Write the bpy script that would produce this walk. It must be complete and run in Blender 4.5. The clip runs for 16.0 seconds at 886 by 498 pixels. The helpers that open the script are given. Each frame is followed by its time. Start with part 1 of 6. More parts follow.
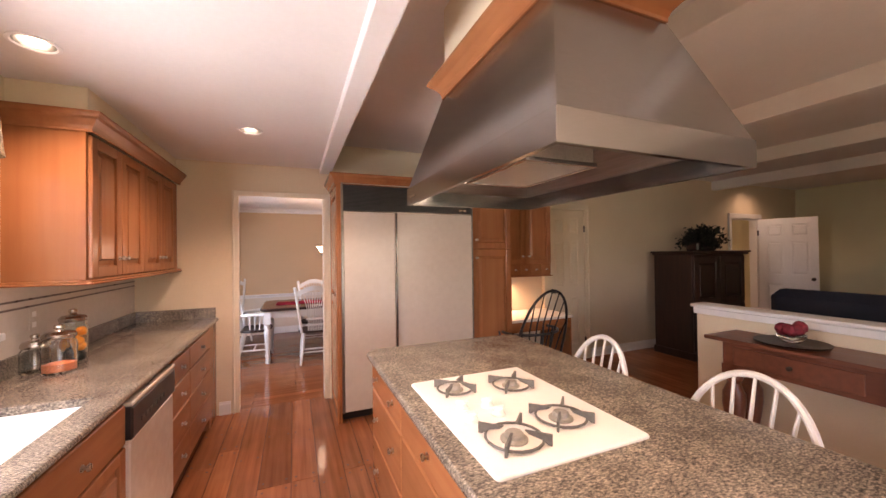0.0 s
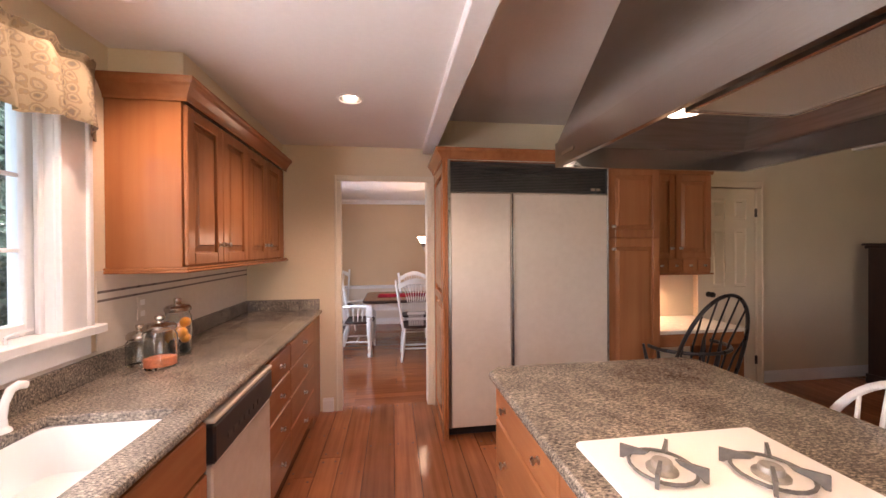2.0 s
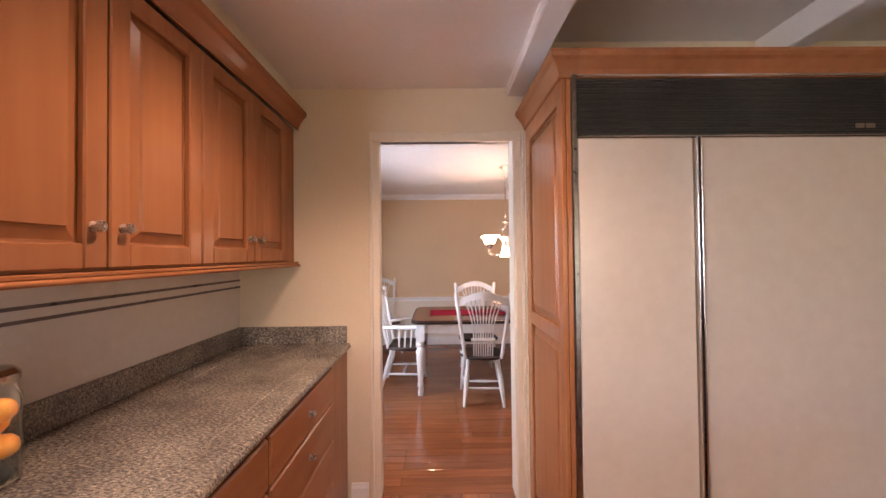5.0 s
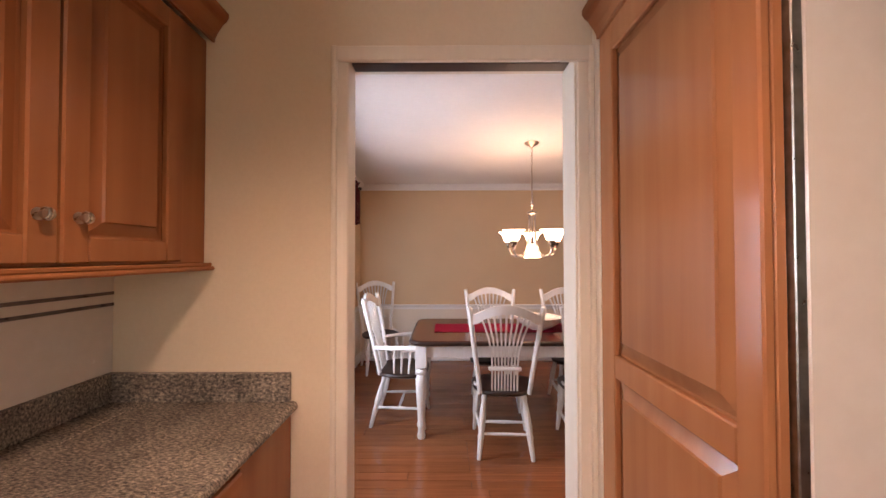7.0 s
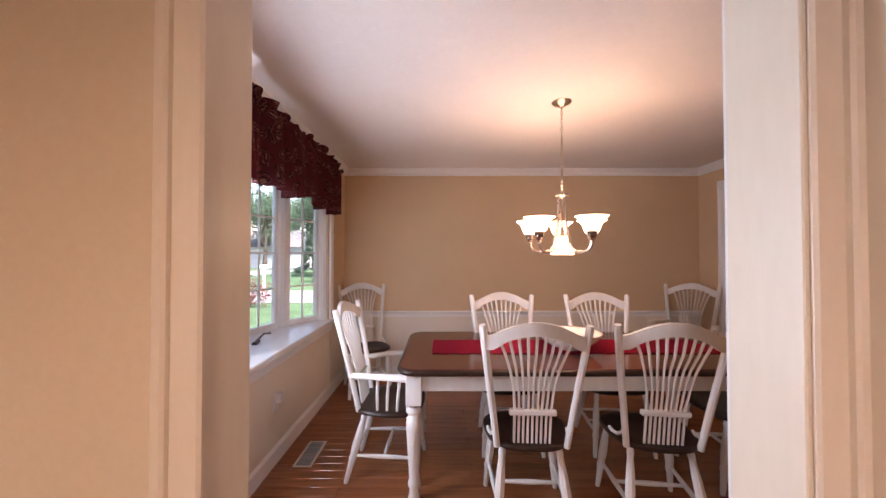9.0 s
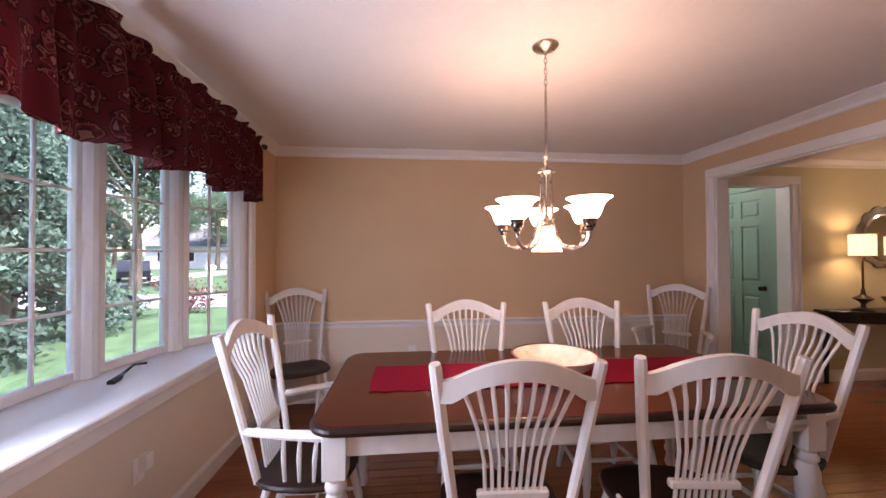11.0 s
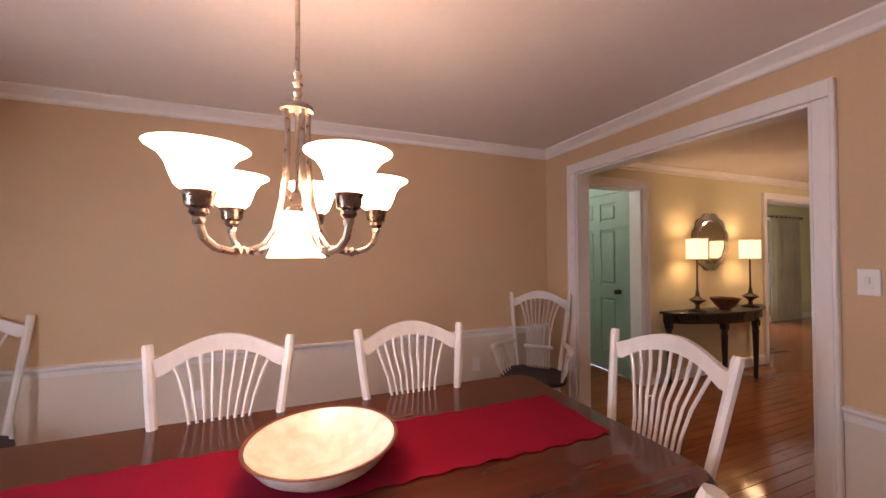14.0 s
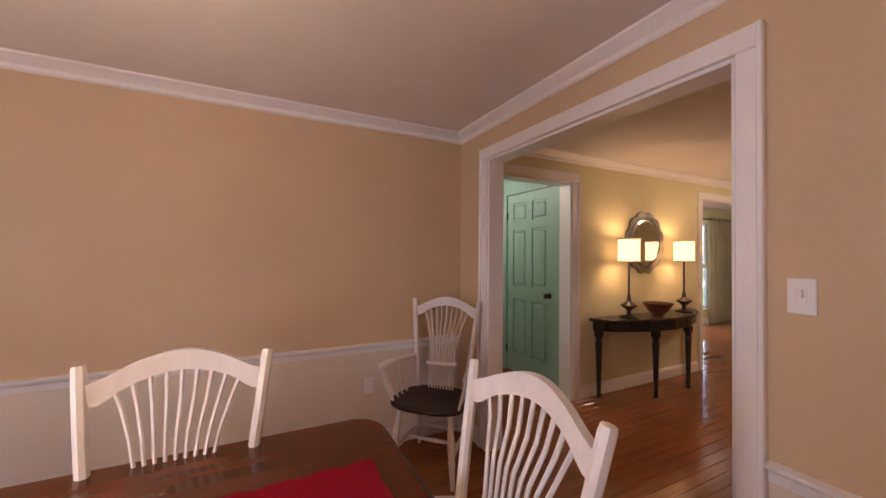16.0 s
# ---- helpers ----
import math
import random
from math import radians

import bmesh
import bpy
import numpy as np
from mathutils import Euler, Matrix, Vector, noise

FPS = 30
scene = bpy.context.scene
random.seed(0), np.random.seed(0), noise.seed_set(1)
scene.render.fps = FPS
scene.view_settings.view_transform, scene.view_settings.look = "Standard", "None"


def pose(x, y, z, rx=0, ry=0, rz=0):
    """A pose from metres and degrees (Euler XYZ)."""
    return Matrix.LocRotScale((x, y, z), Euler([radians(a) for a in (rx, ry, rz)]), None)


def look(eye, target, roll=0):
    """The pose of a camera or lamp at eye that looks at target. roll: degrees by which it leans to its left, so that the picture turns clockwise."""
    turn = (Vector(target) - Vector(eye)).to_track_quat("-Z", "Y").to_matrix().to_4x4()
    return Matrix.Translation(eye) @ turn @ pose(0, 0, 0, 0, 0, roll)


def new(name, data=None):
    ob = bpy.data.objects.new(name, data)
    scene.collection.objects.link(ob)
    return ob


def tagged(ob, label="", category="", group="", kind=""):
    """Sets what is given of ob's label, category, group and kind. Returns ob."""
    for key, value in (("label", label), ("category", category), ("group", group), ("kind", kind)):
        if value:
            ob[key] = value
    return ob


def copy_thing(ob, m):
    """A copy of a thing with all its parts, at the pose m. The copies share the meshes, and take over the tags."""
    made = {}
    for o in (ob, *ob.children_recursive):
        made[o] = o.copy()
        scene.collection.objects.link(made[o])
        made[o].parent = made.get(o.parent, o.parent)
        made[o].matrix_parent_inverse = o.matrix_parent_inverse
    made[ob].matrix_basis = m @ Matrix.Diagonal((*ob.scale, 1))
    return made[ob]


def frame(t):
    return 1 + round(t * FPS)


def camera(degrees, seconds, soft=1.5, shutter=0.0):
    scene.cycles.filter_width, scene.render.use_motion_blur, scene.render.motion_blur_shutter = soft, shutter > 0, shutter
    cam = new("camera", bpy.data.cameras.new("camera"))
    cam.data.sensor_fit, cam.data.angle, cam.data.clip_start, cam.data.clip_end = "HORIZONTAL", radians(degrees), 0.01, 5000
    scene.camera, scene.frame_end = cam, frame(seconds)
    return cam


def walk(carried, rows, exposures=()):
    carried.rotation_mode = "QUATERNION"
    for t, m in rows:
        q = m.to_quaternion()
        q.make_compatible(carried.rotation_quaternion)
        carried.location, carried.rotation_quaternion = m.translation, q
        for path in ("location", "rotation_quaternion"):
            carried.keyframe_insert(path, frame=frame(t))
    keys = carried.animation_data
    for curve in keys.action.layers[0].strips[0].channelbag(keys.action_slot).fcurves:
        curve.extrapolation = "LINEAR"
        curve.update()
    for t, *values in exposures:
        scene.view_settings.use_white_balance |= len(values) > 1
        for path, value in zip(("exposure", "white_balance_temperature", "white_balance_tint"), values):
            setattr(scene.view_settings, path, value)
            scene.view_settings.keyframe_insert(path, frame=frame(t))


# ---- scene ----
cam = camera(101.6, 16.0)
METRES, EYE, TILT, LEAN, TURN = 5.88, 1.5, 0.0, 0.0, -22.4
ROWS = [
    (0.0, 0.0, 0.0, 0.0, 0.01, 0.53, 0.71),
    (0.5, -0.0061, 0.0153, -0.0014, 5.18, 1.06, 1.52),
    (1.0, -0.0133, 0.038, -0.0014, 9.12, -0.09, 1.17),
    (1.5, -0.0254, 0.0629, -0.0035, 12.41, -0.52, 0.56),
    (2.0, -0.0428, 0.0927, -0.0056, 14.58, -0.32, 0.39),
    (2.5, -0.0595, 0.1236, -0.007, 16.86, 0.09, 0.51),
    (3.0, -0.0785, 0.1551, -0.0079, 18.61, 0.54, 0.56),
    (3.5, -0.0985, 0.1859, -0.0104, 19.93, 0.82, 0.71),
    (4.0, -0.1145, 0.2175, -0.0122, 20.86, 0.82, 0.74),
    (6.5, -0.1887, 0.3841, -0.0168, 22.25, 1.08, 0.36),
    (7.0, -0.202, 0.417, -0.0163, 22.64, 1.06, 0.09),
    (7.5, -0.217, 0.4474, -0.0166, 22.69, 1.04, -0.95),
    (8.0, -0.2301, 0.4785, -0.0166, 23.01, 0.78, -0.84),
    (8.5, -0.2437, 0.5071, -0.0189, 22.81, 0.97, -0.34),
    (11.0, -0.2787, 0.6447, -0.0212, 16.97, 0.79, 0.21),
    (11.5, -0.2779, 0.6712, -0.0215, 14.18, 0.85, 0.35),
    (12.0, -0.2762, 0.6974, -0.0216, 10.84, 1.01, 0.46),
    (12.5, -0.268, 0.7227, -0.0209, 7.61, 1.17, 0.49),
    (13.0, -0.2552, 0.7474, -0.0197, 4.68, 1.11, 0.41),
    (13.5, -0.239, 0.7687, -0.02, 2.37, 1.22, 0.31),
    (14.0, -0.2174, 0.791, -0.0187, 0.94, 0.99, 0.15),
    (14.5, -0.1953, 0.812, -0.0178, -0.04, 1.16, 0.33),
    (15.0, -0.1731, 0.8329, -0.0179, -1.32, 1.07, -0.07),
    (15.5, -0.147, 0.8551, -0.017, -2.45, 0.72, -0.55),
    (16.0, -0.1225, 0.877, -0.0186, -4.38, 0.87, -0.51),
]
walk(cam, [(t, pose(0, 0, EYE, TILT, LEAN, TURN) @ pose(METRES * x, METRES * y, METRES * z, 90 + pitch, roll, yaw)) for t, x, y, z, yaw, pitch, roll in ROWS],
     [(0.0, 2.86, 7800, 33), (2.5, 2.74, 7450, 31), (4.0, 2.98, 7250, 30), (6.5, 2.74, 7750, 32), (8.5, 2.66, 7900, 34), (11.0, 2.58, 7250, 37), (13.5, 2.74, 7850, 38), (15.5, 2.60, 7850, 36), (16.0, 2.76, 7850, 36)])

# ---- world, sun and daylight ----
world = bpy.data.worlds.new("world")
scene.world = world
world.use_nodes = True
sky = world.node_tree.nodes.new("ShaderNodeTexSky")
sky.sky_type = "NISHITA"
sky.sun_disc = False
sky.sun_elevation, sky.sun_rotation = radians(56), radians(125)
sky.air_density, sky.dust_density = 1.0, 1.4
world.node_tree.nodes["Background"].inputs[1].default_value = 0.15
world.node_tree.links.new(sky.outputs[0], world.node_tree.nodes["Background"].inputs[0])


def lamp(name, kind, at, energy, color, size=0.05, target=None, angle=90, blend=0.6):
    data = bpy.data.lights.new(name, kind)
    data.energy, data.color = energy, color
    if kind == "AREA":
        data.size = size
    elif kind == "SUN":
        data.angle = radians(size)
    else:
        data.shadow_soft_size = size
    if kind == "SPOT":
        data.spot_size, data.spot_blend = radians(angle), blend
    ob = new(name, data)
    ob.matrix_world = look(at, target) if target else pose(*at)
    return ob


WARM = (1.0, 0.80, 0.62)
SOFT = (1.0, 0.78, 0.61)
GOLD = (1.0, 0.69, 0.47)
lamp("sun", "SUN", (16, -11.2, 29), 4.4, (0.95, 0.98, 1.0), 12, (0, 0, 0))
# recessed ceiling lamps of the kitchen; the last two are added behind the view
CANS = [(-0.28, 2.88, 2.38), (-0.98, 2.0, 2.38), (-0.28, -0.6, 2.38), (-0.98, -0.2, 2.38)]
for c, watts in zip(CANS, (8.5, 7, 4.5, 4.5)):
    lamp("recessed_bulb", "SPOT", (c[0], c[1], c[2] - 0.012), watts, SOFT, 0.05, (c[0], c[1], 0), 132, 0.7)
# the first three are unseen lamps added to brighten the raised part
FILL_AND_FAR_CANS = [(2.9, -0.3, 2.645), (2.5, -1.4, 2.645), (1.05, -0.9, 2.645), (7.5, 3.55, 2.645)]
for c in FILL_AND_FAR_CANS:
    lamp("recessed_bulb", "SPOT", (c[0], c[1], c[2] - 0.012), 0.4 if c[0] < 6 else 2, (1.0, 0.74, 0.53), 0.05, (c[0], c[1], 0), 150, 0.8)
# lamps under the hood and under the desk cabinet
HOOD_LAMPS = [(0.76, 0.80), (0.745, 1.46)]
for hx, hy in HOOD_LAMPS:
    lamp("hood_bulb", "SPOT", (hx, hy, 1.815), 3.5, (1.0, 0.76, 0.50), 0.04, (hx + 0.08, hy + 0.1, 0), 140, 0.7)
lamp("desk_bulb", "SPOT", (2.38, 3.84, 1.185), 5.5, (1.0, 0.76, 0.52), 0.04, (2.36, 3.84, 0), 150, 0.6)
# chandelier bulbs
CH = (0.58, 5.783)
ARM_TURNS = [radians(d) for d in (77, 138, 216, 298, 17)]
ARMS = [(CH[0] + 0.226 * math.cos(a), CH[1] + 0.226 * math.sin(a)) for a in ARM_TURNS]
for ax, ay in ARMS:
    lamp("chandelier_bulb", "POINT", (ax, ay, 1.60), 0.09, GOLD, 0.04)
lamp("chandelier_bulb", "SPOT", (CH[0], CH[1], 1.43), 1.0, GOLD, 0.04, (CH[0], CH[1], 0), 120, 0.7)
# table lamps of the hall
LAMPS = [(4.56, 7.41), (5.48, 7.41)]
for lx, ly in LAMPS:
    lamp("table_lamp_bulb", "POINT", (lx, ly, 1.45), 0.85, (1.0, 0.78, 0.48), 0.09)
# cool fill added out of view to brighten the lobby
lamp("lobby_fill", "POINT", (3.2, 8.6, 2.2), 1.5, (0.84, 1.0, 0.96), 0.08)
# warm fill for the hall, added where the camera never sees it
lamp("hall_fill", "POINT", (6.6, 6.2, 2.22), 5, (1.0, 0.82, 0.56), 0.08)
# area lamps adding sky light in parts of the window openings
for at, tg, e, sx, sy, tint in (((-1.42, 4.98, 1.35), (0, 4.98, 1.3), 9, 0.46, 1.15, (0.56, 0.78, 1.0)),
                                ((-1.42, 1.12, 1.60), (0, 1.4, 1.5), 7.5, 0.60, 0.82, (0.80, 0.91, 1.0)),
                                ((8.72, 9.38, 1.2), (8.72, 0, 1.2), 5, 0.8, 1.6, (0.80, 0.90, 1.0)),
                                # added fill in an unseen south opening, aimed up to brighten the raised ceiling
                                ((1.6, -2.64, 1.2), (1.6, -2.15, 4.0), 7.5, 2.6, 1.9, (1.0, 0.88, 0.78))):
    ob = lamp("opening_fill", "AREA", at, e, tint, 1, tg)
    ob.data.shape, ob.data.size, ob.data.size_y = "RECTANGLE", sx, sy

# ---- materials ----


def material(name, c1, c2, scale=(6, 6, 6), rough=0.5, metal=0.0, bump=0.0, detail=5, blot=0.12, rnd=0.0, spec=0.5, contrast=0.5, rough_var=0.12, emit=None, strength=0.0):
    m = bpy.data.materials.new(name)
    m.use_nodes = True
    n, l = m.node_tree.nodes, m.node_tree.links
    p = n["Principled BSDF"]
    co = n.new("ShaderNodeTexCoord")
    mp = n.new("ShaderNodeMapping")
    mp.inputs["Scale"].default_value = scale
    l.new(co.outputs["Object"], mp.inputs[0])
    tx = n.new("ShaderNodeTexNoise")
    tx.inputs["Scale"].default_value, tx.inputs["Detail"].default_value = 1.0, detail
    vec = mp.outputs[0]
    info = n.new("ShaderNodeObjectInfo")
    if rnd:
        add = n.new("ShaderNodeVectorMath")
        add.operation = "MULTIPLY_ADD"
        add.inputs[1].default_value = (1, 1, 1)
        l.new(vec, add.inputs[0])
        off = n.new("ShaderNodeVectorMath")
        off.operation = "SCALE"
        off.inputs["Scale"].default_value = 37.0
        l.new(info.outputs["Random"], off.inputs[0])
        l.new(off.outputs[0], add.inputs[2])
        vec = add.outputs[0]
    l.new(vec, tx.inputs[0])
    ramp = n.new("ShaderNodeValToRGB")
    ramp.color_ramp.elements[0].position, ramp.color_ramp.elements[1].position = 0.5 - contrast / 2, 0.5 + contrast / 2
    ramp.color_ramp.elements[0].color, ramp.color_ramp.elements[1].color = (*c1, 1), (*c2, 1)
    l.new(tx.outputs[0], ramp.inputs[0])
    big = n.new("ShaderNodeTexNoise")
    big.inputs["Scale"].default_value, big.inputs["Detail"].default_value = 1.7, 3
    l.new(co.outputs["Object"], big.inputs[0])
    mr = n.new("ShaderNodeMapRange")
    mr.inputs[1].default_value, mr.inputs[2].default_value = 0.3, 0.7
    mr.inputs[3].default_value, mr.inputs[4].default_value = 1 - blot, 1 + blot
    l.new(big.outputs[0], mr.inputs[0])
    val = mr.outputs[0]
    if rnd:
        r2 = n.new("ShaderNodeMapRange")
        r2.inputs[3].default_value, r2.inputs[4].default_value = 1 - rnd, 1 + rnd
        l.new(info.outputs["Random"], r2.inputs[0])
        mu = n.new("ShaderNodeMath")
        mu.operation = "MULTIPLY"
        l.new(val, mu.inputs[0])
        l.new(r2.outputs[0], mu.inputs[1])
        val = mu.outputs[0]
    hsv = n.new("ShaderNodeHueSaturation")
    l.new(ramp.outputs[0], hsv.inputs["Color"])
    l.new(val, hsv.inputs["Value"])
    l.new(hsv.outputs[0], p.inputs["Base Color"])
    rr = n.new("ShaderNodeMapRange")
    rr.inputs[3].default_value, rr.inputs[4].default_value = max(0.02, rough - rough_var), min(1, rough + rough_var)
    l.new(tx.outputs[0], rr.inputs[0])
    l.new(rr.outputs[0], p.inputs["Roughness"])
    p.inputs["Metallic"].default_value = metal
    p.inputs["Specular IOR Level"].default_value = spec
    if bump:
        b = n.new("ShaderNodeBump")
        b.inputs["Strength"].default_value, b.inputs["Distance"].default_value = bump, 0.004
        l.new(tx.outputs[0], b.inputs["Height"])
        l.new(b.outputs[0], p.inputs["Normal"])
    if emit:
        p.inputs["Emission Color"].default_value, p.inputs["Emission Strength"].default_value = (*emit, 1), strength
    return m


def granite_material():
    m = bpy.data.materials.new("granite")
    m.use_nodes = True
    n, l = m.node_tree.nodes, m.node_tree.links
    p = n["Principled BSDF"]
    co = n.new("ShaderNodeTexCoord")
    wob = n.new("ShaderNodeMapping")
    wob.inputs["Rotation"].default_value = (0, 0, 0.6)
    wob.inputs["Scale"].default_value = (88, 180, 130)
    l.new(co.outputs["Object"], wob.inputs[0])
    a = n.new("ShaderNodeTexNoise")
    a.inputs["Scale"].default_value, a.inputs["Detail"].default_value, a.inputs["Roughness"].default_value = 1.0, 4, 0.65
    l.new(wob.outputs[0], a.inputs[0])
    ramp = n.new("ShaderNodeValToRGB")
    e = ramp.color_ramp.elements
    e[0].position, e[0].color = 0.33, (0.050, 0.046, 0.045, 1)
    e[1].position, e[1].color = 0.68, (0.47, 0.385, 0.30, 1)
    mid = e.new(0.47)
    mid.color = (0.165, 0.142, 0.118, 1)
    mid = e.new(0.56)
    mid.color = (0.265, 0.225, 0.18, 1)
    l.new(a.outputs[0], ramp.inputs[0])
    big = n.new("ShaderNodeTexNoise")
    big.inputs["Scale"].default_value = 7
    l.new(co.outputs["Object"], big.inputs[0])
    mr = n.new("ShaderNodeMapRange")
    mr.inputs[1].default_value, mr.inputs[2].default_value, mr.inputs[3].default_value, mr.inputs[4].default_value = 0.3, 0.7, 0.75, 1.25
    l.new(big.outputs[0], mr.inputs[0])
    hsv = n.new("ShaderNodeHueSaturation")
    l.new(ramp.outputs[0], hsv.inputs["Color"])
    l.new(mr.outputs[0], hsv.inputs["Value"])
    l.new(hsv.outputs[0], p.inputs["Base Color"])
    p.inputs["Roughness"].default_value = 0.14
    return m


def print_material(name, base, fig1, fig2, scale, chance=1.0):
    """Woven cloth with a printed figure."""
    m = material(name, base, tuple(1.25 * v for v in base), (300, 300, 300), 0.9, bump=0.3, blot=0.1, spec=0.2)
    n, l = m.node_tree.nodes, m.node_tree.links
    p = n["Principled BSDF"]
    co = n.new("ShaderNodeTexCoord")
    warp = n.new("ShaderNodeTexNoise")
    warp.inputs["Scale"].default_value, warp.inputs["Detail"].default_value = scale * 0.9, 3
    l.new(co.outputs["Object"], warp.inputs[0])
    ad = n.new("ShaderNodeVectorMath")
    ad.operation = "MULTIPLY_ADD"
    ad.inputs[1].default_value = (0.14 * chance,) * 3
    l.new(warp.outputs["Color"], ad.inputs[0])
    l.new(co.outputs["Object"], ad.inputs[2])
    v = n.new("ShaderNodeTexVoronoi")
    v.inputs["Scale"].default_value, v.inputs["Randomness"].default_value = scale, chance
    l.new(ad.outputs[0], v.inputs[0])
    r = n.new("ShaderNodeValToRGB")
    r.color_ramp.interpolation = "CONSTANT"
    e = r.color_ramp.elements
    e[0].position, e[0].color = 0, (*fig1, 1)
    e[1].position, e[1].color = 0.17, (*fig2, 1)
    for at, col in ((0.26, base), (0.36, tuple(0.45 * a + 0.55 * b for a, b in zip(base, fig1))), (0.43, fig2), (0.52, base)):
        x = e.new(at)
        x.color = (*col, 1)
    l.new(v.outputs["Distance"], r.inputs[0])
    old = p.inputs["Base Color"].links[0].from_socket
    mix = n.new("ShaderNodeMix")
    mix.data_type = "RGBA"
    mix.inputs[0].default_value = 0.72
    l.new(old, mix.inputs[6])
    l.new(r.outputs[0], mix.inputs[7])
    l.new(mix.outputs[2], p.inputs["Base Color"])
    return m


def glass_material(name, tint=(1, 1, 1), rough=0.0):
    m = bpy.data.materials.new(name)
    m.use_nodes = True
    p = m.node_tree.nodes["Principled BSDF"]
    p.inputs["Base Color"].default_value = (*tint, 1)
    p.inputs["Roughness"].default_value = rough
    p.inputs["Transmission Weight"].default_value = 1
    p.inputs["IOR"].default_value = 1.45
    return m


def glow_material(name, color, strength):
    m = bpy.data.materials.new(name)
    m.use_nodes = True
    p = m.node_tree.nodes["Principled BSDF"]
    p.inputs["Base Color"].default_value = (0.9, 0.85, 0.78, 1)
    p.inputs["Roughness"].default_value = 0.35
    p.inputs["Emission Color"].default_value = (*color, 1)
    p.inputs["Emission Strength"].default_value = strength
    return m


M = {}
M["cream"] = material("cream_wall_paint", (0.70, 0.58, 0.42), (0.73, 0.61, 0.45), (90, 90, 90), 0.7, bump=0.05, blot=0.03, spec=0.3)
M["tan"] = material("tan_wall_paint", (0.625, 0.428, 0.265), (0.655, 0.453, 0.285), (90, 90, 90), 0.7, bump=0.05, blot=0.03, spec=0.3)
M["wains"] = material("beige_wainscot_paint", (0.72, 0.63, 0.53), (0.75, 0.66, 0.56), (90, 90, 90), 0.6, bump=0.05, blot=0.03, spec=0.3)
M["hallpaint"] = material("pale_yellow_wall_paint", (0.66, 0.60, 0.38), (0.69, 0.63, 0.41), (90, 90, 90), 0.7, bump=0.05, blot=0.03, spec=0.3)
M["green"] = material("pale_green_paint", (0.28, 0.46, 0.41), (0.31, 0.49, 0.44), (60, 60, 60), 0.45, bump=0.04, blot=0.04)
M["ceil"] = material("ceiling_plaster", (0.77, 0.725, 0.69), (0.80, 0.755, 0.72), (40, 40, 40), 0.85, bump=0.06, blot=0.03, spec=0.2)
M["trim"] = material("white_trim_paint", (0.78, 0.75, 0.73), (0.82, 0.79, 0.77), (50, 50, 12), 0.35, bump=0.03, blot=0.03)
M["ivory"] = material("ivory_trim_paint", (0.72, 0.635, 0.51), (0.76, 0.675, 0.55), (50, 50, 12), 0.35, bump=0.03, blot=0.03)
M["vinyl"] = material("white_window_paint", (0.80, 0.81, 0.82), (0.84, 0.85, 0.86), (50, 50, 50), 0.35, blot=0.03)
M["chairwhite"] = material("white_chair_paint", (0.66, 0.63, 0.60), (0.74, 0.71, 0.68), (25, 25, 8), 0.38, bump=0.05, blot=0.06)
M["maple"] = material("maple_cabinet_wood", (0.285, 0.100, 0.041), (0.385, 0.157, 0.067), (22, 22, 1.1), 0.19, contrast=0.8, bump=0.008, blot=0.14, rnd=0.06, detail=4, spec=0.25, rough_var=0.04)
M["maple_h"] = material("maple_cabinet_wood_across", (0.285, 0.100, 0.041), (0.385, 0.157, 0.067), (22, 1.1, 22), 0.19, contrast=0.8, bump=0.008, blot=0.14, rnd=0.06, detail=4, spec=0.25, rough_var=0.04)
M["maple_w"] = material("maple_drawer_wood", (0.285, 0.100, 0.041), (0.385, 0.157, 0.067), (1.1, 22, 22), 0.19, contrast=0.8, bump=0.008, blot=0.14, rnd=0.06, detail=4, spec=0.25, rough_var=0.04)
M["plank"] = material("pine_floor_board", (0.225, 0.076, 0.032), (0.36, 0.134, 0.060), (34, 1.4, 20), 0.12, bump=0.04, blot=0.22, rnd=0.26, rough_var=0.07)
M["oak"] = material("oak_floor_strip", (0.205, 0.062, 0.024), (0.31, 0.104, 0.042), (2.2, 60, 20), 0.10, bump=0.02, blot=0.12, rnd=0.13, rough_var=0.06)
M["peg"] = material("dark_floor_peg", (0.035, 0.015, 0.01), (0.06, 0.025, 0.015), rough=0.5)
M["seam"] = material("dark_subfloor", (0.06, 0.025, 0.012), (0.09, 0.04, 0.02), rough=0.7)
M["granite"] = granite_material()
M["steel"] = material("brushed_steel", (0.33, 0.315, 0.305), (0.39, 0.375, 0.36), (30, 30, 900), 0.20, 1.0, 0.0, blot=0.02, rough_var=0.015)
# hood steel again, darker: the shade under the canopy is in its colour
M["shadedsteel"] = material("shaded_hood_steel", (0.22, 0.21, 0.20), (0.30, 0.29, 0.28), (5, 5, 120), 0.35, 1.0, blot=0.1)
M["mesh"] = material("filter_mesh", (0.30, 0.28, 0.25), (0.75, 0.72, 0.66), (420, 420, 420), 0.45, 0.7, 0.3, contrast=0.5)
M["chrome"] = material("bright_nickel", (0.55, 0.50, 0.45), (0.65, 0.60, 0.54), rough=0.2, metal=1.0, rough_var=0.05)
M["silver"] = material("aged_silver", (0.20, 0.19, 0.17), (0.36, 0.34, 0.31), (40, 40, 40), 0.32, 1.0)
M["brightsteel"] = material("polished_steel_trim", (0.52, 0.49, 0.46), (0.60, 0.57, 0.54), (40, 40, 300), 0.24, 1.0, rough_var=0.04)
M["cap"] = material("grey_burner_metal", (0.30, 0.28, 0.25), (0.42, 0.39, 0.35), (60, 60, 60), 0.45, 0.6)
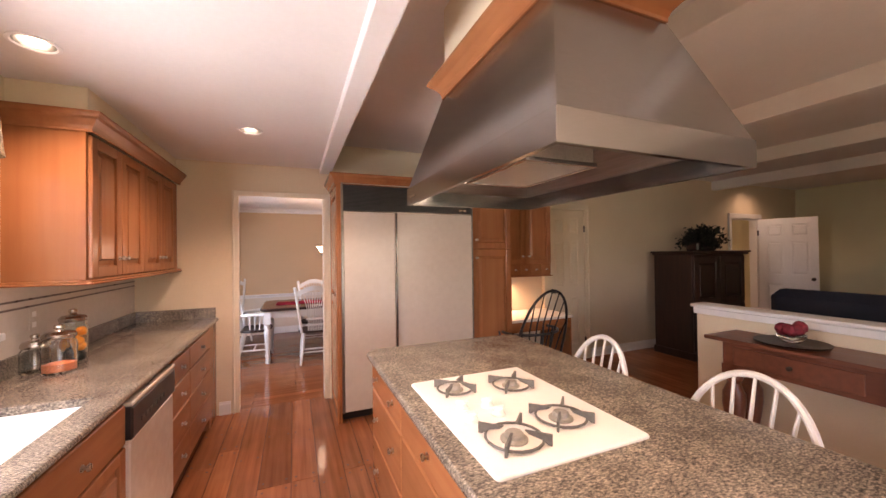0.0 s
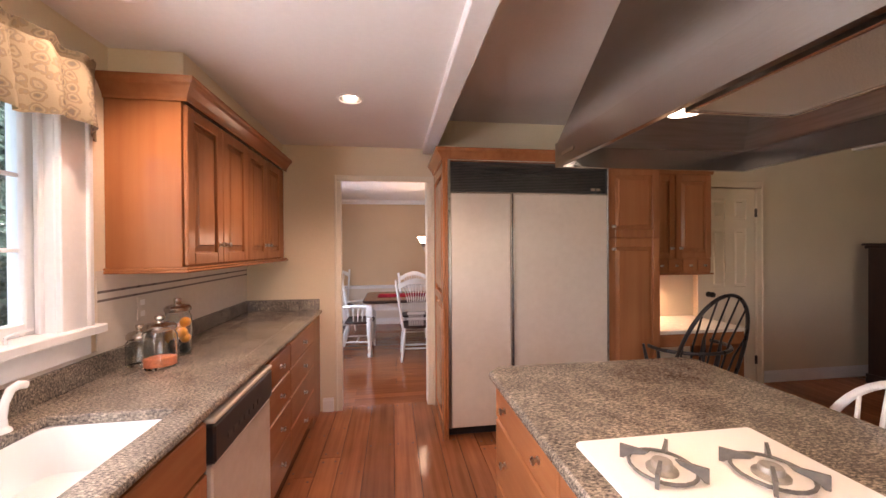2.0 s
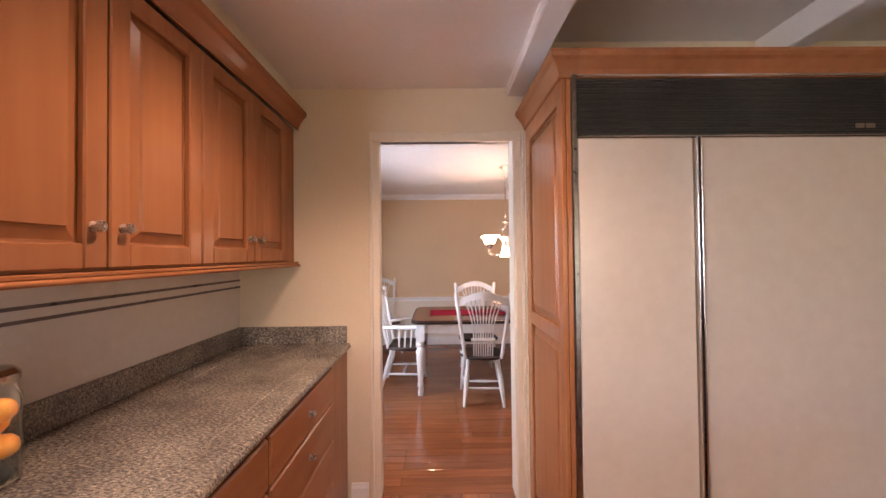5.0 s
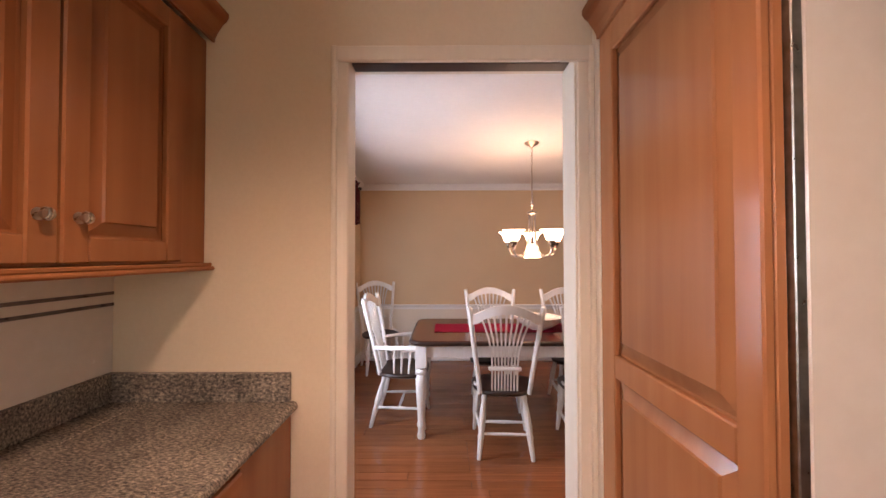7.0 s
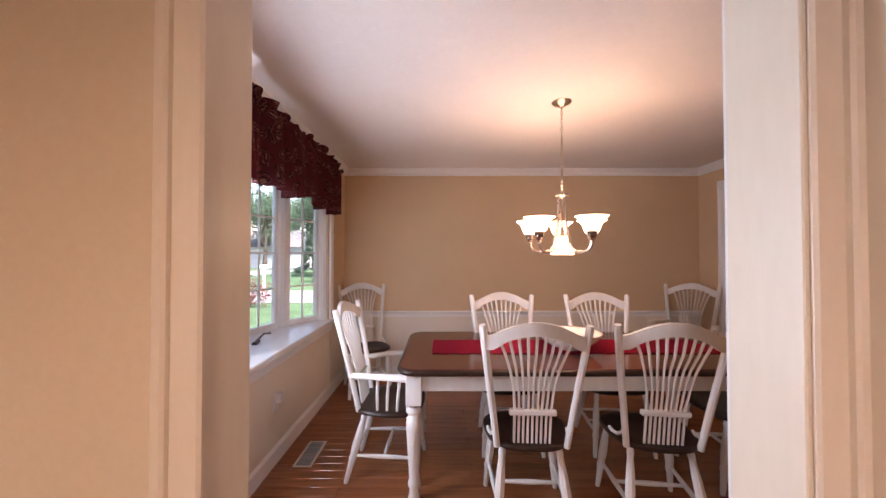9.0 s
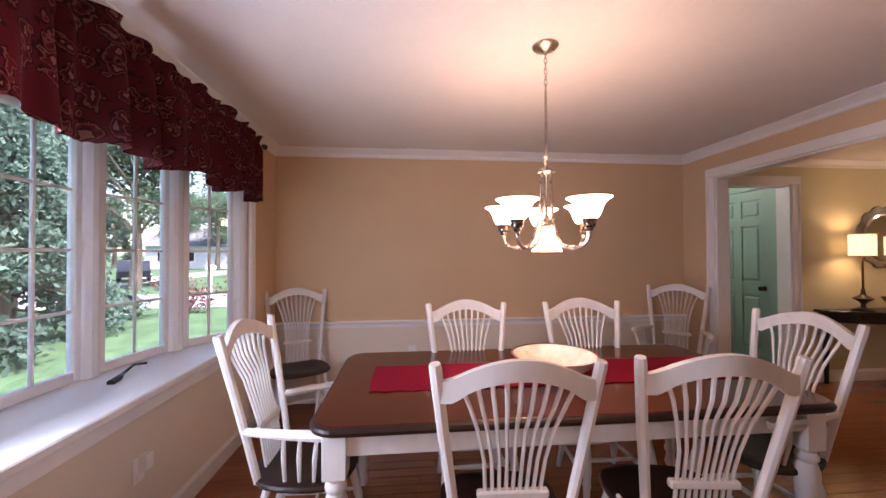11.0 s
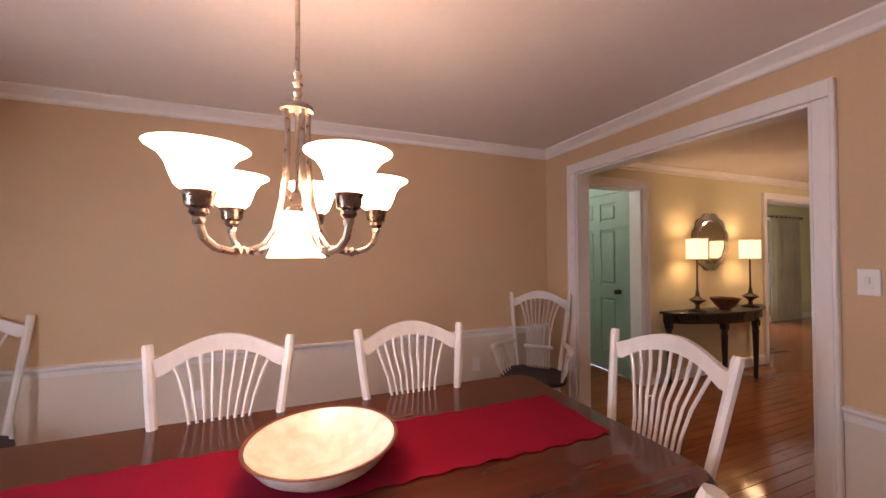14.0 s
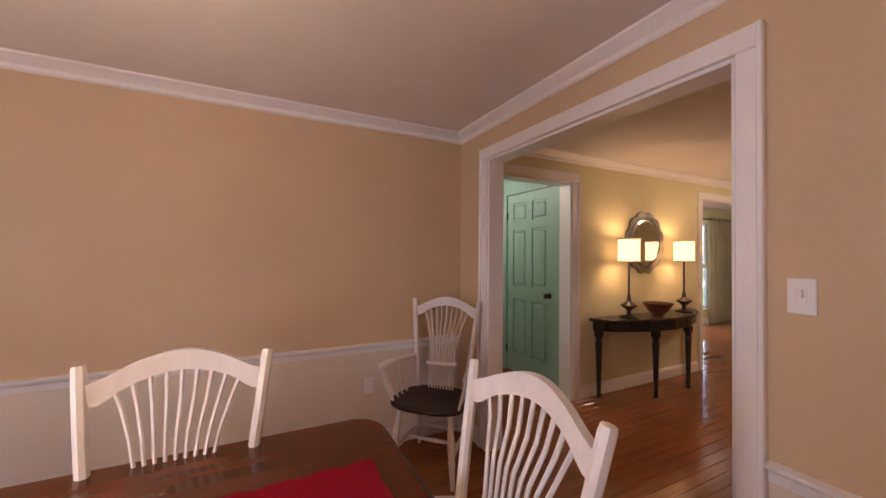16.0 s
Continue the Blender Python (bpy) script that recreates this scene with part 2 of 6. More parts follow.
M["nickel"] = material("brushed_nickel", (0.42, 0.34, 0.28), (0.55, 0.46, 0.39), (60, 60, 60), 0.30, 1.0)
M["bronze"] = material("dark_bronze", (0.045, 0.032, 0.025), (0.075, 0.055, 0.042), rough=0.35, metal=0.6)
M["socket"] = material("aged_nickel", (0.16, 0.115, 0.09), (0.26, 0.19, 0.15), (60, 60, 60), 0.28, 0.95)
M["enamel"] = material("white_enamel", (0.82, 0.80, 0.77), (0.85, 0.83, 0.80), rough=0.15, blot=0.02, rough_var=0.04)
M["almond"] = material("almond_laminate", (0.57, 0.475, 0.39), (0.61, 0.515, 0.43), (20, 20, 20), 0.21, blot=0.03)
M["iron"] = material("cast_iron", (0.10, 0.097, 0.093), (0.17, 0.16, 0.15), (60, 60, 60), 0.55, 0.3, 0.2)
M["black"] = material("black_plastic", (0.012, 0.012, 0.013), (0.022, 0.022, 0.024), rough=0.35)
M["ebony"] = material("black_painted_wood", (0.010, 0.008, 0.008), (0.022, 0.017, 0.015), (20, 20, 5), 0.3, bump=0.05)
M["walnut"] = material("dark_stained_seat_wood", (0.016, 0.007, 0.005), (0.032, 0.013, 0.008), (30, 5, 30), 0.36, bump=0.05, spec=0.3)
M["tabletop"] = material("brown_tabletop_wood", (0.058, 0.012, 0.007), (0.105, 0.023, 0.012), (1.0, 16, 20), 0.14, bump=0.02, blot=0.2)
M["cherry"] = material("reddish_brown_wood", (0.12, 0.035, 0.018), (0.20, 0.065, 0.032), (30, 4, 30), 0.35, bump=0.05)
M["armoire"] = material("dark_mahogany", (0.022, 0.009, 0.007), (0.045, 0.018, 0.012), (25, 25, 3), 0.4, bump=0.05)
M["runner"] = material("red_woven_cloth", (0.40, 0.012, 0.040), (0.50, 0.022, 0.058), (420, 420, 420), 0.9, bump=0.5, blot=0.08, spec=0.2)
M["valance_red"] = print_material("burgundy_print_cloth", (0.120, 0.019, 0.024), (0.38, 0.18, 0.14), (0.020, 0.007, 0.010), 14)
M["valance_beige"] = print_material("beige_print_cloth", (0.34, 0.28, 0.19), (0.11, 0.095, 0.09), (0.24, 0.18, 0.11), 23, 0.3)
M["linen"] = material("cream_curtain_cloth", (0.62, 0.54, 0.40), (0.70, 0.62, 0.48), (200, 200, 20), 0.9, bump=0.3, spec=0.2)
M["glass"] = glass_material("window_glass", (0.86, 0.97, 1.0))
M["jarglass"] = glass_material("jar_glass", (0.95, 0.98, 0.97))
M["mirror"] = material("mirror_glass", (0.85, 0.86, 0.86), (0.88, 0.89, 0.89), rough=0.03, metal=1.0, rough_var=0.01, blot=0.01)
M["shade"] = glow_material("lit_frosted_glass", (1.0, 0.76, 0.54), 1.95)
M["lampshade"] = glow_material("lit_linen_shade", (1.0, 0.70, 0.36), 0.30)
M["bulb"] = glow_material("lit_bulb", (1.0, 0.90, 0.76), 1.8)
M["shell"] = material("capiz_shell", (0.68, 0.58, 0.48), (0.82, 0.76, 0.69), (24, 24, 24), 0.2, blot=0.08, contrast=0.4)
M["tile"] = material("cream_wall_tile", (0.66, 0.60, 0.53), (0.70, 0.64, 0.57), (30, 30, 30), 0.22, blot=0.03)
M["liner"] = material("dark_tile_liner", (0.05, 0.04, 0.04), (0.16, 0.11, 0.09), (40, 25, 40), 0.3)
M["orange"] = material("orange_fruit", (0.75, 0.24, 0.02), (0.85, 0.36, 0.04), (60, 60, 60), 0.45, bump=0.2)
M["lentil"] = material("red_lentils", (0.38, 0.09, 0.035), (0.62, 0.19, 0.08), (160, 160, 160), 0.7, bump=0.8, contrast=0.2)
M["sofa"] = material("dark_navy_upholstery", (0.012, 0.014, 0.022), (0.022, 0.025, 0.036), (150, 150, 150), 0.9, bump=0.3, spec=0.2)
M["pillow"] = material("pale_blue_cloth", (0.45, 0.52, 0.60), (0.52, 0.58, 0.66), (150, 150, 150), 0.9, bump=0.3, spec=0.2)
M["flower"] = material("dark_red_petals", (0.14, 0.008, 0.016), (0.30, 0.02, 0.035), (40, 40, 40), 0.7)
M["leafdark"] = material("dark_dried_leaves", (0.008, 0.010, 0.007), (0.022, 0.024, 0.014), (40, 40, 40), 0.8)
M["plate"] = material("white_switch_plastic", (0.80, 0.78, 0.76), (0.83, 0.81, 0.79), rough=0.3, blot=0.02)
M["grass"] = material("lawn_grass", (0.034, 0.070, 0.036), (0.060, 0.110, 0.056), (9, 9, 9), 0.9, bump=0.6, blot=0.3, spec=0.1)
M["road"] = material("asphalt_road", (0.16, 0.16, 0.17), (0.22, 0.22, 0.23), (40, 40, 40), 0.9, bump=0.2)
M["bark"] = material("tree_bark", (0.05, 0.04, 0.03), (0.12, 0.10, 0.08), (14, 14, 3), 0.9, bump=0.8)
M["leaf"] = material("tree_leaves", (0.070, 0.120, 0.078), (0.120, 0.185, 0.118), (1.3, 1.3, 1.3), 0.85, rnd=0.2, blot=0.3, spec=0.15)
M["needle"] = material("conifer_leaves", (0.056, 0.100, 0.080), (0.105, 0.165, 0.130), (1.3, 1.3, 1.3), 0.85, rnd=0.2, blot=0.3, spec=0.15)
for key in ("leaf", "needle"):
    n, l = M[key].node_tree.nodes, M[key].node_tree.links
    thin = n.new("ShaderNodeBsdfTranslucent")
    l.new(n["Principled BSDF"].inputs["Base Color"].links[0].from_socket, thin.inputs["Color"])
    both = n.new("ShaderNodeMixShader")
    both.inputs[0].default_value = 0.45
    l.new(n["Principled BSDF"].outputs[0], both.inputs[1])
    l.new(thin.outputs[0], both.inputs[2])
    l.new(both.outputs[0], n["Material Output"].inputs["Surface"])
M["redleaf"] = material("purple_shrub_leaves", (0.06, 0.012, 0.015), (0.12, 0.03, 0.03), (3, 3, 3), 0.7, blot=0.3)
M["siding"] = material("pale_house_siding", (0.55, 0.56, 0.58), (0.62, 0.63, 0.65), (2, 2, 30), 0.7)
M["roofing"] = material("grey_roof_shingle", (0.07, 0.07, 0.075), (0.13, 0.13, 0.135), (4, 20, 20), 0.9)
M["carpaint"] = material("dark_car_paint", (0.012, 0.014, 0.02), (0.02, 0.022, 0.03), rough=0.2)
M["grey"] = material("grey_metal_grille", (0.07, 0.066, 0.062), (0.12, 0.115, 0.11), rough=0.45, metal=0.5)

# ---- mesh helpers ----


def mesh(name, bm, mat, smooth=False):
    me = bpy.data.meshes.new(name)
    bmesh.ops.recalc_face_normals(bm, faces=bm.faces[:])
    bm.to_mesh(me)
    bm.free()
    me.materials.append(mat)
    if smooth:
        me.shade_smooth()
        me.set_sharp_from_angle(angle=radians(38))
    return me


def part(name, bm, mat, parent, label="", smooth=False):
    ob = new(name, mesh(name, bm, mat, smooth))
    ob.parent = parent
    if label:
        ob["label"] = label
    return ob


def thing(name, at, label, category, group="", rz=0, kind=""):
    ob = new(name)
    ob.empty_display_size = 0.1
    ob.matrix_basis = pose(*at, 0, 0, rz)
    return tagged(ob, label, category, group, kind)


def setting(name, bm, mat, label, category, smooth=False):
    ob = new(name, mesh(name, bm, mat, smooth))
    return tagged(ob, label, category, "", "structure")


def B():
    return bmesh.new()


def rbox(bm, x0, y0, z0, x1, y1, z1, b=0.003):
    """A box with chamfered edges."""
    lo, hi = (min(x0, x1), min(y0, y1), min(z0, z1)), (max(x0, x1), max(y0, y1), max(z0, z1))
    b = min(b, 0.45 * min(hi[i] - lo[i] for i in range(3)))
    if b <= 0.0004:
        v = [bm.verts.new((hi[0] if i & 1 else lo[0], hi[1] if i & 2 else lo[1], hi[2] if i & 4 else lo[2])) for i in range(8)]
        for f in ((0, 2, 3, 1), (4, 5, 7, 6), (0, 1, 5, 4), (2, 6, 7, 3), (0, 4, 6, 2), (1, 3, 7, 5)):
            bm.faces.new([v[i] for i in f])
        return bm
    v = {}
    for s in range(8):
        sg = [1 if s >> i & 1 else -1 for i in range(3)]
        for ax in range(3):
            p = [(hi[i] if sg[i] > 0 else lo[i]) - (0 if i == ax else sg[i] * b) for i in range(3)]
            v[s, ax] = bm.verts.new(p)
    for ax in range(3):
        o = [i for i in range(3) if i != ax]
        for sgn in (0, 1):
            base = sgn << ax
            q = [base, base | 1 << o[0], base | 1 << o[0] | 1 << o[1], base | 1 << o[1]]
            bm.faces.new([v[s, ax] for s in q])
        for k in range(4):
            s0 = (k & 1) << o[0] | (k >> 1) << o[1]
            s1 = s0 | 1 << ax
            bm.faces.new([v[s0, o[0]], v[s1, o[0]], v[s1, o[1]], v[s0, o[1]]])
    for s in range(8):
        bm.faces.new([v[s, 0], v[s, 1], v[s, 2]])
    return bm


def tube(bm, pts, radii, seg=8, caps=True):
    """A round bar along points."""
    pts = [Vector(p) for p in pts]
    if not hasattr(radii, "__len__"):
        radii = [radii] * len(pts)
    rings, up = [], None
    for i, p in enumerate(pts):
        d = (pts[min(i + 1, len(pts) - 1)] - pts[max(i - 1, 0)]).normalized()
        if up is None:
            up = d.orthogonal().normalized()
        up = (up - d * up.dot(d))
        up = up.normalized() if up.length > 1e-6 else d.orthogonal().normalized()
        w = d.cross(up)
        rings.append([bm.verts.new(p + radii[i] * (math.cos(a) * up + math.sin(a) * w)) for a in (2 * math.pi * k / seg for k in range(seg))])
    for a, b in zip(rings, rings[1:]):
        for k in range(seg):
            bm.faces.new((a[k], a[(k + 1) % seg], b[(k + 1) % seg], b[k]))
    if caps:
        bm.faces.new(rings[0][::-1])
        bm.faces.new(rings[-1])
    return bm


def lathe(bm, prof, at=(0, 0, 0), seg=16, caps=True, m=None):
    """Turns a profile of (radius, height) round the upright axis."""
    rings = []
    for r, z in prof:
        ring = []
        for k in range(seg):
            a = 2 * math.pi * k / seg
            p = Vector((r * math.cos(a), r * math.sin(a), z))
            p = (m @ p if m else p) + Vector(at)
            ring.append(bm.verts.new(p))
        rings.append(ring)
    for a, b in zip(rings, rings[1:]):
        for k in range(seg):
            bm.faces.new((a[k], a[(k + 1) % seg], b[(k + 1) % seg], b[k]))
    if caps:
        bm.faces.new(rings[0][::-1])
        bm.faces.new(rings[-1])
    return bm


def slab(bm, outline, levels):
    """A flat body from an outline (counter-clockwise) and levels of (inset, height)."""
    n = len(outline)
    P = [Vector((*p, 0)) for p in outline]
    nor = []
    for i in range(n):
        t = (P[(i + 1) % n] - P[i - 1]).normalized()
        nor.append(Vector((-t.y, t.x, 0)))
    rings = [[bm.verts.new((P[i] + d * nor[i]) + Vector((0, 0, z))) for i in range(n)] for d, z in levels]
    for a, b in zip(rings, rings[1:]):
        for k in range(n):
            bm.faces.new((a[k], a[(k + 1) % n], b[(k + 1) % n], b[k]))
    bm.faces.new(rings[0][::-1])
    bm.faces.new(rings[-1])
    return bm


def round_rect(x0, y0, x1, y1, r, k=6):
    out = []
    for cx, cy, a0 in ((x1 - r, y1 - r, 0), (x0 + r, y1 - r, 90), (x0 + r, y0 + r, 180), (x1 - r, y0 + r, 270)):
        out += [(cx + r * math.cos(radians(a0 + 90 * i / k)), cy + r * math.sin(radians(a0 + 90 * i / k))) for i in range(k + 1)]
    return out


def prism(bm, prof, axis, a0, a1, flip=1):
    """A moulding: a profile of (out, up) swept along x or y. out is measured along the other level axis."""
    ends = []
    for a in (a0, a1):
        ends.append([bm.verts.new((a, o, z) if axis == "x" else (o, a, z)) for o, z in prof])
    n = len(prof)
    for k in range(n):
        bm.faces.new((ends[0][k], ends[0][(k + 1) % n], ends[1][(k + 1) % n], ends[1][k]))
    bm.faces.new(ends[0][::-1])
    bm.faces.new(ends[1])
    return bm


def wall(name, axis, p0, p1, a0, a1, z0, z1, holes, mat, label):
    """A wall along axis, between p0 and p1 across, with openings (a0, a1, z0, z1)."""
    bm = B()

    def blk(u0, u1, w0, w1):
        if u1 - u0 > 1e-4 and w1 - w0 > 1e-4:
            if axis == "x":
                rbox(bm, u0, p0, w0, u1, p1, w1, 0)
            else:
                rbox(bm, p0, u0, w0, p1, u1, w1, 0)
    at = a0
    for h0, h1, b0, b1 in sorted(holes):
        blk(at, h0, z0, z1)
        blk(h0, h1, z0, b0)
        blk(h0, h1, b1, z1)
        at = h1
    blk(at, a1, z0, z1)
    return setting(name, bm, mat, label, "wall")


def casing(name, axis, face, out, a0, a1, z1, w=0.085, t=0.018, label="white painted door casing", z0=0.0, mat=None):
    """Trim round an opening on one wall face; out: +1 or -1, the way that the face looks."""
    ob = thing(name, (0, 0, 0), label, "trim", kind="structure")
    f0, f1 = face, face + out * t
    f2 = face + out * (t + 0.008)

    def put(nm, u0, u1, w0, w1, g=f1):
        bm = B()
        if axis == "x":
            rbox(bm, u0, f0, w0, u1, g, w1, 0.004)
        else:
            rbox(bm, f0, u0, w0, g, u1, w1, 0.004)
        part(nm, bm, mat or M["trim"], ob)
    put("casing_side", a0 - w, a0, z0, z1)
    put("casing_side", a1, a1 + w, z0, z1)
    put("casing_head", a0 - w, a1 + w, z1, z1 + w, f2)
    for u in (a0 - w - 0.004, a1 + w - 0.014):
        put("casing_edge", u, u + 0.018, z0, z1 + w, face + out * (t + 0.012))
    return ob


def jamb(name, axis, c0, c1, a0, a1, z1, mat=None, t=0.016):
    """Lining of an opening through a wall between c0 and c1."""
    ob = thing(name, (0, 0, 0), "white painted opening lining", "trim", kind="structure")
    for nm, u0, u1, w0, w1 in (("jamb_side", a0 - 0.002, a0 + t, 0, z1), ("jamb_side", a1 - t, a1 + 0.002, 0, z1), ("jamb_head", a0 + t, a1 - t, z1 - t, z1 + 0.002)):
        bm = B()
        if axis == "x":
            rbox(bm, u0, c0 - 0.003, w0, u1, c1 + 0.003, w1, 0.002)
        else:
            rbox(bm, c0 - 0.003, u0, w0, c1 + 0.003, u1, w1, 0.002)
        part(nm, bm, mat or M["trim"], ob)
    return ob


def knob_mesh(r=0.014, long=0.026):
    bm = B()
    lathe(bm, [(r * 0.9, 0), (r * 0.9, 0.003), (r * 0.45, 0.006), (r * 0.45, long * 0.5), (r, long * 0.68), (r * 0.95, long * 0.88), (r * 0.5, long)], seg=10)
    return bm


def panel_frame(w, h, t=0.02, rail=0.055):
    """The frame of a cabinet front in the local xz plane, its face towards -y; the lower corner lies at the origin."""
    bm = B()
    rbox(bm, 0, 0, 0, rail, t, h, 0.004)
    rbox(bm, w - rail, 0, 0, w, t, h, 0.004)
    rbox(bm, rail - 0.001, 0.0006, 0, w - rail + 0.001, t, rail, 0.004)
    rbox(bm, rail - 0.001, 0.0006, h - rail, w - rail + 0.001, t, h, 0.004)
    return bm


def raised_panel(w, h, rail=0.055, c=0.034):
    """The raised field inside such a frame."""
    bm = B()
    c = min(c, (h - 2 * rail) * 0.3)
    rings = []
    for d, y in ((rail - 0.002, 0.0195), (rail - 0.002, 0.0185), (rail + 0.006, 0.0185), (rail + c, 0.0065), (rail + c + 0.003, 0.0010)):
        rings.append([bm.verts.new((x, y, z)) for x, z in ((d, d), (w - d, d), (w - d, h - d), (d, h - d))])
    for p, q in zip(rings, rings[1:]):
        for k in range(4):
            bm.faces.new((p[k], p[(k + 1) % 4], q[(k + 1) % 4], q[k]))
    bm.faces.new(rings[0][::-1])
    bm.faces.new(rings[-1])
    return bm


def add_front(unit, name, at, rz, w, h, knob, rail=0.055, mat=None, knobmat=None, bevel=0.034):
    """A door or drawer front on a unit: frame, raised panel, and knobs at (x, z) on the front."""
    f = part(name, panel_frame(w, h, 0.02, rail), mat or M["maple"], unit)
    f.matrix_basis = pose(*at, 0, 0, rz)
    part("raised_panel", raised_panel(w, h, rail, bevel), mat or M["maple"], f)
    for kx, kz in knob:
        k = part("knob", knob_mesh(), knobmat or M["nickel"], f, "small round brushed nickel knob", True)
        k.matrix_basis = pose(kx, 0, kz, 90, 0, 0)
    return f


def slab_front(unit, name, at, rz, w, h, knob):
    """A flat drawer front with eased edges and knobs at (x, z)."""
    f = part(name, rbox(B(), 0, 0, 0, w, 0.02, h, 0.006), M["maple_w"], unit)
    f.matrix_basis = pose(*at, 0, 0, rz)
    for kx, kz in knob:
        k = part("knob", knob_mesh(), M["nickel"], f, "small round brushed nickel knob", True)
        k.matrix_basis = pose(kx, 0, kz, 90, 0, 0)
    return f


# ---- large structure ----
XW = -1.30          # inner face of the west wall
YK = 3.95           # kitchen side of the wall between kitchen and dining room
YD = 4.07           # dining side of it
YN = 7.60           # north wall of dining room and hall
XE = 2.75           # dining side of the east wall
CK, CB, CR, CD = 2.38, 2.33, 2.65, 2.365   # ceilings: kitchen, beam, raised part, dining room and hall

wall("wall_west_kitchen", "y", XW - 0.16, XW, -2.6, 4.01, 0, 2.8, [(0.75, 2.18, 1.14, 2.06)], M["cream"], "cream painted kitchen wall with a window")
wall("wall_west_dining", "y", XW - 0.16, XW, 4.01, YN + 0.12, 0, 2.8, [(4.72, 7.05, 0.74, 2.07)], M["tan"], "tan painted dining room wall with a bow window")
wall("wall_kitchen_north", "x", YK, 4.01, XW, 9.2, 0, 2.8, [(-0.515, 0.297, 0, 2.105), (7.12, 7.90, 0, 2.04)], M["cream"], "cream painted kitchen wall with a doorway")
wall("wall_dining_south", "x", 4.01, YD, XW, 9.2, 0, 2.8, [(-0.515, 0.297, 0, 2.105), (7.12, 7.90, 0, 2.04)], M["tan"], "tan painted dining room wall with a doorway")
wall("wall_dining_north", "x", YN, YN + 0.14, XW, 2.81, 0, 2.8, [], M["tan"], "tan painted dining room wall above a chair rail")
wall("wall_dining_east", "y", XE, 2.81, YD, YN, 0, 2.8, [(5.69, 7.205, 0, 2.08)], M["tan"], "tan painted dining room wall with a wide cased opening")
wall("wall_hall_west", "y", 2.81, 2.87, YD, YN, 0, 2.8, [(5.69, 7.205, 0, 2.08)], M["hallpaint"], "pale yellow painted hall wall")
wall("wall_hall_north", "x", YN, YN + 0.14, 2.81, 9.2, 0, 2.8, [(3.10, 3.98, 0, 2.10), (6.18, 8.3, 0, 2.10)], M["hallpaint"], "pale yellow painted hall wall with two openings")
wall("wall_hall_east", "y", 9.2, 9.32, -2.6, YN + 0.14, 0, 2.8, [], M["hallpaint"], "pale yellow painted end wall")
# unseen wall; its opening is made up to hold the upward fill lamp
wall("wall_kitchen_south", "x", -2.72, -2.6, XW - 0.16, 9.32, 0, 2.8, [(0.25, 2.95, 0.2, 2.2)], M["cream"], "cream painted wall behind the kitchen with an added light opening")
# small lobby behind the hall's first opening
wall("wall_lobby_west", "y", 2.55, 2.67, 7.74, 9.3, 0, 2.8, [], M["green"], "pale green lobby wall")
wall("wall_lobby_north", "x", 9.3, 9.42, 2.55, 4.12, 0, 2.8, [], M["green"], "pale green lobby wall")
wall("wall_lobby_east", "y", 4.0, 4.12, 7.74, 9.3, 0, 2.8, [(7.86, 8.66, 0, 2.12)], M["green"], "pale green lobby wall with a door")
# living room behind the hall's second opening
wall("wall_living_west", "y", 5.6, 5.72, 7.74, 9.3, 0, 2.8, [], M["hallpaint"], "pale living room wall")
wall("wall_living_north", "x", 9.3, 9.42, 5.6, 13.0, 0, 2.8, [(8.3, 9.75, 0.3, 2.1)], M["hallpaint"], "pale living room wall with a window")
wall("wall_living_east", "y", 13.0, 13.12, 7.6, 9.42, 0, 2.8, [], M["hallpaint"], "pale living room wall")
wall("wall_living_south", "x", 7.60, 7.74, 9.32, 13.0, 0, 2.8, [], M["hallpaint"], "pale living room wall")


def ceiling(name, x0, y0, x1, y1, z, holes=()):
    """A ceiling sheet with round holes for recessed lamps and a deck over it."""
    bm = B()
    rims = [[(x0, y0), (x1, y0), (x1, y1), (x0, y1)]]
    rims += [[(hx + 0.068 * math.cos(2 * math.pi * k / 24), hy + 0.068 * math.sin(2 * math.pi * k / 24)) for k in range(24)] for hx, hy, hz in holes]
    edges = []
    for rim in rims:
        vs = [bm.verts.new((px, py, z)) for px, py in rim]
        edges += [bm.edges.new((vs[k], vs[(k + 1) % len(vs)])) for k in range(len(vs))]
    bmesh.ops.triangle_fill(bm, edges=edges, use_beauty=True)
    bmesh.ops.solidify(bm, geom=bm.faces[:], thickness=0.006)
    lo = min(v.co.z for v in bm.verts)
    for v in bm.verts:
        v.co.z += z - lo
    rbox(bm, x0, y0, z + 0.13, x1, y1, z + 0.16, 0)
    return setting(name, bm, M["ceil"], "white painted plaster ceiling", "ceiling")


ceiling("ceiling_kitchen", XW, -2.6, 0.25, YK, CK, CANS)
ceiling("ceiling_raised", 0.36, -2.6, 9.2, YK, CR, FILL_AND_FAR_CANS)
ceiling("ceiling_dining", XW, YD, XE, YN, CD)
ceiling("ceiling_hall", 2.87, YD, 9.2, YN, CD)
ceiling("ceiling_lobby", 2.67, 7.74, 4.0, 9.3, 2.38)
ceiling("ceiling_living", 5.72, 7.74, 13.0, 9.3, 2.42)


def beam(name, x0, x1, z0, z1):
    bm = B()
    rbox(bm, x0, -2.6, z0, x1, YK, z1, 0.006)
    return setting(name, bm, M["ceil"], "white painted ceiling beam", "beam")


beam("beam_1", 0.25, 0.36, CB, 2.71)
for i, bx in enumerate((1.72, 3.36, 5.0, 6.6)):
    beam("beam_%d" % (i + 2), bx, bx + 0.12, 2.50, CR)

bm = B()
rbox(bm, XW, 2.43, 2.235, -0.985, YK, CK, 0.002)
setting("soffit", bm, M["cream"], "cream painted soffit above the wall cabinets", "soffit")


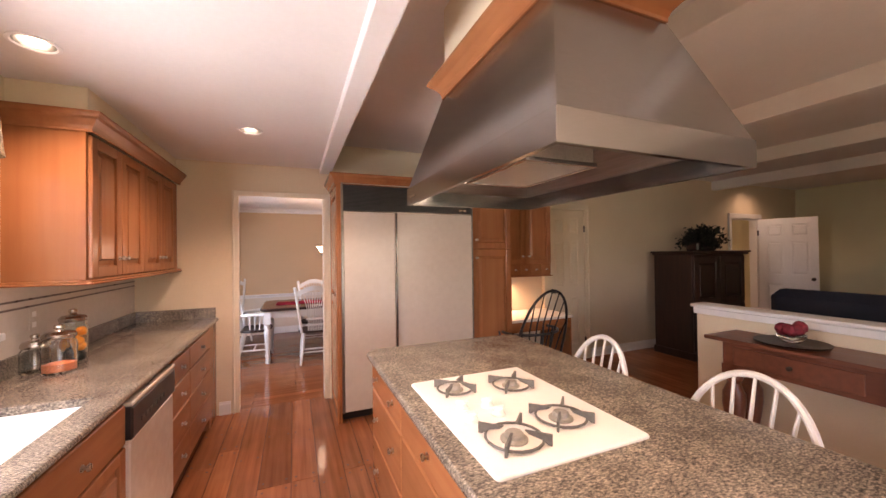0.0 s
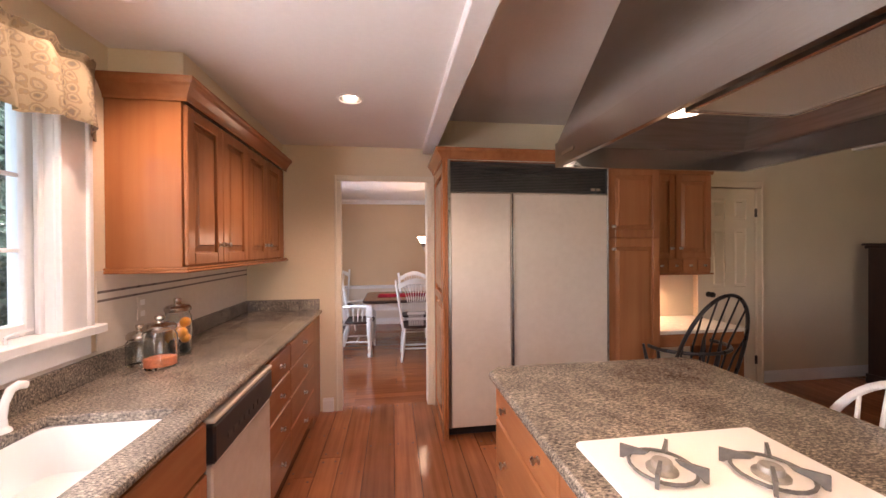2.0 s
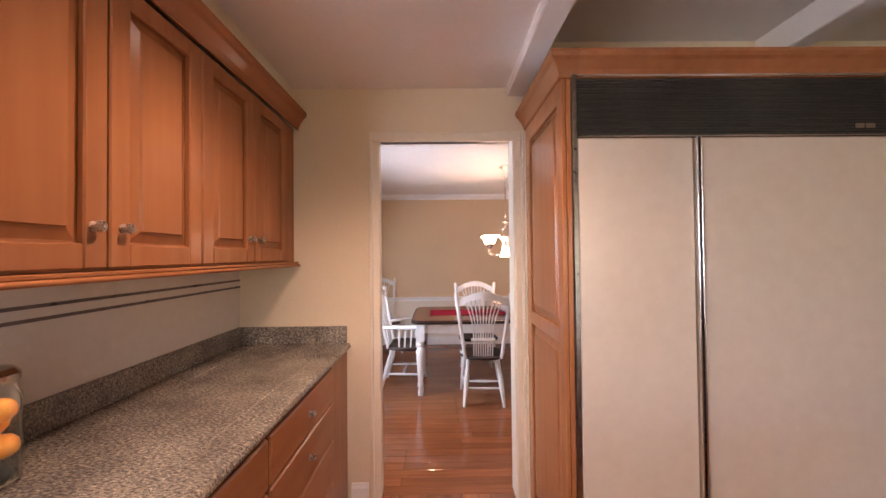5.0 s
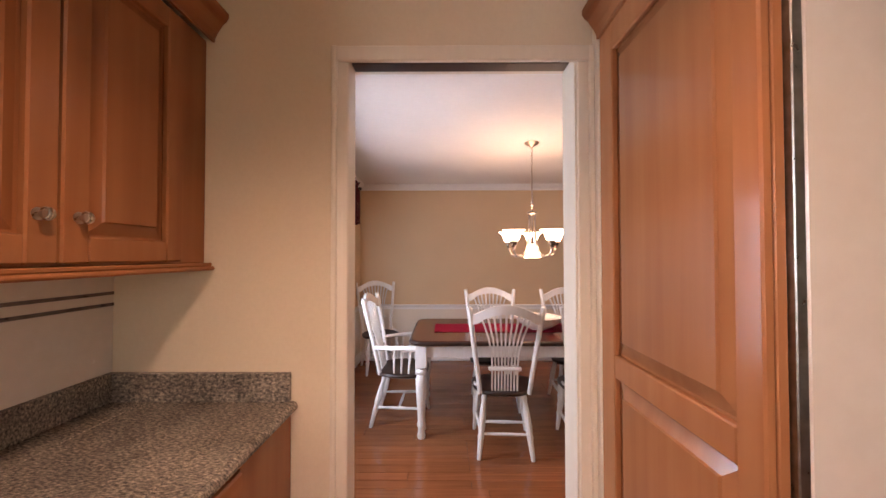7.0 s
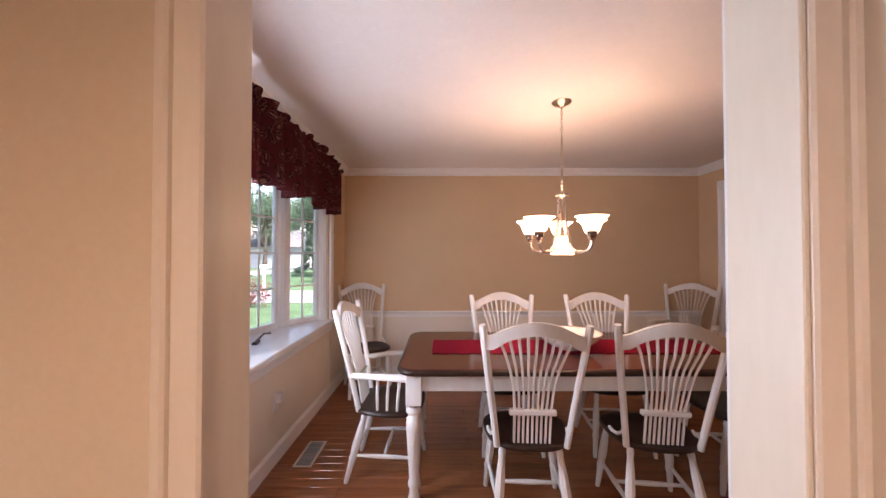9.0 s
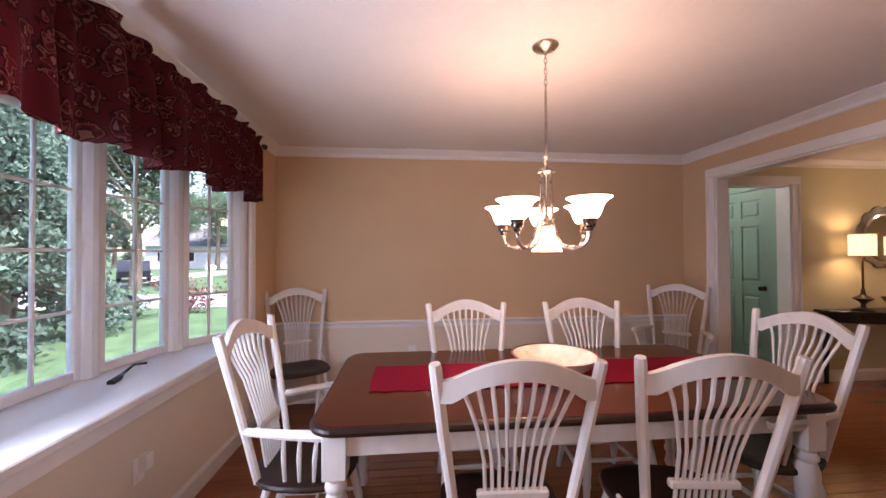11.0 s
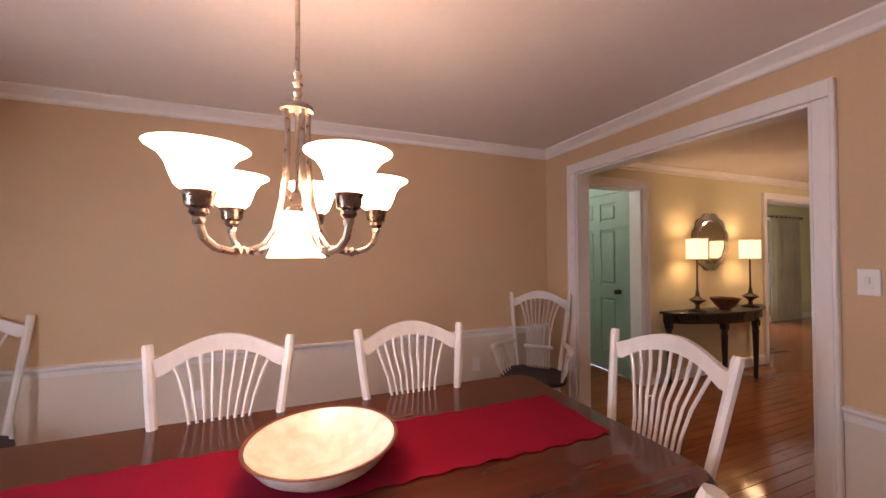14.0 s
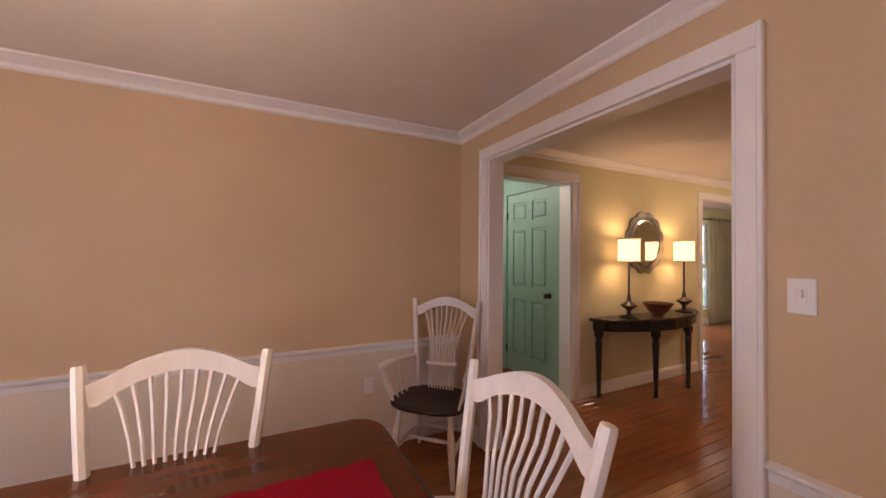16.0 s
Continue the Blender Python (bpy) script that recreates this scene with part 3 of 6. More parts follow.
def crown(name, axis, face, out, a0, a1, z, h=0.078, d=0.068):
    bm = B()
    o = out
    prism(bm, [(face, z), (face + o * d, z), (face + o * d, z - 0.012), (face + o * d * 0.8, z - 0.02), (face + o * d * 0.55, z - h * 0.42), (face + o * d * 0.28, z - h * 0.62),
               (face + o * 0.018, z - h * 0.78), (face + o * 0.018, z - h * 0.9), (face + o * 0.010, z - h), (face, z - h)], axis, a0, a1)
    return setting(name, bm, M["trim"], "white painted crown moulding", "trim")


crown("crown_north", "x", YN, -1, XW, XE, CD)
crown("crown_west", "y", XW, 1, YD, YN, CD)
crown("crown_east", "y", XE, -1, YD, YN, CD)
crown("crown_south", "x", YD, 1, XW, XE, CD)
crown("crown_hall_north", "x", YN, -1, 2.87, 9.2, CD)
crown("crown_hall_west", "y", 2.87, 1, YD, YN, CD)


def skirting(name, axis, face, out, a0, a1, h=0.12, mat=None):
    bm = B()
    prism(bm, [(face, 0.0), (face + out * 0.016, 0.0), (face + out * 0.016, h - 0.025), (face + out * 0.009, h - 0.012), (face + out * 0.006, h), (face, h)], axis, a0, a1)
    return setting(name, bm, mat or M["trim"], "white painted baseboard", "baseboard")


skirting("baseboard_north", "x", YN, -1, XW, XE)
skirting("baseboard_west", "y", XW, 1, YD, YN)
skirting("baseboard_east_near", "y", XE, -1, YD, 5.605)
skirting("baseboard_east_far", "y", XE, -1, 7.29, YN)
skirting("baseboard_south", "x", YD, 1, 0.36, XE)
skirting("baseboard_hall_north", "x", YN, -1, 4.065, 6.095)
skirting("baseboard_hall_far", "x", YN, -1, 8.385, 9.2)
skirting("baseboard_kitchen", "x", YK, -1, -0.66, -0.565)
skirting("baseboard_family", "x", YK, -1, 3.86, 7.03)
skirting("baseboard_living", "x", 9.3, -1, 5.72, 13.0)


def chair_rail(name, axis, face, out, a0, a1):
    bm = B()
    z = 0.745
    prism(bm, [(face, z - 0.062), (face + out * 0.009, z - 0.06), (face + out * 0.011, z - 0.03), (face + out * 0.020, z - 0.02), (face + out * 0.030, z - 0.012), (face + out * 0.030, z), (face, z + 0.004)], axis, a0, a1)
    ob = setting(name, bm, M["trim"], "white painted chair rail", "chair rail")
    bm = B()
    z = 0.12
    if axis == "x":
        rbox(bm, a0, face, z, a1, face + out * 0.003, 0.69, 0)
    else:
        rbox(bm, face, a0, z, face + out * 0.003, a1, 0.69, 0)
    setting(name.replace("rail", "wainscot"), bm, M["wains"], "beige painted lower wall below the chair rail", "wall")
    return ob


chair_rail("rail_north", "x", YN, -1, XW, XE)
chair_rail("rail_east_near", "y", XE, -1, YD, 5.605)
chair_rail("rail_west_far", "y", XW, 1, 7.06, YN)

bm = B()
rbox(bm, XW, YD, 0.12, XW + 0.003, 7.05, 0.70, 0)
setting("wainscot_west", bm, M["wains"], "beige painted wall below the bow window", "wall")
casing("door_1_casing", "x", YK, -1, -0.490, 0.288, 2.066, 0.052, 0.012, "cream painted doorway casing", mat=M["ivory"])
jamb("door_1_jamb", "x", YK, YD, -0.515, 0.297, 2.105, M["ivory"])
bm = B()
rbox(bm, -0.49, YK + 0.03, 2.080, 0.275, YK + 0.085, 2.0885, 0.001)
setting("door_track", bm, M["armoire"], "dark sliding door track in the doorway head", "door track")
casing("door_1_casing_back", "x", YD, 1, -0.505, 0.287, 2.095)
casing("opening_casing", "y", XE, -1, 5.69, 7.205, 2.08, 0.078)
casing("opening_casing_hall", "y", 2.87, 1, 5.69, 7.205, 2.08, 0.078)
jamb("opening_jamb", "y", XE, 2.87, 5.69, 7.205, 2.08)
casing("lobby_casing", "x", YN, -1, 3.10, 3.98, 2.10, 0.085)
jamb("lobby_jamb", "x", YN, 7.74, 3.10, 3.98, 2.10)
casing("living_casing", "x", YN, -1, 6.18, 8.3, 2.10, 0.085)
jamb("living_jamb", "x", YN, 7.74, 6.18, 8.3, 2.10)
casing("family_door_casing", "x", YK, -1, 7.12, 7.90, 2.04)
jamb("family_door_jamb", "x", YK, YD, 7.12, 7.90, 2.04)


def six_panel_door(name, at, rz, w, h, mat, label, knob_side=1, hinges=True):
    """A six-panel leaf in the local xz plane, its face towards -y, the hinge edge at the origin."""
    d = thing(name, at, label, "door", rz=rz)
    bm = B()
    t = 0.035
    st, mid = 0.11, 0.10
    rails = [0, 0.22, 0.86, 1.02, h - 0.42, h - 0.32, h - 0.11, h]
    rbox(bm, 0, 0.012, 0, w, t - 0.012, h, 0.001)
    for x0, x1 in ((0, st), (w / 2 - mid / 2, w / 2 + mid / 2), (w - st, w)):
        rbox(bm, x0, 0, 0, x1, t, h, 0.003)
    for k in range(0, 8, 2):
        rbox(bm, 0.01, 0.0005, rails[k], w - 0.01, t - 0.0005, rails[k + 1], 0.003)
    part("leaf", bm, mat, d)
    for k in (1, 3, 5):
        for x0, x1 in ((st, w / 2 - mid / 2), (w / 2 + mid / 2, w - st)):
            bm = B()
            rbox(bm, x0 + 0.022, 0.001, rails[k] + 0.022, x1 - 0.022, t - 0.001, rails[k + 1] - 0.022, 0.014)
            part("panel", bm, mat, d)
    kx = w - 0.065
    bm = B()
    lathe(bm, [(0.03, 0), (0.03, 0.006), (0.011, 0.01), (0.011, 0.035), (0.028, 0.045), (0.026, 0.062), (0.012, 0.068)], seg=14)
    k = part("doorknob", bm, M["bronze"], d, "dark bronze doorknob", True)
    k.matrix_basis = pose(kx, 0, 0.95, 90, 0, 0)
    if hinges:
        for hz in (0.25, h - 0.25):
            bm = B()
            rbox(bm, -0.012, -0.014, hz - 0.045, 0.012, 0.0, hz + 0.045, 0.003)
            part("hinge", bm, M["bronze"], d, "dark hinge")
    return d


# lobby door in its east wall: hinged at the far end
six_panel_door("door_2", (4.015, 8.655, 0.012), -90, 0.79, 2.10, M["green"], "closed pale green six-panel door with a dark knob")
# family room door, standing open
six_panel_door("door_3", (7.885, 3.93, 0.012), -66.5, 0.77, 2.02, M["trim"], "open white six-panel door by a bright doorway")
# door beside the desk, closed, set on the wall face
d4 = six_panel_door("door_4", (3.74, 3.912, 0.012), 180, 0.62, 2.04, M["cream"], "closed cream flat door beside the desk")
d4.matrix_basis = pose(3.74, 3.949, 0.012, 0, 0, 0) @ Matrix.Diagonal((-1, 1, 1, 1)) @ pose(0, -0.036, 0)
casing("door_4_casing", "x", YK, -1, 3.115, 3.745, 2.06, 0.07, 0.05, "cream painted door casing", mat=M["cream"])

# kitchen floor: subfloor and boards
bm = B()
rbox(bm, XW, -2.6, -0.20, 9.2, 4.02, -0.014, 0)
floor_kitchen = setting("floor_kitchen", bm, M["seam"], "reddish pine plank floor with dark pegs", "floor")
bm = B()
rbox(bm, XW, 4.02, -0.20, 13.0, 9.42, -0.014, 0)
floor_dining = setting("floor_dining", bm, M["seam"], "polished oak strip floor", "floor")

# half wall between kitchen and family room
pony = thing("half_wall", (3.12, 0, 0), "cream half wall with a moulded cap", "half wall", kind="structure")
bm = B()
rbox(bm, 0, -2.6, 0, 0.12, 2.0, 1.0, 0.004)
part("body", bm, M["cream"], pony)
bm = B()
rbox(bm, -0.035, -2.6, 1.018, 0.155, 2.035, 1.045, 0.008)
part("cap", bm, M["trim"], pony, "white painted moulded cap")
bm = B()
rbox(bm, -0.018, -2.6, 0.965, 0.138, 2.018, 1.018, 0.006)
part("cap_moulding", bm, M["trim"], pony)
bm = B()
rbox(bm, -0.015, -2.6, 0, 0.135, 2.015, 0.11, 0.004)
part("skirting", bm, M["trim"], pony)

# ---- windows ----


def sash(win, at, rz, w, h, cols, rows, fr=0.045, out=0.045, handle=False):
    """A glazed sash in the local xz plane, its inner face towards -y."""
    bm = B()
    rbox(bm, 0, 0, 0, fr, out, h, 0.004)
    rbox(bm, w - fr, 0, 0, w, out, h, 0.004)
    rbox(bm, fr, 0.001, 0, w - fr, out - 0.001, fr * 1.15, 0.004)
    rbox(bm, fr, 0.001, h - fr, w - fr, out - 0.001, h, 0.004)
    s = part("sash", bm, M["vinyl"], win)
    s.matrix_basis = pose(*at, 0, 0, rz)
    for c in range(1, cols):
        x = fr + (w - 2 * fr) * c / cols
        bm = B()
        rbox(bm, x - 0.008, 0.014, fr, x + 0.008, out - 0.012, h - fr, 0.003)
        part("muntin", bm, M["vinyl"], s)
    for r in range(1, rows):
        z = fr + (h - 2 * fr) * r / rows
        bm = B()
        rbox(bm, fr, 0.015, z - 0.008, w - fr, out - 0.013, z + 0.008, 0.003)
        part("muntin", bm, M["vinyl"], s)
    bm = B()
    rbox(bm, fr - 0.004, out / 2 - 0.002, fr - 0.004, w - fr + 0.004, out / 2 + 0.002, h - fr + 0.004, 0)
    p = part("pane", bm, M["glass"], s, "clear window glass")
    p.visible_shadow = False
    return s


# kitchen window, two casements over the sink
win = thing("window_1", (0, 0, 0), "white casement window with small panes above the sink", "window", kind="structure")
for y0 in (0.79, 1.485):
    sash(win, (XW - 0.06, y0, 1.152), 90, 0.672, 0.90, 3, 3, 0.04)
for nm, box in (("jamb", (XW - 0.16, 0.752, 1.145, XW + 0.004, 0.79, 2.06)), ("jamb", (XW - 0.16, 2.157, 1.145, XW + 0.004, 2.178, 2.06)), ("mullion", (XW - 0.15, 1.455, 1.15, XW - 0.03, 1.492, 2.05)),
                ("casing", (XW + 0.001, 2.16, 1.13, XW + 0.022, 2.29, 2.15)), ("casing", (XW + 0.001, 0.64, 1.13, XW + 0.022, 0.76, 2.15)), ("casing", (XW + 0.001, 0.64, 2.05, XW + 0.024, 2.29, 2.16)),
                ("casing_edge", (XW + 0.001, 2.275, 1.13, XW + 0.034, 2.30, 2.15)), ("window_sill", (XW - 0.16, 0.60, 1.115, XW + 0.055, 2.34, 1.150)), ("apron", (XW + 0.001, 0.64, 1.03, XW + 0.02, 2.30, 1.115)),
                ("stop", (XW - 0.05, 2.135, 1.15, XW - 0.03, 2.158, 2.06))):
    bm = B()
    rbox(bm, *box, 0.004)
    part(nm, bm, M["vinyl"], win)
bm = B()
tube(bm, [(XW + 0.0, 1.98, 1.152), (XW + 0.0, 1.98, 1.175), (XW + 0.02, 2.0, 1.185), (XW + 0.02, 2.05, 1.185)], 0.006, 6)
part("crank", bm, M["vinyl"], win)

# bow window of the dining room
win = thing("window_2", (0, 0, 0), "white bow window of five casements with a deep sill", "window", kind="structure")
BOW = [(XW - 0.05, 4.74), (-1.60, 5.10), (-1.70, 5.62), (-1.70, 6.15), (-1.60, 6.67), (XW - 0.05, 7.03)]
ZS, ZT = 0.755, 2.045
for (ax, ay), (bx, by) in zip(BOW, BOW[1:]):
    ang = math.degrees(math.atan2(by - ay, bx - ax))
    ln = math.hypot(bx - ax, by - ay)
    u = ((bx - ax) / ln, (by - ay) / ln)
    sash(win, (ax + 0.04 * u[0], ay + 0.04 * u[1], ZS), ang, ln - 0.08, ZT - ZS, 2, 4, 0.042)
for bx, by in BOW:
    bm = B()
    lathe(bm, [(0.052, ZS - 0.01), (0.052, ZT + 0.02)], (bx - 0.012, by, 0), 12)
    part("post", bm, M["vinyl"], win)
ring = [(XW + 0.045, 7.09), (XW - 0.02, 7.09)] + [(p[0] - 0.07, p[1]) for p in BOW[::-1]] + [(XW - 0.02, 4.68), (XW + 0.045, 4.68)]
bm = B()
slab(bm, ring, [(0.0, 0.712), (-0.004, 0.72), (-0.004, 0.745), (0.002, 0.752)])
part("window_sill", bm, M["vinyl"], win, "deep white painted window sill")
bm = B()
slab(bm, ring[1:-1], [(0.0, ZT), (0.0, ZT + 0.12)])
part("head", bm, M["vinyl"], win)
bm = B()
slab(bm, ring[1:-1], [(0.0, 0.2), (0.0, 0.71)])
part("base", bm, M["siding"], win)
for nm, box in (("casing", (XW + 0.001, 7.045, 0.756, XW + 0.020, 7.13, 2.15)), ("casing", (XW + 0.001, 4.64, 0.756, XW + 0.020, 4.725, 2.15)), ("casing", (XW + 0.001, 4.64, 2.065, XW + 0.022, 7.13, 2.16)), ("apron", (XW + 0.001, 4.66, 0.64, XW + 0.016, 7.11, 0.71))):
    bm = B()
    rbox(bm, *box, 0.004)
    part(nm, bm, M["vinyl"], win)
bm = B()
tube(bm, [(-1.50, 6.02, 0.758), (-1.505, 6.08, 0.766), (-1.53, 6.14, 0.77), (-1.52, 6.2, 0.795), (-1.50, 6.26, 0.785)], [0.018, 0.016, 0.008, 0.006, 0.007], 8)
part("crank", bm, M["black"], win, "dark window crank")

# living room window
win = thing("window_3", (0, 0, 0), "white living room window behind a curtain", "window", kind="structure")
sash(win, (8.32, 9.33, 0.32), 0, 1.41, 0.89, 4, 3)
sash(win, (8.32, 9.36, 1.20), 0, 1.41, 0.89, 4, 3)
casing("window_3_casing", "x", 9.3, -1, 8.3, 9.75, 2.1, 0.08, z0=0.3, label="white painted window casing")

# ---- kitchen ----


def counter_unit(y0, y1, label, fronts, top=0.878):
    """Base cabinet of the west run: fronts of (name, y0, y1, z0, z1, knobs)."""
    u = thing("base_cabinet", (XW, y0, 0), label, "cabinet", "base cabinets along the window wall")
    bm = B()
    rbox(bm, 0.003, 0.001, 0.10, 0.612, y1 - y0 - 0.001, top, 0.002)
    if top < 0.87:
        rbox(bm, 0.59, 0.001, top + 0.001, 0.612, y1 - y0 - 0.001, 0.878, 0.002)
    part("body", bm, M["maple"], u)
    bm = B()
    rbox(bm, 0.01, 0.001, 0.0, 0.56, y1 - y0 - 0.001, 0.10, 0)
    part("toe_kick", bm, M["armoire"], u)
    for nm, a0, a1, z0, z1, kn in fronts:
        if nm == "door":
            add_front(u, nm, (0.632, a0 - y0, z0), 90, a1 - a0, z1 - z0, kn, rail=0.05, bevel=0.03)
        else:
            slab_front(u, nm, (0.632, a0 - y0, z0), 90, a1 - a0, z1 - z0, kn)
    return u


def drawers(y0, y1, zs, mids):
    out = []
    for z0, z1 in zip(zs, zs[1:]):
        w = y1 - y0 - 0.012
        out.append(("drawer", y0 + 0.006, y1 - 0.006, z0 + 0.004, z1 - 0.004, [(w * m, (z1 - z0) / 2 - 0.004) for m in mids]))
    return out


counter_unit(-1.2, 0.55, "maple base cabinet with two panelled doors", [("door", -1.19, -0.33, 0.12, 0.87, [(0.80, 0.66)]), ("door", -0.32, 0.54, 0.12, 0.87, [(0.05, 0.66)])])
counter_unit(0.55, 1.955, "maple sink base cabinet with false fronts and doors", [("false_front", 0.56, 1.25, 0.70, 0.87, [(0.345, 0.085)]), ("false_front", 1.26, 1.945, 0.70, 0.87, [(0.34, 0.085)]),
             ("door", 0.56, 1.25, 0.12, 0.69, [(0.64, 0.5)]), ("door", 1.26, 1.945, 0.12, 0.69, [(0.05, 0.5)])], 0.66)
counter_unit(2.57, 2.97, "maple drawer cabinet with four drawers", drawers(2.57, 2.97, [0.12, 0.33, 0.53, 0.71, 0.872], (0.5,)))
counter_unit(2.97, 3.64, "maple drawer cabinet with four wide drawers", drawers(2.97, 3.64, [0.12, 0.33, 0.53, 0.71, 0.872], (0.5,)))
u = thing("cabinet_filler", (XW, 3.64, 0), "maple filler panel between cabinets and wall", "cabinet")
bm = B()
rbox(bm, 0.003, 0.001, 0.0, 0.618, 0.306, 0.878, 0.002)
part("panel", bm, M["maple"], u)

dw = thing("dishwasher", (XW, 1.957, 0), "white dishwasher with a black control panel", "dishwasher")
bm = B()
rbox(bm, 0.02, 0.004, 0.10, 0.611, 0.608, 0.876, 0.003)
part("body", bm, M["black"], dw)
bm = B()
rbox(bm, 0.612, 0.008, 0.12, 0.640, 0.604, 0.70, 0.006)
part("door", bm, M["almond"], dw, "off-white door panel")
bm = B()
rbox(bm, 0.612, 0.006, 0.705, 0.650, 0.606, 0.848, 0.008)
cp = part("control_panel", bm, M["black"], dw, "black control panel")
for k in range(7):
    bm = B()
    rbox(bm, 0.6495, 0.10 + k * 0.05, 0.75, 0.654, 0.132 + k * 0.05, 0.772, 0.001)
    part("button", bm, M["grey"], cp)
bm = B()
rbox(bm, 0.612, 0.006, 0.850, 0.652, 0.606, 0.870, 0.006)
part("top_trim", bm, M["almond"], dw, "almond top trim")
bm = B()
rbox(bm, 0.03, 0.004, 0.0, 0.57, 0.608, 0.10, 0)
part("toe_kick", bm, M["black"], dw)

# counter with sink cut-out
SX0, SX1, SY0, SY1 = -1.17, -0.775, 1.05, 1.96
ct = thing("countertop", (0, 0, 0), "speckled grey-brown granite countertop", "countertop")
bm = B()
rbox(bm, XW + 0.002, -1.2, 0.880, SX0, YK - 0.002, 0.915, 0.004)
rbox(bm, SX0 - 0.001, -1.2, 0.880, SX1, SY0, 0.915, 0.004)
rbox(bm, SX0 - 0.001, SY1, 0.880, SX1, YK - 0.002, 0.915, 0.004)
rbox(bm, SX1 - 0.001, -1.2, 0.880, -0.677, YK - 0.002, 0.915, 0.004)
part("top", bm, M["granite"], ct)
bm = B()
tube(bm, [(-0.677, -1.2, 0.8975), (-0.677, YK - 0.003, 0.8975)], 0.0172, 10)
part("bullnose", bm, M["granite"], ct)
bm = B()
rbox(bm, XW + 0.002, -1.2, 0.9155, XW + 0.022, YK - 0.003, 1.012, 0.002)
part("backsplash", bm, M["granite"], ct)
bm = B()
rbox(bm, XW + 0.0225, YK - 0.022, 0.9155, -0.682, YK - 0.002, 1.012, 0.002)
part("backsplash", bm, M["granite"], ct)

sink = thing("sink", (SX0, SY0, 0.70), "white enamel undermount sink", "sink")
bm = B()
w, d = SX1 - SX0, SY1 - SY0
o = round_rect(0.0, 0.0, w, d, 0.05, 4)
n = len(o)


def ringv(b, ins, z):
    cx, cy = w / 2, d / 2
    return [b.verts.new((cx + (x - cx) * (1 - ins / w * 2), cy + (y - cy) * (1 - ins / d * 2), z)) for x, y in o]


rs = [ringv(bm, -0.012, 0.18), ringv(bm, -0.012, -0.01), ringv(bm, 0.05, -0.015)]
inn = [ringv(bm, -0.012, 0.18), ringv(bm, 0.0, 0.18), ringv(bm, 0.012, 0.03), ringv(bm, 0.05, 0.0)]
for grp in (rs, inn):
    for a, b in zip(grp, grp[1:]):
        for k in range(n):
            bm.faces.new((a[k], a[(k + 1) % n], b[(k + 1) % n], b[k]))
bm.faces.new(rs[-1])
bm.faces.new(inn[-1])
part("basin", bm, M["enamel"], sink, smooth=True)
bm = B()
lathe(bm, [(0.045, 0.001), (0.045, 0.004), (0.03, 0.002)], (w / 2, d * 0.5, 0), 16)
part("drain", bm, M["chrome"], sink, "round metal drain")

fa = thing("faucet", (-1.225, 1.55, 0.915), "white kitchen faucet with a lever", "faucet")
bm = B()
rbox(bm, -0.03, -0.13, 0, 0.03, 0.13, 0.018, 0.008)
part("base_plate", bm, M["enamel"], fa)
bm = B()
tube(bm, [(0, 0, 0.015), (0, 0, 0.10), (0.03, 0, 0.14), (0.12, 0, 0.15), (0.2, 0, 0.13), (0.21, 0, 0.10)], [0.026, 0.024, 0.02, 0.016, 0.014, 0.014], 10)
part("spout", bm, M["enamel"], fa, smooth=True)
bm = B()
tube(bm, [(0, 0.02, 0.13), (0.02, 0.08, 0.16)], [0.016, 0.010], 8)
part("lever", bm, M["enamel"], fa, smooth=True)
sp = thing("side_sprayer", (-1.20, 1.86, 0.915), "white pull-out sink sprayer", "sprayer")
bm = B()
lathe(bm, [(0.028, 0), (0.026, 0.01), (0.016, 0.02), (0.015, 0.045)], seg=12)
part("base", bm, M["enamel"], sp, smooth=True)
bm = B()
tube(bm, [(0, 0, 0.045), (0.003, 0.005, 0.10), (0.012, 0.018, 0.145), (0.02, 0.04, 0.155), (0.028, 0.062, 0.148)], [0.013, 0.014, 0.015, 0.017, 0.014], 10)
part("spray_head", bm, M["enamel"], sp, smooth=True)
sp.scale = (0.8, 0.8, 0.85)

# wall tile and dark liner strips
bs = thing("wall_tile", (0, 0, 0), "cream wall tile with two dark liner strips", "backsplash", kind="structure")
bm = B()
rbox(bm, XW + 0.0005, 2.345, 1.013, XW + 0.008, YK - 0.001, 1.372, 0)
rbox(bm, XW + 0.0005, -1.2, 1.013, XW + 0.008, 2.345, 1.03, 0)
part("tile_field", bm, M["tile"], bs)
for z in (1.236, 1.274):
    bm = B()
    rbox(bm, XW + 0.008, 2.345, z, XW + 0.011, YK - 0.001, z + 0.011, 0.001)
    part("liner", bm, M["liner"], bs, "thin dark tile liner")
for y, oz, ox in ((2.62, 1.17, XW + 0.0085),):
    ol = thing("outlet", (ox, y, oz), "white wall outlet above the counter", "outlet")
    bm = B()
    rbox(bm, 0, -0.036, -0.058, 0.005, 0.036, 0.058, 0.002)
    pl = part("plate", bm, M["tile"], ol)
    for z in (-0.028, 0.028):
        bm = B()
        rbox(bm, 0.005, -0.016, z - 0.014, 0.007, 0.016, z + 0.014, 0.001)
        part("socket", bm, M["plate"], pl)

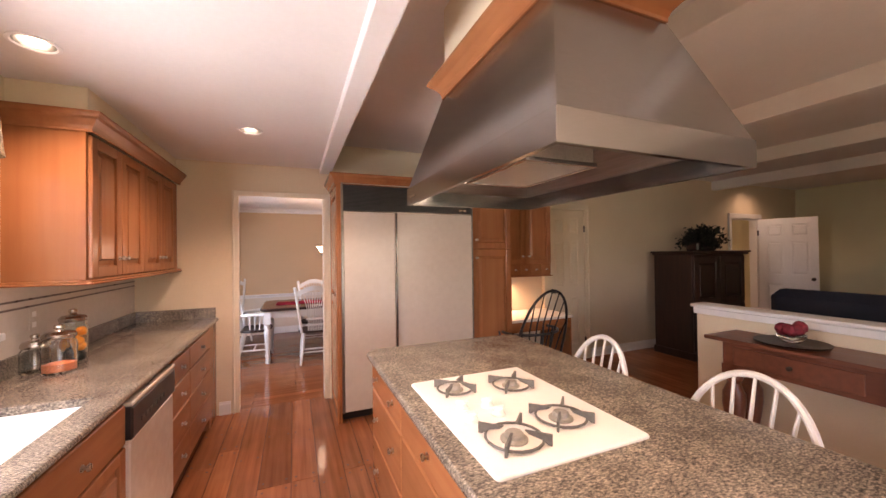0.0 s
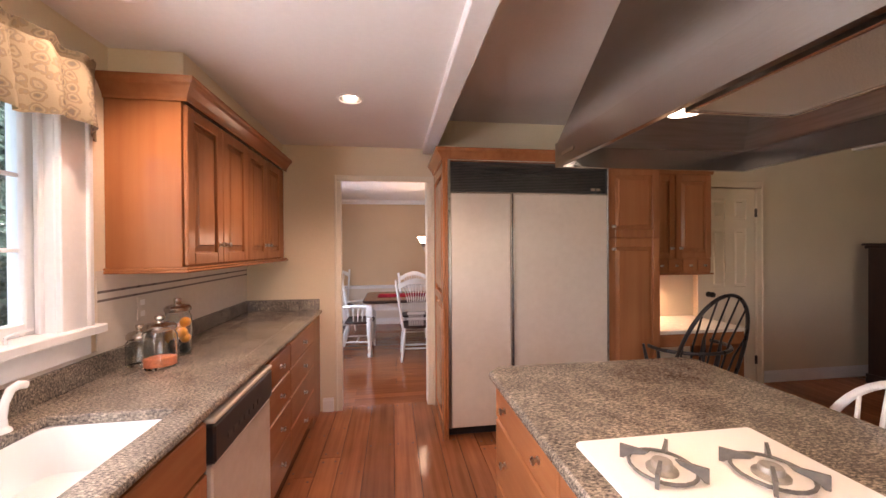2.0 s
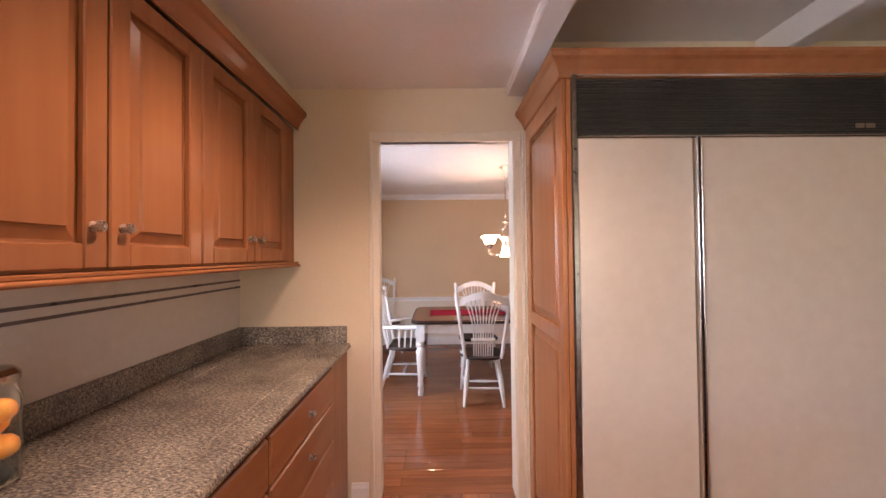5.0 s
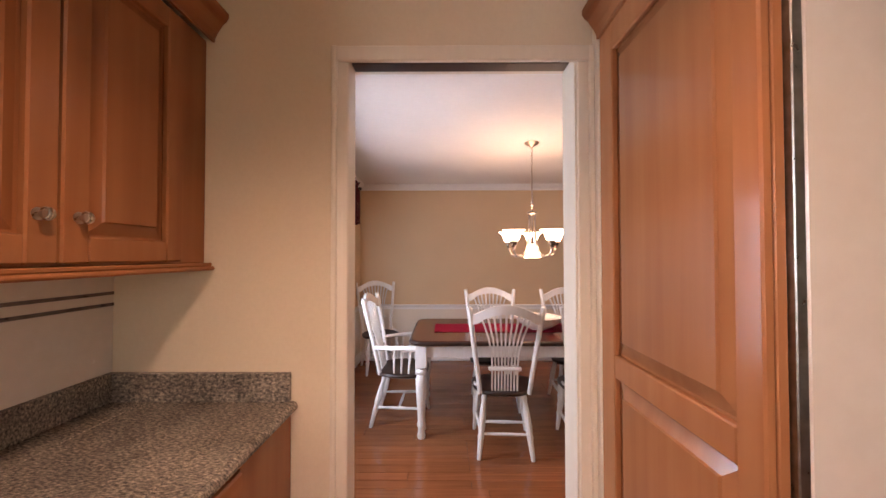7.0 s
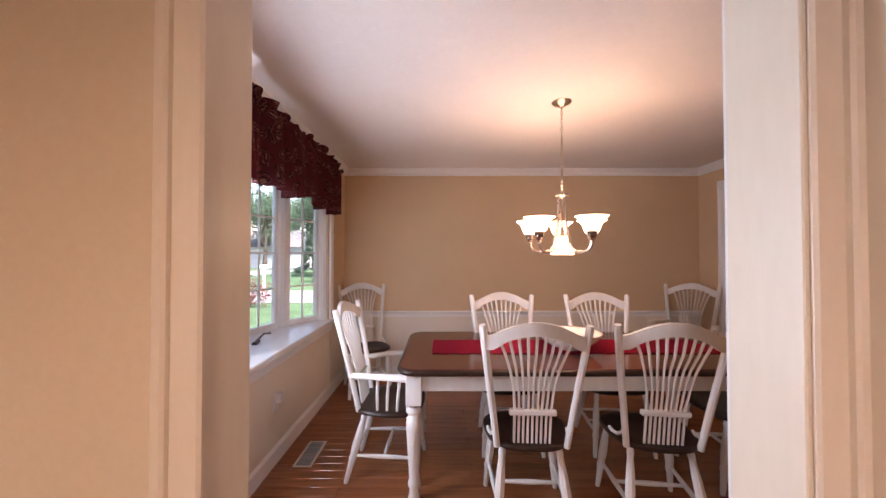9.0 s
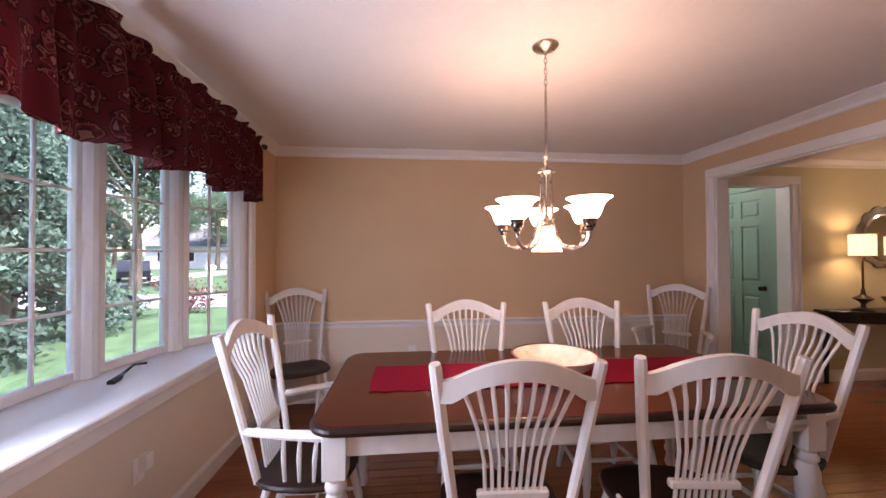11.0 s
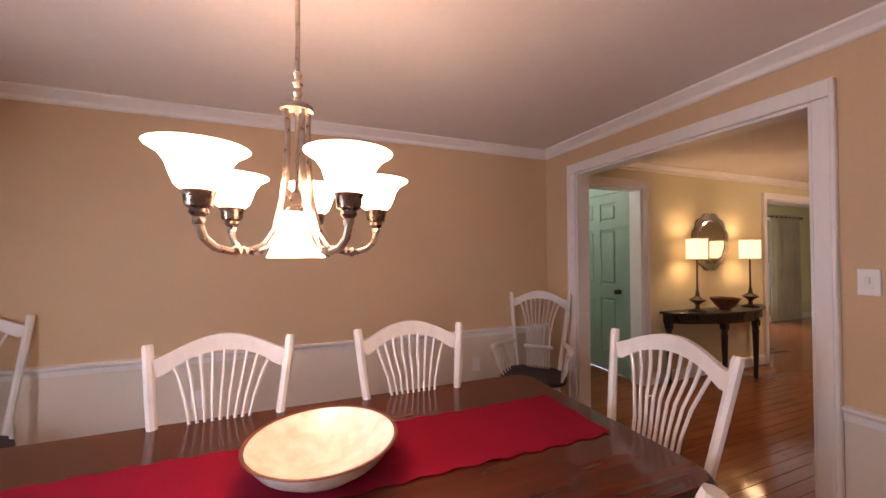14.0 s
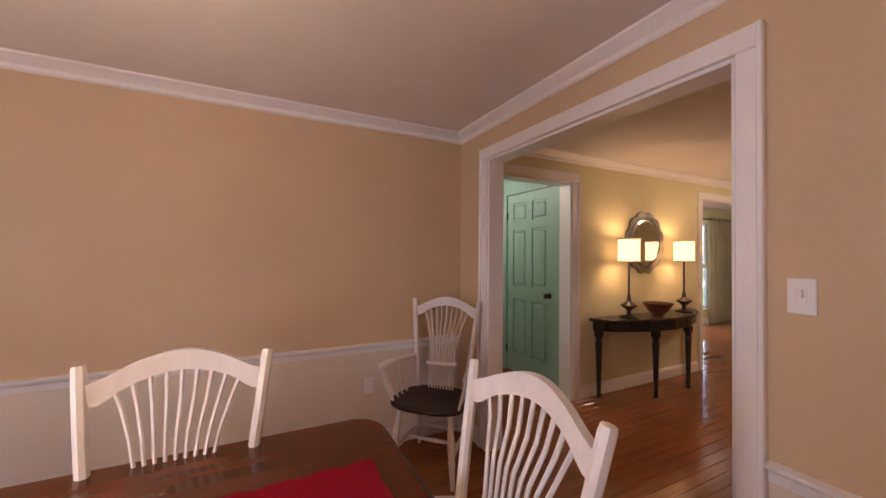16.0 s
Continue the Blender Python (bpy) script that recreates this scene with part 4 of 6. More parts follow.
# wall cabinet with four doors
uc = thing("wall_cabinet", (XW, 2.40, 1.37), "maple wall cabinet with four raised-panel doors", "cabinet")
L = YK - 2.40
bm = B()
rbox(bm, 0.001, 0, 0.012, 0.318, L - 0.002, 0.775, 0.002)
part("body", bm, M["maple"], uc)
dwid = 0.352
for k in range(4):
    kx = dwid - 0.045 if k % 2 == 0 else 0.035
    add_front(uc, "door", (0.339, 0.012 + k * dwid, 0.018), 90, dwid - 0.006, 0.742, [(kx, 0.10)], rail=0.06)
bm = B()
rbox(bm, 0.001, -0.014, 0.0, 0.345, L - 0.002, 0.012, 0.003)
rbox(bm, 0.001, -0.022, -0.014, 0.356, L - 0.002, 0.0, 0.005)
part("bottom_moulding", bm, M["maple_h"], uc)


def cab_crown(parent, name, pts, z, h=0.10, d=0.06, closed=False):
    """A flared cabinet crown along a level line of points; it flares to the right of its way."""
    prof = [(0.0, 0.0), (0.008, 0.0), (0.008, 0.012), (0.016, 0.03), (0.036, h * 0.62), (0.048, h * 0.72), (d, h * 0.86), (d, h), (0.0, h)]
    P = [Vector((*p, 0)) for p in pts]
    dirs = [(b - a).normalized() for a, b in zip(P, P[1:])]
    bm = B()
    rings = []
    for i, p in enumerate(P):
        da, db = dirs[max(i - 1, 0)], dirs[min(i, len(dirs) - 1)]
        if closed and i in (0, len(P) - 1):
            da, db = dirs[-1], dirs[0]
        na, nb = Vector((da.y, -da.x, 0)), Vector((db.y, -db.x, 0))
        mit = (na + nb) / (1 + na.dot(nb))
        rings.append([bm.verts.new(p + mit * o + Vector((0, 0, z + u))) for o, u in prof])
    n = len(prof)
    for a, b in zip(rings, rings[1:]):
        for k in range(n):
            bm.faces.new((a[k], a[(k + 1) % n], b[(k + 1) % n], b[k]))
    bm.faces.new(rings[0][::-1])
    bm.faces.new(rings[-1])
    return part(name, bm, M["maple_h"], parent, "flared maple crown moulding")


cab_crown(uc, "crown", [(0.001, 0.0), (0.339, 0.0), (0.339, L - 0.002)], 0.770, 0.098, 0.055)

# jars
def jar(at, r, h, lid, label, fill, fillh):
    j = thing("glass_jar", at, label, "jar", "glass jars on the counter")
    bm = B()
    lathe(bm, [(r * 0.94, 0), (r, 0.008), (r, h * 0.86), (r * 0.86, h * 0.95), (r * 0.86, h), (r * 0.80, h), (r * 0.80, h * 0.94), (r * 0.94, h * 0.84), (r * 0.94, 0.012), (r * 0.5, 0.008)], seg=24)
    part("jar_body", bm, M["jarglass"], j, "clear glass", True).visible_shadow = False
    bm = B()
    lathe(bm, [(r * 0.92, h + 0.001), (r * 0.96, h + 0.006), (r * 0.96, h + 0.02), (r * 0.80, h + 0.032), (r * 0.30, h + 0.038), (r * 0.22, h + 0.045), (r * 0.32, h + 0.055), (r * 0.30, h + 0.066), (r * 0.1, h + 0.07)], seg=24)
    part("lid", bm, M["chrome"], j, "shiny metal lid with a knob", True)
    if fill == "lentil":
        bm = B()
        lathe(bm, [(r * 0.92, 0.012), (r * 0.93, fillh), (r * 0.5, fillh + 0.006), (r * 0.1, fillh + 0.004)], seg=20)
        part("contents", bm, M["lentil"], j, "reddish lentils", True)
    if fill == "fruit":
        rnd = random.Random(4)
        for k in range(9):
            a, q = k * 2.4, r * 0.52
            bm = B()
            bmesh.ops.create_icosphere(bm, subdivisions=2, radius=r * 0.43)
            f = part("fruit", bm, M["orange"] if k > 2 else M["leafdark"], j, "small orange fruit" if k > 2 else "dark dried fruit", True)
            f.matrix_basis = pose(q * math.cos(a), q * math.sin(a), 0.035 + k * 0.0165)
    return j


jar((-1.225, 2.50, 0.9155), 0.055, 0.125, True, "small empty glass jar with a metal lid", "", 0)
jar((-1.110, 2.455, 0.9155), 0.068, 0.172, True, "glass jar half full of reddish lentils", "lentil", 0.05)
jar((-1.145, 2.66, 0.9155), 0.062, 0.225, True, "tall glass jar holding orange fruit", "fruit", 0.1)

def pleated(name, label, mat, x, y0, y1, z0, z1, depth, step, scallop, back, finial=False, seed=1):
    """A gathered valance along y with pleats and a wavy hem; its far end turns back to the wall, which lies back behind x."""
    v = thing(name, (x, y0, 0), label, "valance")
    rnd = random.Random(seed)
    ln = y1 - y0
    rad = depth * 0.45
    total = ln - rad + rad * math.pi / 2 + back
    n = int(total / 0.0125)
    bm = B()
    rows = 9
    grid = []
    for i in range(n + 1):
        u = total * i / n
        if u < ln - rad:
            cx, cy, nx, ny = 0.0, u, 1.0, 0.0
        elif u < ln - rad + rad * math.pi / 2:
            a = (u - ln + rad) / rad
            cx, cy, nx, ny = -rad + rad * math.cos(a), ln - rad + rad * math.sin(a), math.cos(a), math.sin(a)
        else:
            cx, cy, nx, ny = -rad - (u - (ln - rad + rad * math.pi / 2)), ln, 0.0, 1.0
        calm = 1.0 if u < ln - rad else 0.25
        ph = u / step
        fr = ph - math.floor(ph)
        pinch = (1 - min(fr, 1 - fr) * 2) ** 6
        hem = z0 - scallop * (0.5 + 0.5 * math.cos(2 * math.pi * ph)) + 0.012 * math.sin(9.1 * u) + 0.003 * rnd.uniform(-1, 1)
        top = z1 + 0.012 * math.sin(7 * u + 1) + 0.010 * math.sin(23 * u) + 0.006 * math.sin(61 * u)
        col = []
        for r in range(rows + 1):
            s = r / rows
            neck = math.exp(-((s - 0.13) / 0.06) ** 2)
            o = depth * (0.45 + 0.30 * math.sin(2 * math.pi * ph * 2.6 + 0.8 + 0.7 * math.sin(3 * u)) * (0.35 + 0.65 * s) + 0.13 * math.sin(41 * u) * (1 - 0.5 * s) + 0.15 * s - 0.22 * neck - 0.75 * pinch * min(1, 2.5 * s + 0.2)) + 0.0015 * rnd.uniform(-1, 1)
            o = max(o, -0.05) * calm
            col.append(bm.verts.new((cx + nx * o, cy + ny * o, top + (hem - top) * s)))
        grid.append(col)
    for a, b in zip(grid, grid[1:]):
        for r in range(rows):
            bm.faces.new((a[r], b[r], b[r + 1], a[r + 1]))
    bmesh.ops.solidify(bm, geom=bm.faces[:], thickness=0.004)
    part("cloth", bm, mat, v, smooth=True)
    bm = B()
    tube(bm, [(-0.012, -0.02, z1 - 0.06), (-0.012, ln - 0.02, z1 - 0.06), (-back, ln - 0.01, z1 - 0.06)], 0.007, 8)
    part("rod", bm, M["trim"], v)
    if finial:
        bm = B()
        lathe(bm, [(0.010, 0.0), (0.012, 0.02), (0.020, 0.03), (0.022, 0.045), (0.012, 0.062), (0.002, 0.066)], (depth * 0.3, ln, z1 - 0.055), 12, True, Matrix.Rotation(radians(-90), 3, "X"))
        part("finial", bm, M["bronze"], v, "dark rod end knob", True)
    return v


pleated("kitchen_valance", "beige printed fabric valance over the sink window", M["valance_beige"], XW + 0.06, 0.58, 2.295, 1.94, 2.225, 0.085, 0.34, 0.022, 0.055)

# refrigerator between maple panels
FX0, FX1, FY = 0.385, 1.690, 3.32
pn = thing("refrigerator_end_panel", (0.345, FY - 0.02, 0), "tall maple end panel with two raised panels", "panel")
bm = B()
rbox(bm, 0.021, 0.0, 0, 0.040, YK - FY - 0.032, 2.13, 0.002)
part("board", bm, M["maple"], pn)
W = YK - FY - 0.034
bm = B()
PZ = (0.11, 1.035, 1.105, 2.03)
rbox(bm, 0, 0, 0, 0.085, 0.02, 2.128, 0.004)
rbox(bm, W - 0.06, 0, 0, W, 0.02, 2.128, 0.004)
for z0, z1 in ((0.0, PZ[0]), (PZ[1], PZ[2]), (PZ[3], 2.128)):
    rbox(bm, 0.084, 0.0006, z0, W - 0.059, 0.02, z1, 0.004)
fp_ = part("panel_frame", bm, M["maple"], pn)
fp_.matrix_basis = pose(0.0, W, 0, 0, 0, -90)
for z0, z1 in (PZ[:2], PZ[2:]):
    rp = part("raised_panel", raised_panel(W - 0.145 + 0.004, z1 - z0 + 0.004, 0.002, 0.042), M["maple"], fp_)
    rp.matrix_basis = pose(0.083, 0, z0 - 0.002)
cab_crown(pn, "crown", [(0.0, W + 0.002), (0.0, 0.0), (0.06, 0.0)], 2.115, 0.095, 0.055)

bm = B()
rbox(bm, 0.343, 3.902, 0, 0.384, YK - 0.001, 2.20, 0.003)
setting("wall_filler", bm, M["ivory"], "cream painted filler strip beside the doorway", "trim")

fr = thing("refrigerator", (FX0, FY, 0), "built-in side-by-side refrigerator with almond panels", "refrigerator")
FW = FX1 - FX0
bm = B()
rbox(bm, 0.004, 0.03, 0.09, FW - 0.004, YK - FY - 0.01, 2.128, 0.002)
part("case", bm, M["black"], fr)
SPL = 0.487
for nm, a0, a1 in (("freezer_door", 0.022, SPL - 0.002), ("fridge_door", SPL + 0.022, FW - 0.016)):
    bm = B()
    rbox(bm, a0, -0.030, 0.095, a1, 0.03, 1.872, 0.004)
    part(nm, bm, M["almond"], fr, "almond laminate door panel")
for a in (SPL - 0.001, SPL + 0.0145):
    bm = B()
    rbox(bm, a, -0.050, 0.095, a + 0.0065, 0.03, 1.872, 0.002)
    part("handle", bm, M["brightsteel"], fr, "full-height steel handle strip")
bm = B()
rbox(bm, SPL + 0.006, 0.004, 0.095, SPL + 0.014, 0.03, 1.872, 0.001)
part("gap_strip", bm, M["black"], fr)
for box in ((0.001, -0.032, 0.09, 0.020, 0.03, 2.13), (FW - 0.014, -0.034, 0.09, FW - 0.004, 0.03, 2.13), (0.020, -0.030, 2.118, FW - 0.015, 0.03, 2.13), (0.020, -0.030, 1.874, FW - 0.015, 0.03, 1.884)):
    bm = B()
    rbox(bm, *box, 0.002)
    part("frame_strip", bm, M["brightsteel"] if box[3] - box[0] > 0.1 else M["silver"], fr, "steel frame strip")
bm = B()
rbox(bm, 0.021, -0.008, 1.885, FW - 0.016, 0.03, 2.117, 0.001)
gr = part("grille", bm, M["black"], fr, "dark slatted ventilation grille")
for k in range(19):
    z = 1.889 + k * 0.012
    bm = B()
    prism(bm, [(-0.008, z), (-0.024, z + 0.002), (-0.024, z + 0.006), (-0.008, z + 0.008)], "x", 0.021, FW - 0.016)
    part("slat", bm, M["grey"], gr)
bm = B()
for k in range(2):
    rbox(bm, FW - 0.155 + k * 0.045, -0.027, 1.905, FW - 0.118 + k * 0.045, -0.023, 1.927, 0.001)
part("badge", bm, M["chrome"], gr, "small metal badge")
bm = B()
rbox(bm, 0.0, 0.06, 0.0, FW, 0.1, 0.09, 0.001)
part("toe_grille", bm, M["black"], fr)
ovc = thing("refrigerator_surround", (FX0, FY, 0), "maple board with crown moulding above the refrigerator", "cabinet")
bm = B()
rbox(bm, 0.0, 0.0, 2.132, 2.17 - FX0, 0.30, 2.148, 0.001)
part("board", bm, M["maple_h"], ovc)
cab_crown(ovc, "crown", [(0.021, -0.02), (2.17 - FX0, -0.02), (2.17 - FX0, 0.40)], 2.115, 0.095, 0.055)
bm = B()
rbox(bm, 0.0, 0.30, 2.132, 2.17 - FX0, YK - FY - 0.005, 2.15, 0.001)
part("top_board", bm, M["maple_h"], ovc)

pc = thing("pantry_cabinet", (FX1, FY, 0), "tall maple pantry cabinet with two doors", "cabinet")
PW = 2.17 - FX1
bm = B()
rbox(bm, 0.002, 0.02, 0.0, PW, YK - FY - 0.002, 2.128, 0.002)
part("body", bm, M["maple"], pc)
add_front(pc, "upper_door", (0.008, 0.0, 1.535), 0, PW - 0.014, 0.575, [(0.045, 0.09)], rail=0.065)
add_front(pc, "lower_door", (0.008, 0.0, 0.10), 0, PW - 0.014, 1.425, [(0.045, 1.34)], rail=0.065)

# desk nook
dc = thing("desk_wall_cabinet", (2.172, 3.60, 1.195), "maple wall cabinet with small spice drawers over the desk", "cabinet")
DWd = 0.75
bm = B()
rbox(bm, 0.0, 0.02, 0.012, DWd, YK - 3.60 - 0.002, 0.93, 0.002)
part("body", bm, M["maple"], dc)
for k in range(2):
    add_front(dc, "door", (0.006 + k * (DWd / 2), 0, 0.155), 0, DWd / 2 - 0.01, 0.765, [(DWd / 2 - 0.05 if k == 0 else 0.04, 0.09)], rail=0.055)
for k in range(5):
    w5 = (DWd - 0.01) / 5
    f = part("spice_drawer", rbox(B(), 0, 0, 0, w5 - 0.006, 0.02, 0.115, 0.004), M["maple"], dc)
    f.matrix_basis = pose(0.006 + k * w5, 0, 0.03)
    kk = part("knob", knob_mesh(0.012, 0.022), M["nickel"], f, "small round knob", True)
    kk.matrix_basis = pose(w5 / 2, 0, 0.055, 90)
bm = B()
rbox(bm, -0.001, -0.012, 0.0, DWd + 0.012, YK - 3.60 - 0.002, 0.014, 0.004)
part("bottom_moulding", bm, M["maple_h"], dc)
cab_crown(dc, "crown", [(0.0, 0.0), (DWd, 0.0), (DWd, 0.34)], 0.925, 0.095, 0.055)
dk = thing("desk", (2.172, 3.35, 0), "built-in desk with a pale top under the wall cabinet", "desk")
bm = B()
rbox(bm, 0.0, 0.0, 0.715, 0.86, YK - 3.35 - 0.004, 0.745, 0.004)
part("desktop", bm, M["tile"], dk, "pale stone desktop")
bm = B()
rbox(bm, 0.83, 0.03, 0.0, 0.85, YK - 3.35 - 0.006, 0.715, 0.002)
part("side_panel", bm, M["maple"], dk)
bm = B()
rbox(bm, 0.0, 0.03, 0.60, 0.83, 0.05, 0.715, 0.002)
part("apron", bm, M["maple_h"], dk)

# island with cooktop
IX0, IX1, IY0, IY1 = 0.40, 1.46, -0.35, 2.245
isl = thing("kitchen_island", (0.45, 0, 0), "maple island base with drawers and panelled doors", "island")
bm = B()
rbox(bm, 0.0, IY0 + 0.05, 0.10, 0.76, IY1 - 0.045, 0.868, 0.002)
part("body", bm, M["maple"], isl)
bm = B()
rbox(bm, 0.06, IY0 + 0.1, 0, 0.72, IY1 - 0.1, 0.10, 0)
part("toe_kick", bm, M["armoire"], isl)
cols = [IY1 - 0.05, 1.56, 0.86, 0.16, IY0 + 0.06]
for ci, (b1, b0) in enumerate(zip(cols, cols[1:])):
    wdt = b1 - b0 - 0.012
    for z0, z1 in ((0.70, 0.862), (0.42, 0.69), (0.12, 0.41)):
        kn = [(wdt * 0.5, (z1 - z0) / 2)] if ci else [(wdt * 0.22, (z1 - z0) / 2), (wdt * 0.78, (z1 - z0) / 2)]
        slab_front(isl, "drawer", (-0.02, b1 - 0.006, z0), -90, wdt, z1 - z0, kn)
add_front(isl, "end_panel", (0.75, IY1 - 0.025, 0.115), 180, 0.74, 0.74, [], rail=0.08)
it = thing("island_countertop", (0, 0, 0), "speckled grey-brown granite island top", "countertop")
bm = B()
oc = [(IX1, IY0), (IX1, IY1 - 0.05), (IX1 - 0.04, IY1), (IX0 + 0.06, IY1), (IX0, IY1 - 0.06), (IX0, IY0)]
slab(bm, oc, [(0.008, 0.869), (0.0, 0.874), (-0.003, 0.887), (0.0, 0.900), (0.008, 0.905)])
part("top", bm, M["granite"], it)

ckt = thing("cooktop", (0.478, 0.812, 0.9055), "white glass gas cooktop with four grey iron grates", "cooktop")
bm = B()
slab(bm, round_rect(0, 0, 0.562, 0.748, 0.015, 3), [(0.0, 0.0), (0.0, 0.006), (0.004, 0.010)])
part("glass_plate", bm, M["enamel"], ckt, "white glass plate")
for bx, by, sc in ((0.147, 0.592, 0.9), (0.388, 0.535, 0.95), (0.378, 0.205, 1.05), (0.150, 0.150, 1.1)):
    bm = B()
    lathe(bm, [(0.040 * sc, 0.010), (0.040 * sc, 0.015), (0.027 * sc, 0.019), (0.027 * sc, 0.030), (0.024 * sc, 0.034), (0.004, 0.035)], (bx, by, 0), 16)
    bn = part("burner", bm, M["cap"], ckt, "grey metal burner cap", True)
    bm = B()
    R = 0.082 * sc
    tube(bm, [(bx + R * math.cos(2 * math.pi * k / 20), by + R * math.sin(2 * math.pi * k / 20), 0.020) for k in range(21)], 0.0045, 6, False)
    for k in range(4):
        a = math.pi / 4 + k * math.pi / 2
        ca, sa = math.cos(a), math.sin(a)
        pr = [(0.030 * sc, 0.046), (R * 1.28, 0.046), (R * 1.28, 0.012), (R * 1.16, 0.012), (R * 0.95, 0.026), (0.042 * sc, 0.036)]
        vs = [[bm.verts.new((bx + ca * q - sa * s, by + sa * q + ca * s, z)) for q, z in pr] for s in (-0.004, 0.004)]
        bm.faces.new(vs[0])
        bm.faces.new(vs[1][::-1])
        for i in range(6):
            bm.faces.new((vs[0][i], vs[0][(i + 1) % 6], vs[1][(i + 1) % 6], vs[1][i]))
    part("grate", bm, M["iron"], ckt, "cast iron grate with four fingers")
for kx, ky in ((0.097, 0.414), (0.088, 0.317), (0.194, 0.399), (0.195, 0.318)):
    bm = B()
    lathe(bm, [(0.025, 0.010), (0.025, 0.015), (0.020, 0.018), (0.018, 0.034), (0.012, 0.037)], (kx, ky, 0), 14)
    rbox(bm, kx - 0.024, ky - 0.005, 0.030, kx + 0.024, ky + 0.005, 0.044, 0.003)
    part("control_knob", bm, M["enamel"], ckt, "white control knob", True)

# range hood
hd = thing("range_hood", (0, 0, 0), "large brushed steel island hood with a maple crown", "range hood")
HX0, HX1, HY0, HY1, HZ = 0.555, 1.325, 0.66, 1.835, 1.75
TX0, TX1, TY0, TY1, TZ = 0.66, 1.10, 0.79, 1.57, 2.235
SK = 0.085


def rect_ring(b, x0, x1, y0, y1, z):
    return [b.verts.new(p) for p in ((x0, y0, z), (x1, y0, z), (x1, y1, z), (x0, y1, z))]


bm = B()
rg = [rect_ring(bm, HX0, HX1, HY0, HY1, HZ), rect_ring(bm, HX0, HX1, HY0, HY1, HZ + SK), rect_ring(bm, HX0 + 0.006, HX1 - 0.006, HY0 + 0.006, HY1 - 0.006, HZ + SK + 0.004),
      rect_ring(bm, TX0, TX1, TY0, TY1, TZ), rect_ring(bm, TX0, TX1, TY0, TY1, TZ + 0.05)]
for a, b in zip(rg, rg[1:]):
    for k in range(4):
        bm.faces.new((a[k], a[(k + 1) % 4], b[(k + 1) % 4], b[k]))
ir = [rect_ring(bm, HX0, HX1, HY0, HY1, HZ), rect_ring(bm, HX0 + 0.018, HX1 - 0.018, HY0 + 0.018, HY1 - 0.018, HZ), rect_ring(bm, HX0 + 0.02, HX1 - 0.02, HY0 + 0.02, HY1 - 0.02, HZ + 0.075)]
for a, b in zip(ir, ir[1:]):
    for k in range(4):
        bm.faces.new((a[k], b[k], b[(k + 1) % 4], a[(k + 1) % 4]))
part("shell", bm, M["steel"], hd, "brushed steel canopy")
# lining inside the canopy, its shade put into the darker steel
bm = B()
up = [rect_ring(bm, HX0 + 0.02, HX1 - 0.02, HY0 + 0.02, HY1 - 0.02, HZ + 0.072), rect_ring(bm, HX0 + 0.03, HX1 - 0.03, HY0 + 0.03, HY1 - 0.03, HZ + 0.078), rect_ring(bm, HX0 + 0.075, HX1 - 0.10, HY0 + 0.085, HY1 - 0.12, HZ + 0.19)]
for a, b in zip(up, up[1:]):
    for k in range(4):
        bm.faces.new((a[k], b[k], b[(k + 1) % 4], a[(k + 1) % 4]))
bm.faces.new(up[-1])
part("inner_plate", bm, M["shadedsteel"], hd, "steel lining with the shade in its colour")
bm = B()
rbox(bm, 0.70, 0.98, HZ + 0.050, 0.99, 1.40, HZ + 0.189, 0.004)
part("filter", bm, M["mesh"], hd, "metal mesh grease filter")
bm = B()
for x0, y0, x1, y1 in ((0.692, 0.972, 0.998, 0.984), (0.692, 1.396, 0.998, 1.408), (0.692, 0.984, 0.704, 1.396), (0.986, 0.984, 0.998, 1.396)):
    rbox(bm, x0, y0, HZ + 0.044, x1, y1, HZ + 0.060, 0.002)
part("filter_frame", bm, M["brightsteel"], hd, "bright steel filter frame")
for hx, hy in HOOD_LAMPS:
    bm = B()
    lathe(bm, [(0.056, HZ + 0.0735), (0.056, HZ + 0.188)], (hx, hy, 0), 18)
    part("lamp_housing", bm, M["shadedsteel"], hd)
    bm = B()
    lathe(bm, [(0.045, HZ + 0.0695), (0.045, HZ + 0.0735)], (hx, hy, 0), 18)
    part("lens", bm, M["bulb"], hd, "lit round lamp lens")
bm = B()
rbox(bm, HX0 - 0.002, 1.70, HZ + 0.03, HX0, 1.78, HZ + 0.042, 0)
part("badge", bm, M["chrome"], hd)
bm = B()
rbox(bm, TX0 + 0.004, TY0 + 0.004, TZ + 0.05, TX1 - 0.004, TY1 - 0.004, CR - 0.002, 0.002)
part("duct_cover", bm, M["cream"], hd, "cream painted duct cover")
cab_crown(hd, "crown", [(TX0, TY1), (TX0, TY0), (TX1, TY0), (TX1, TY1), (TX0, TY1)], TZ - 0.01, 0.085, 0.062, True)


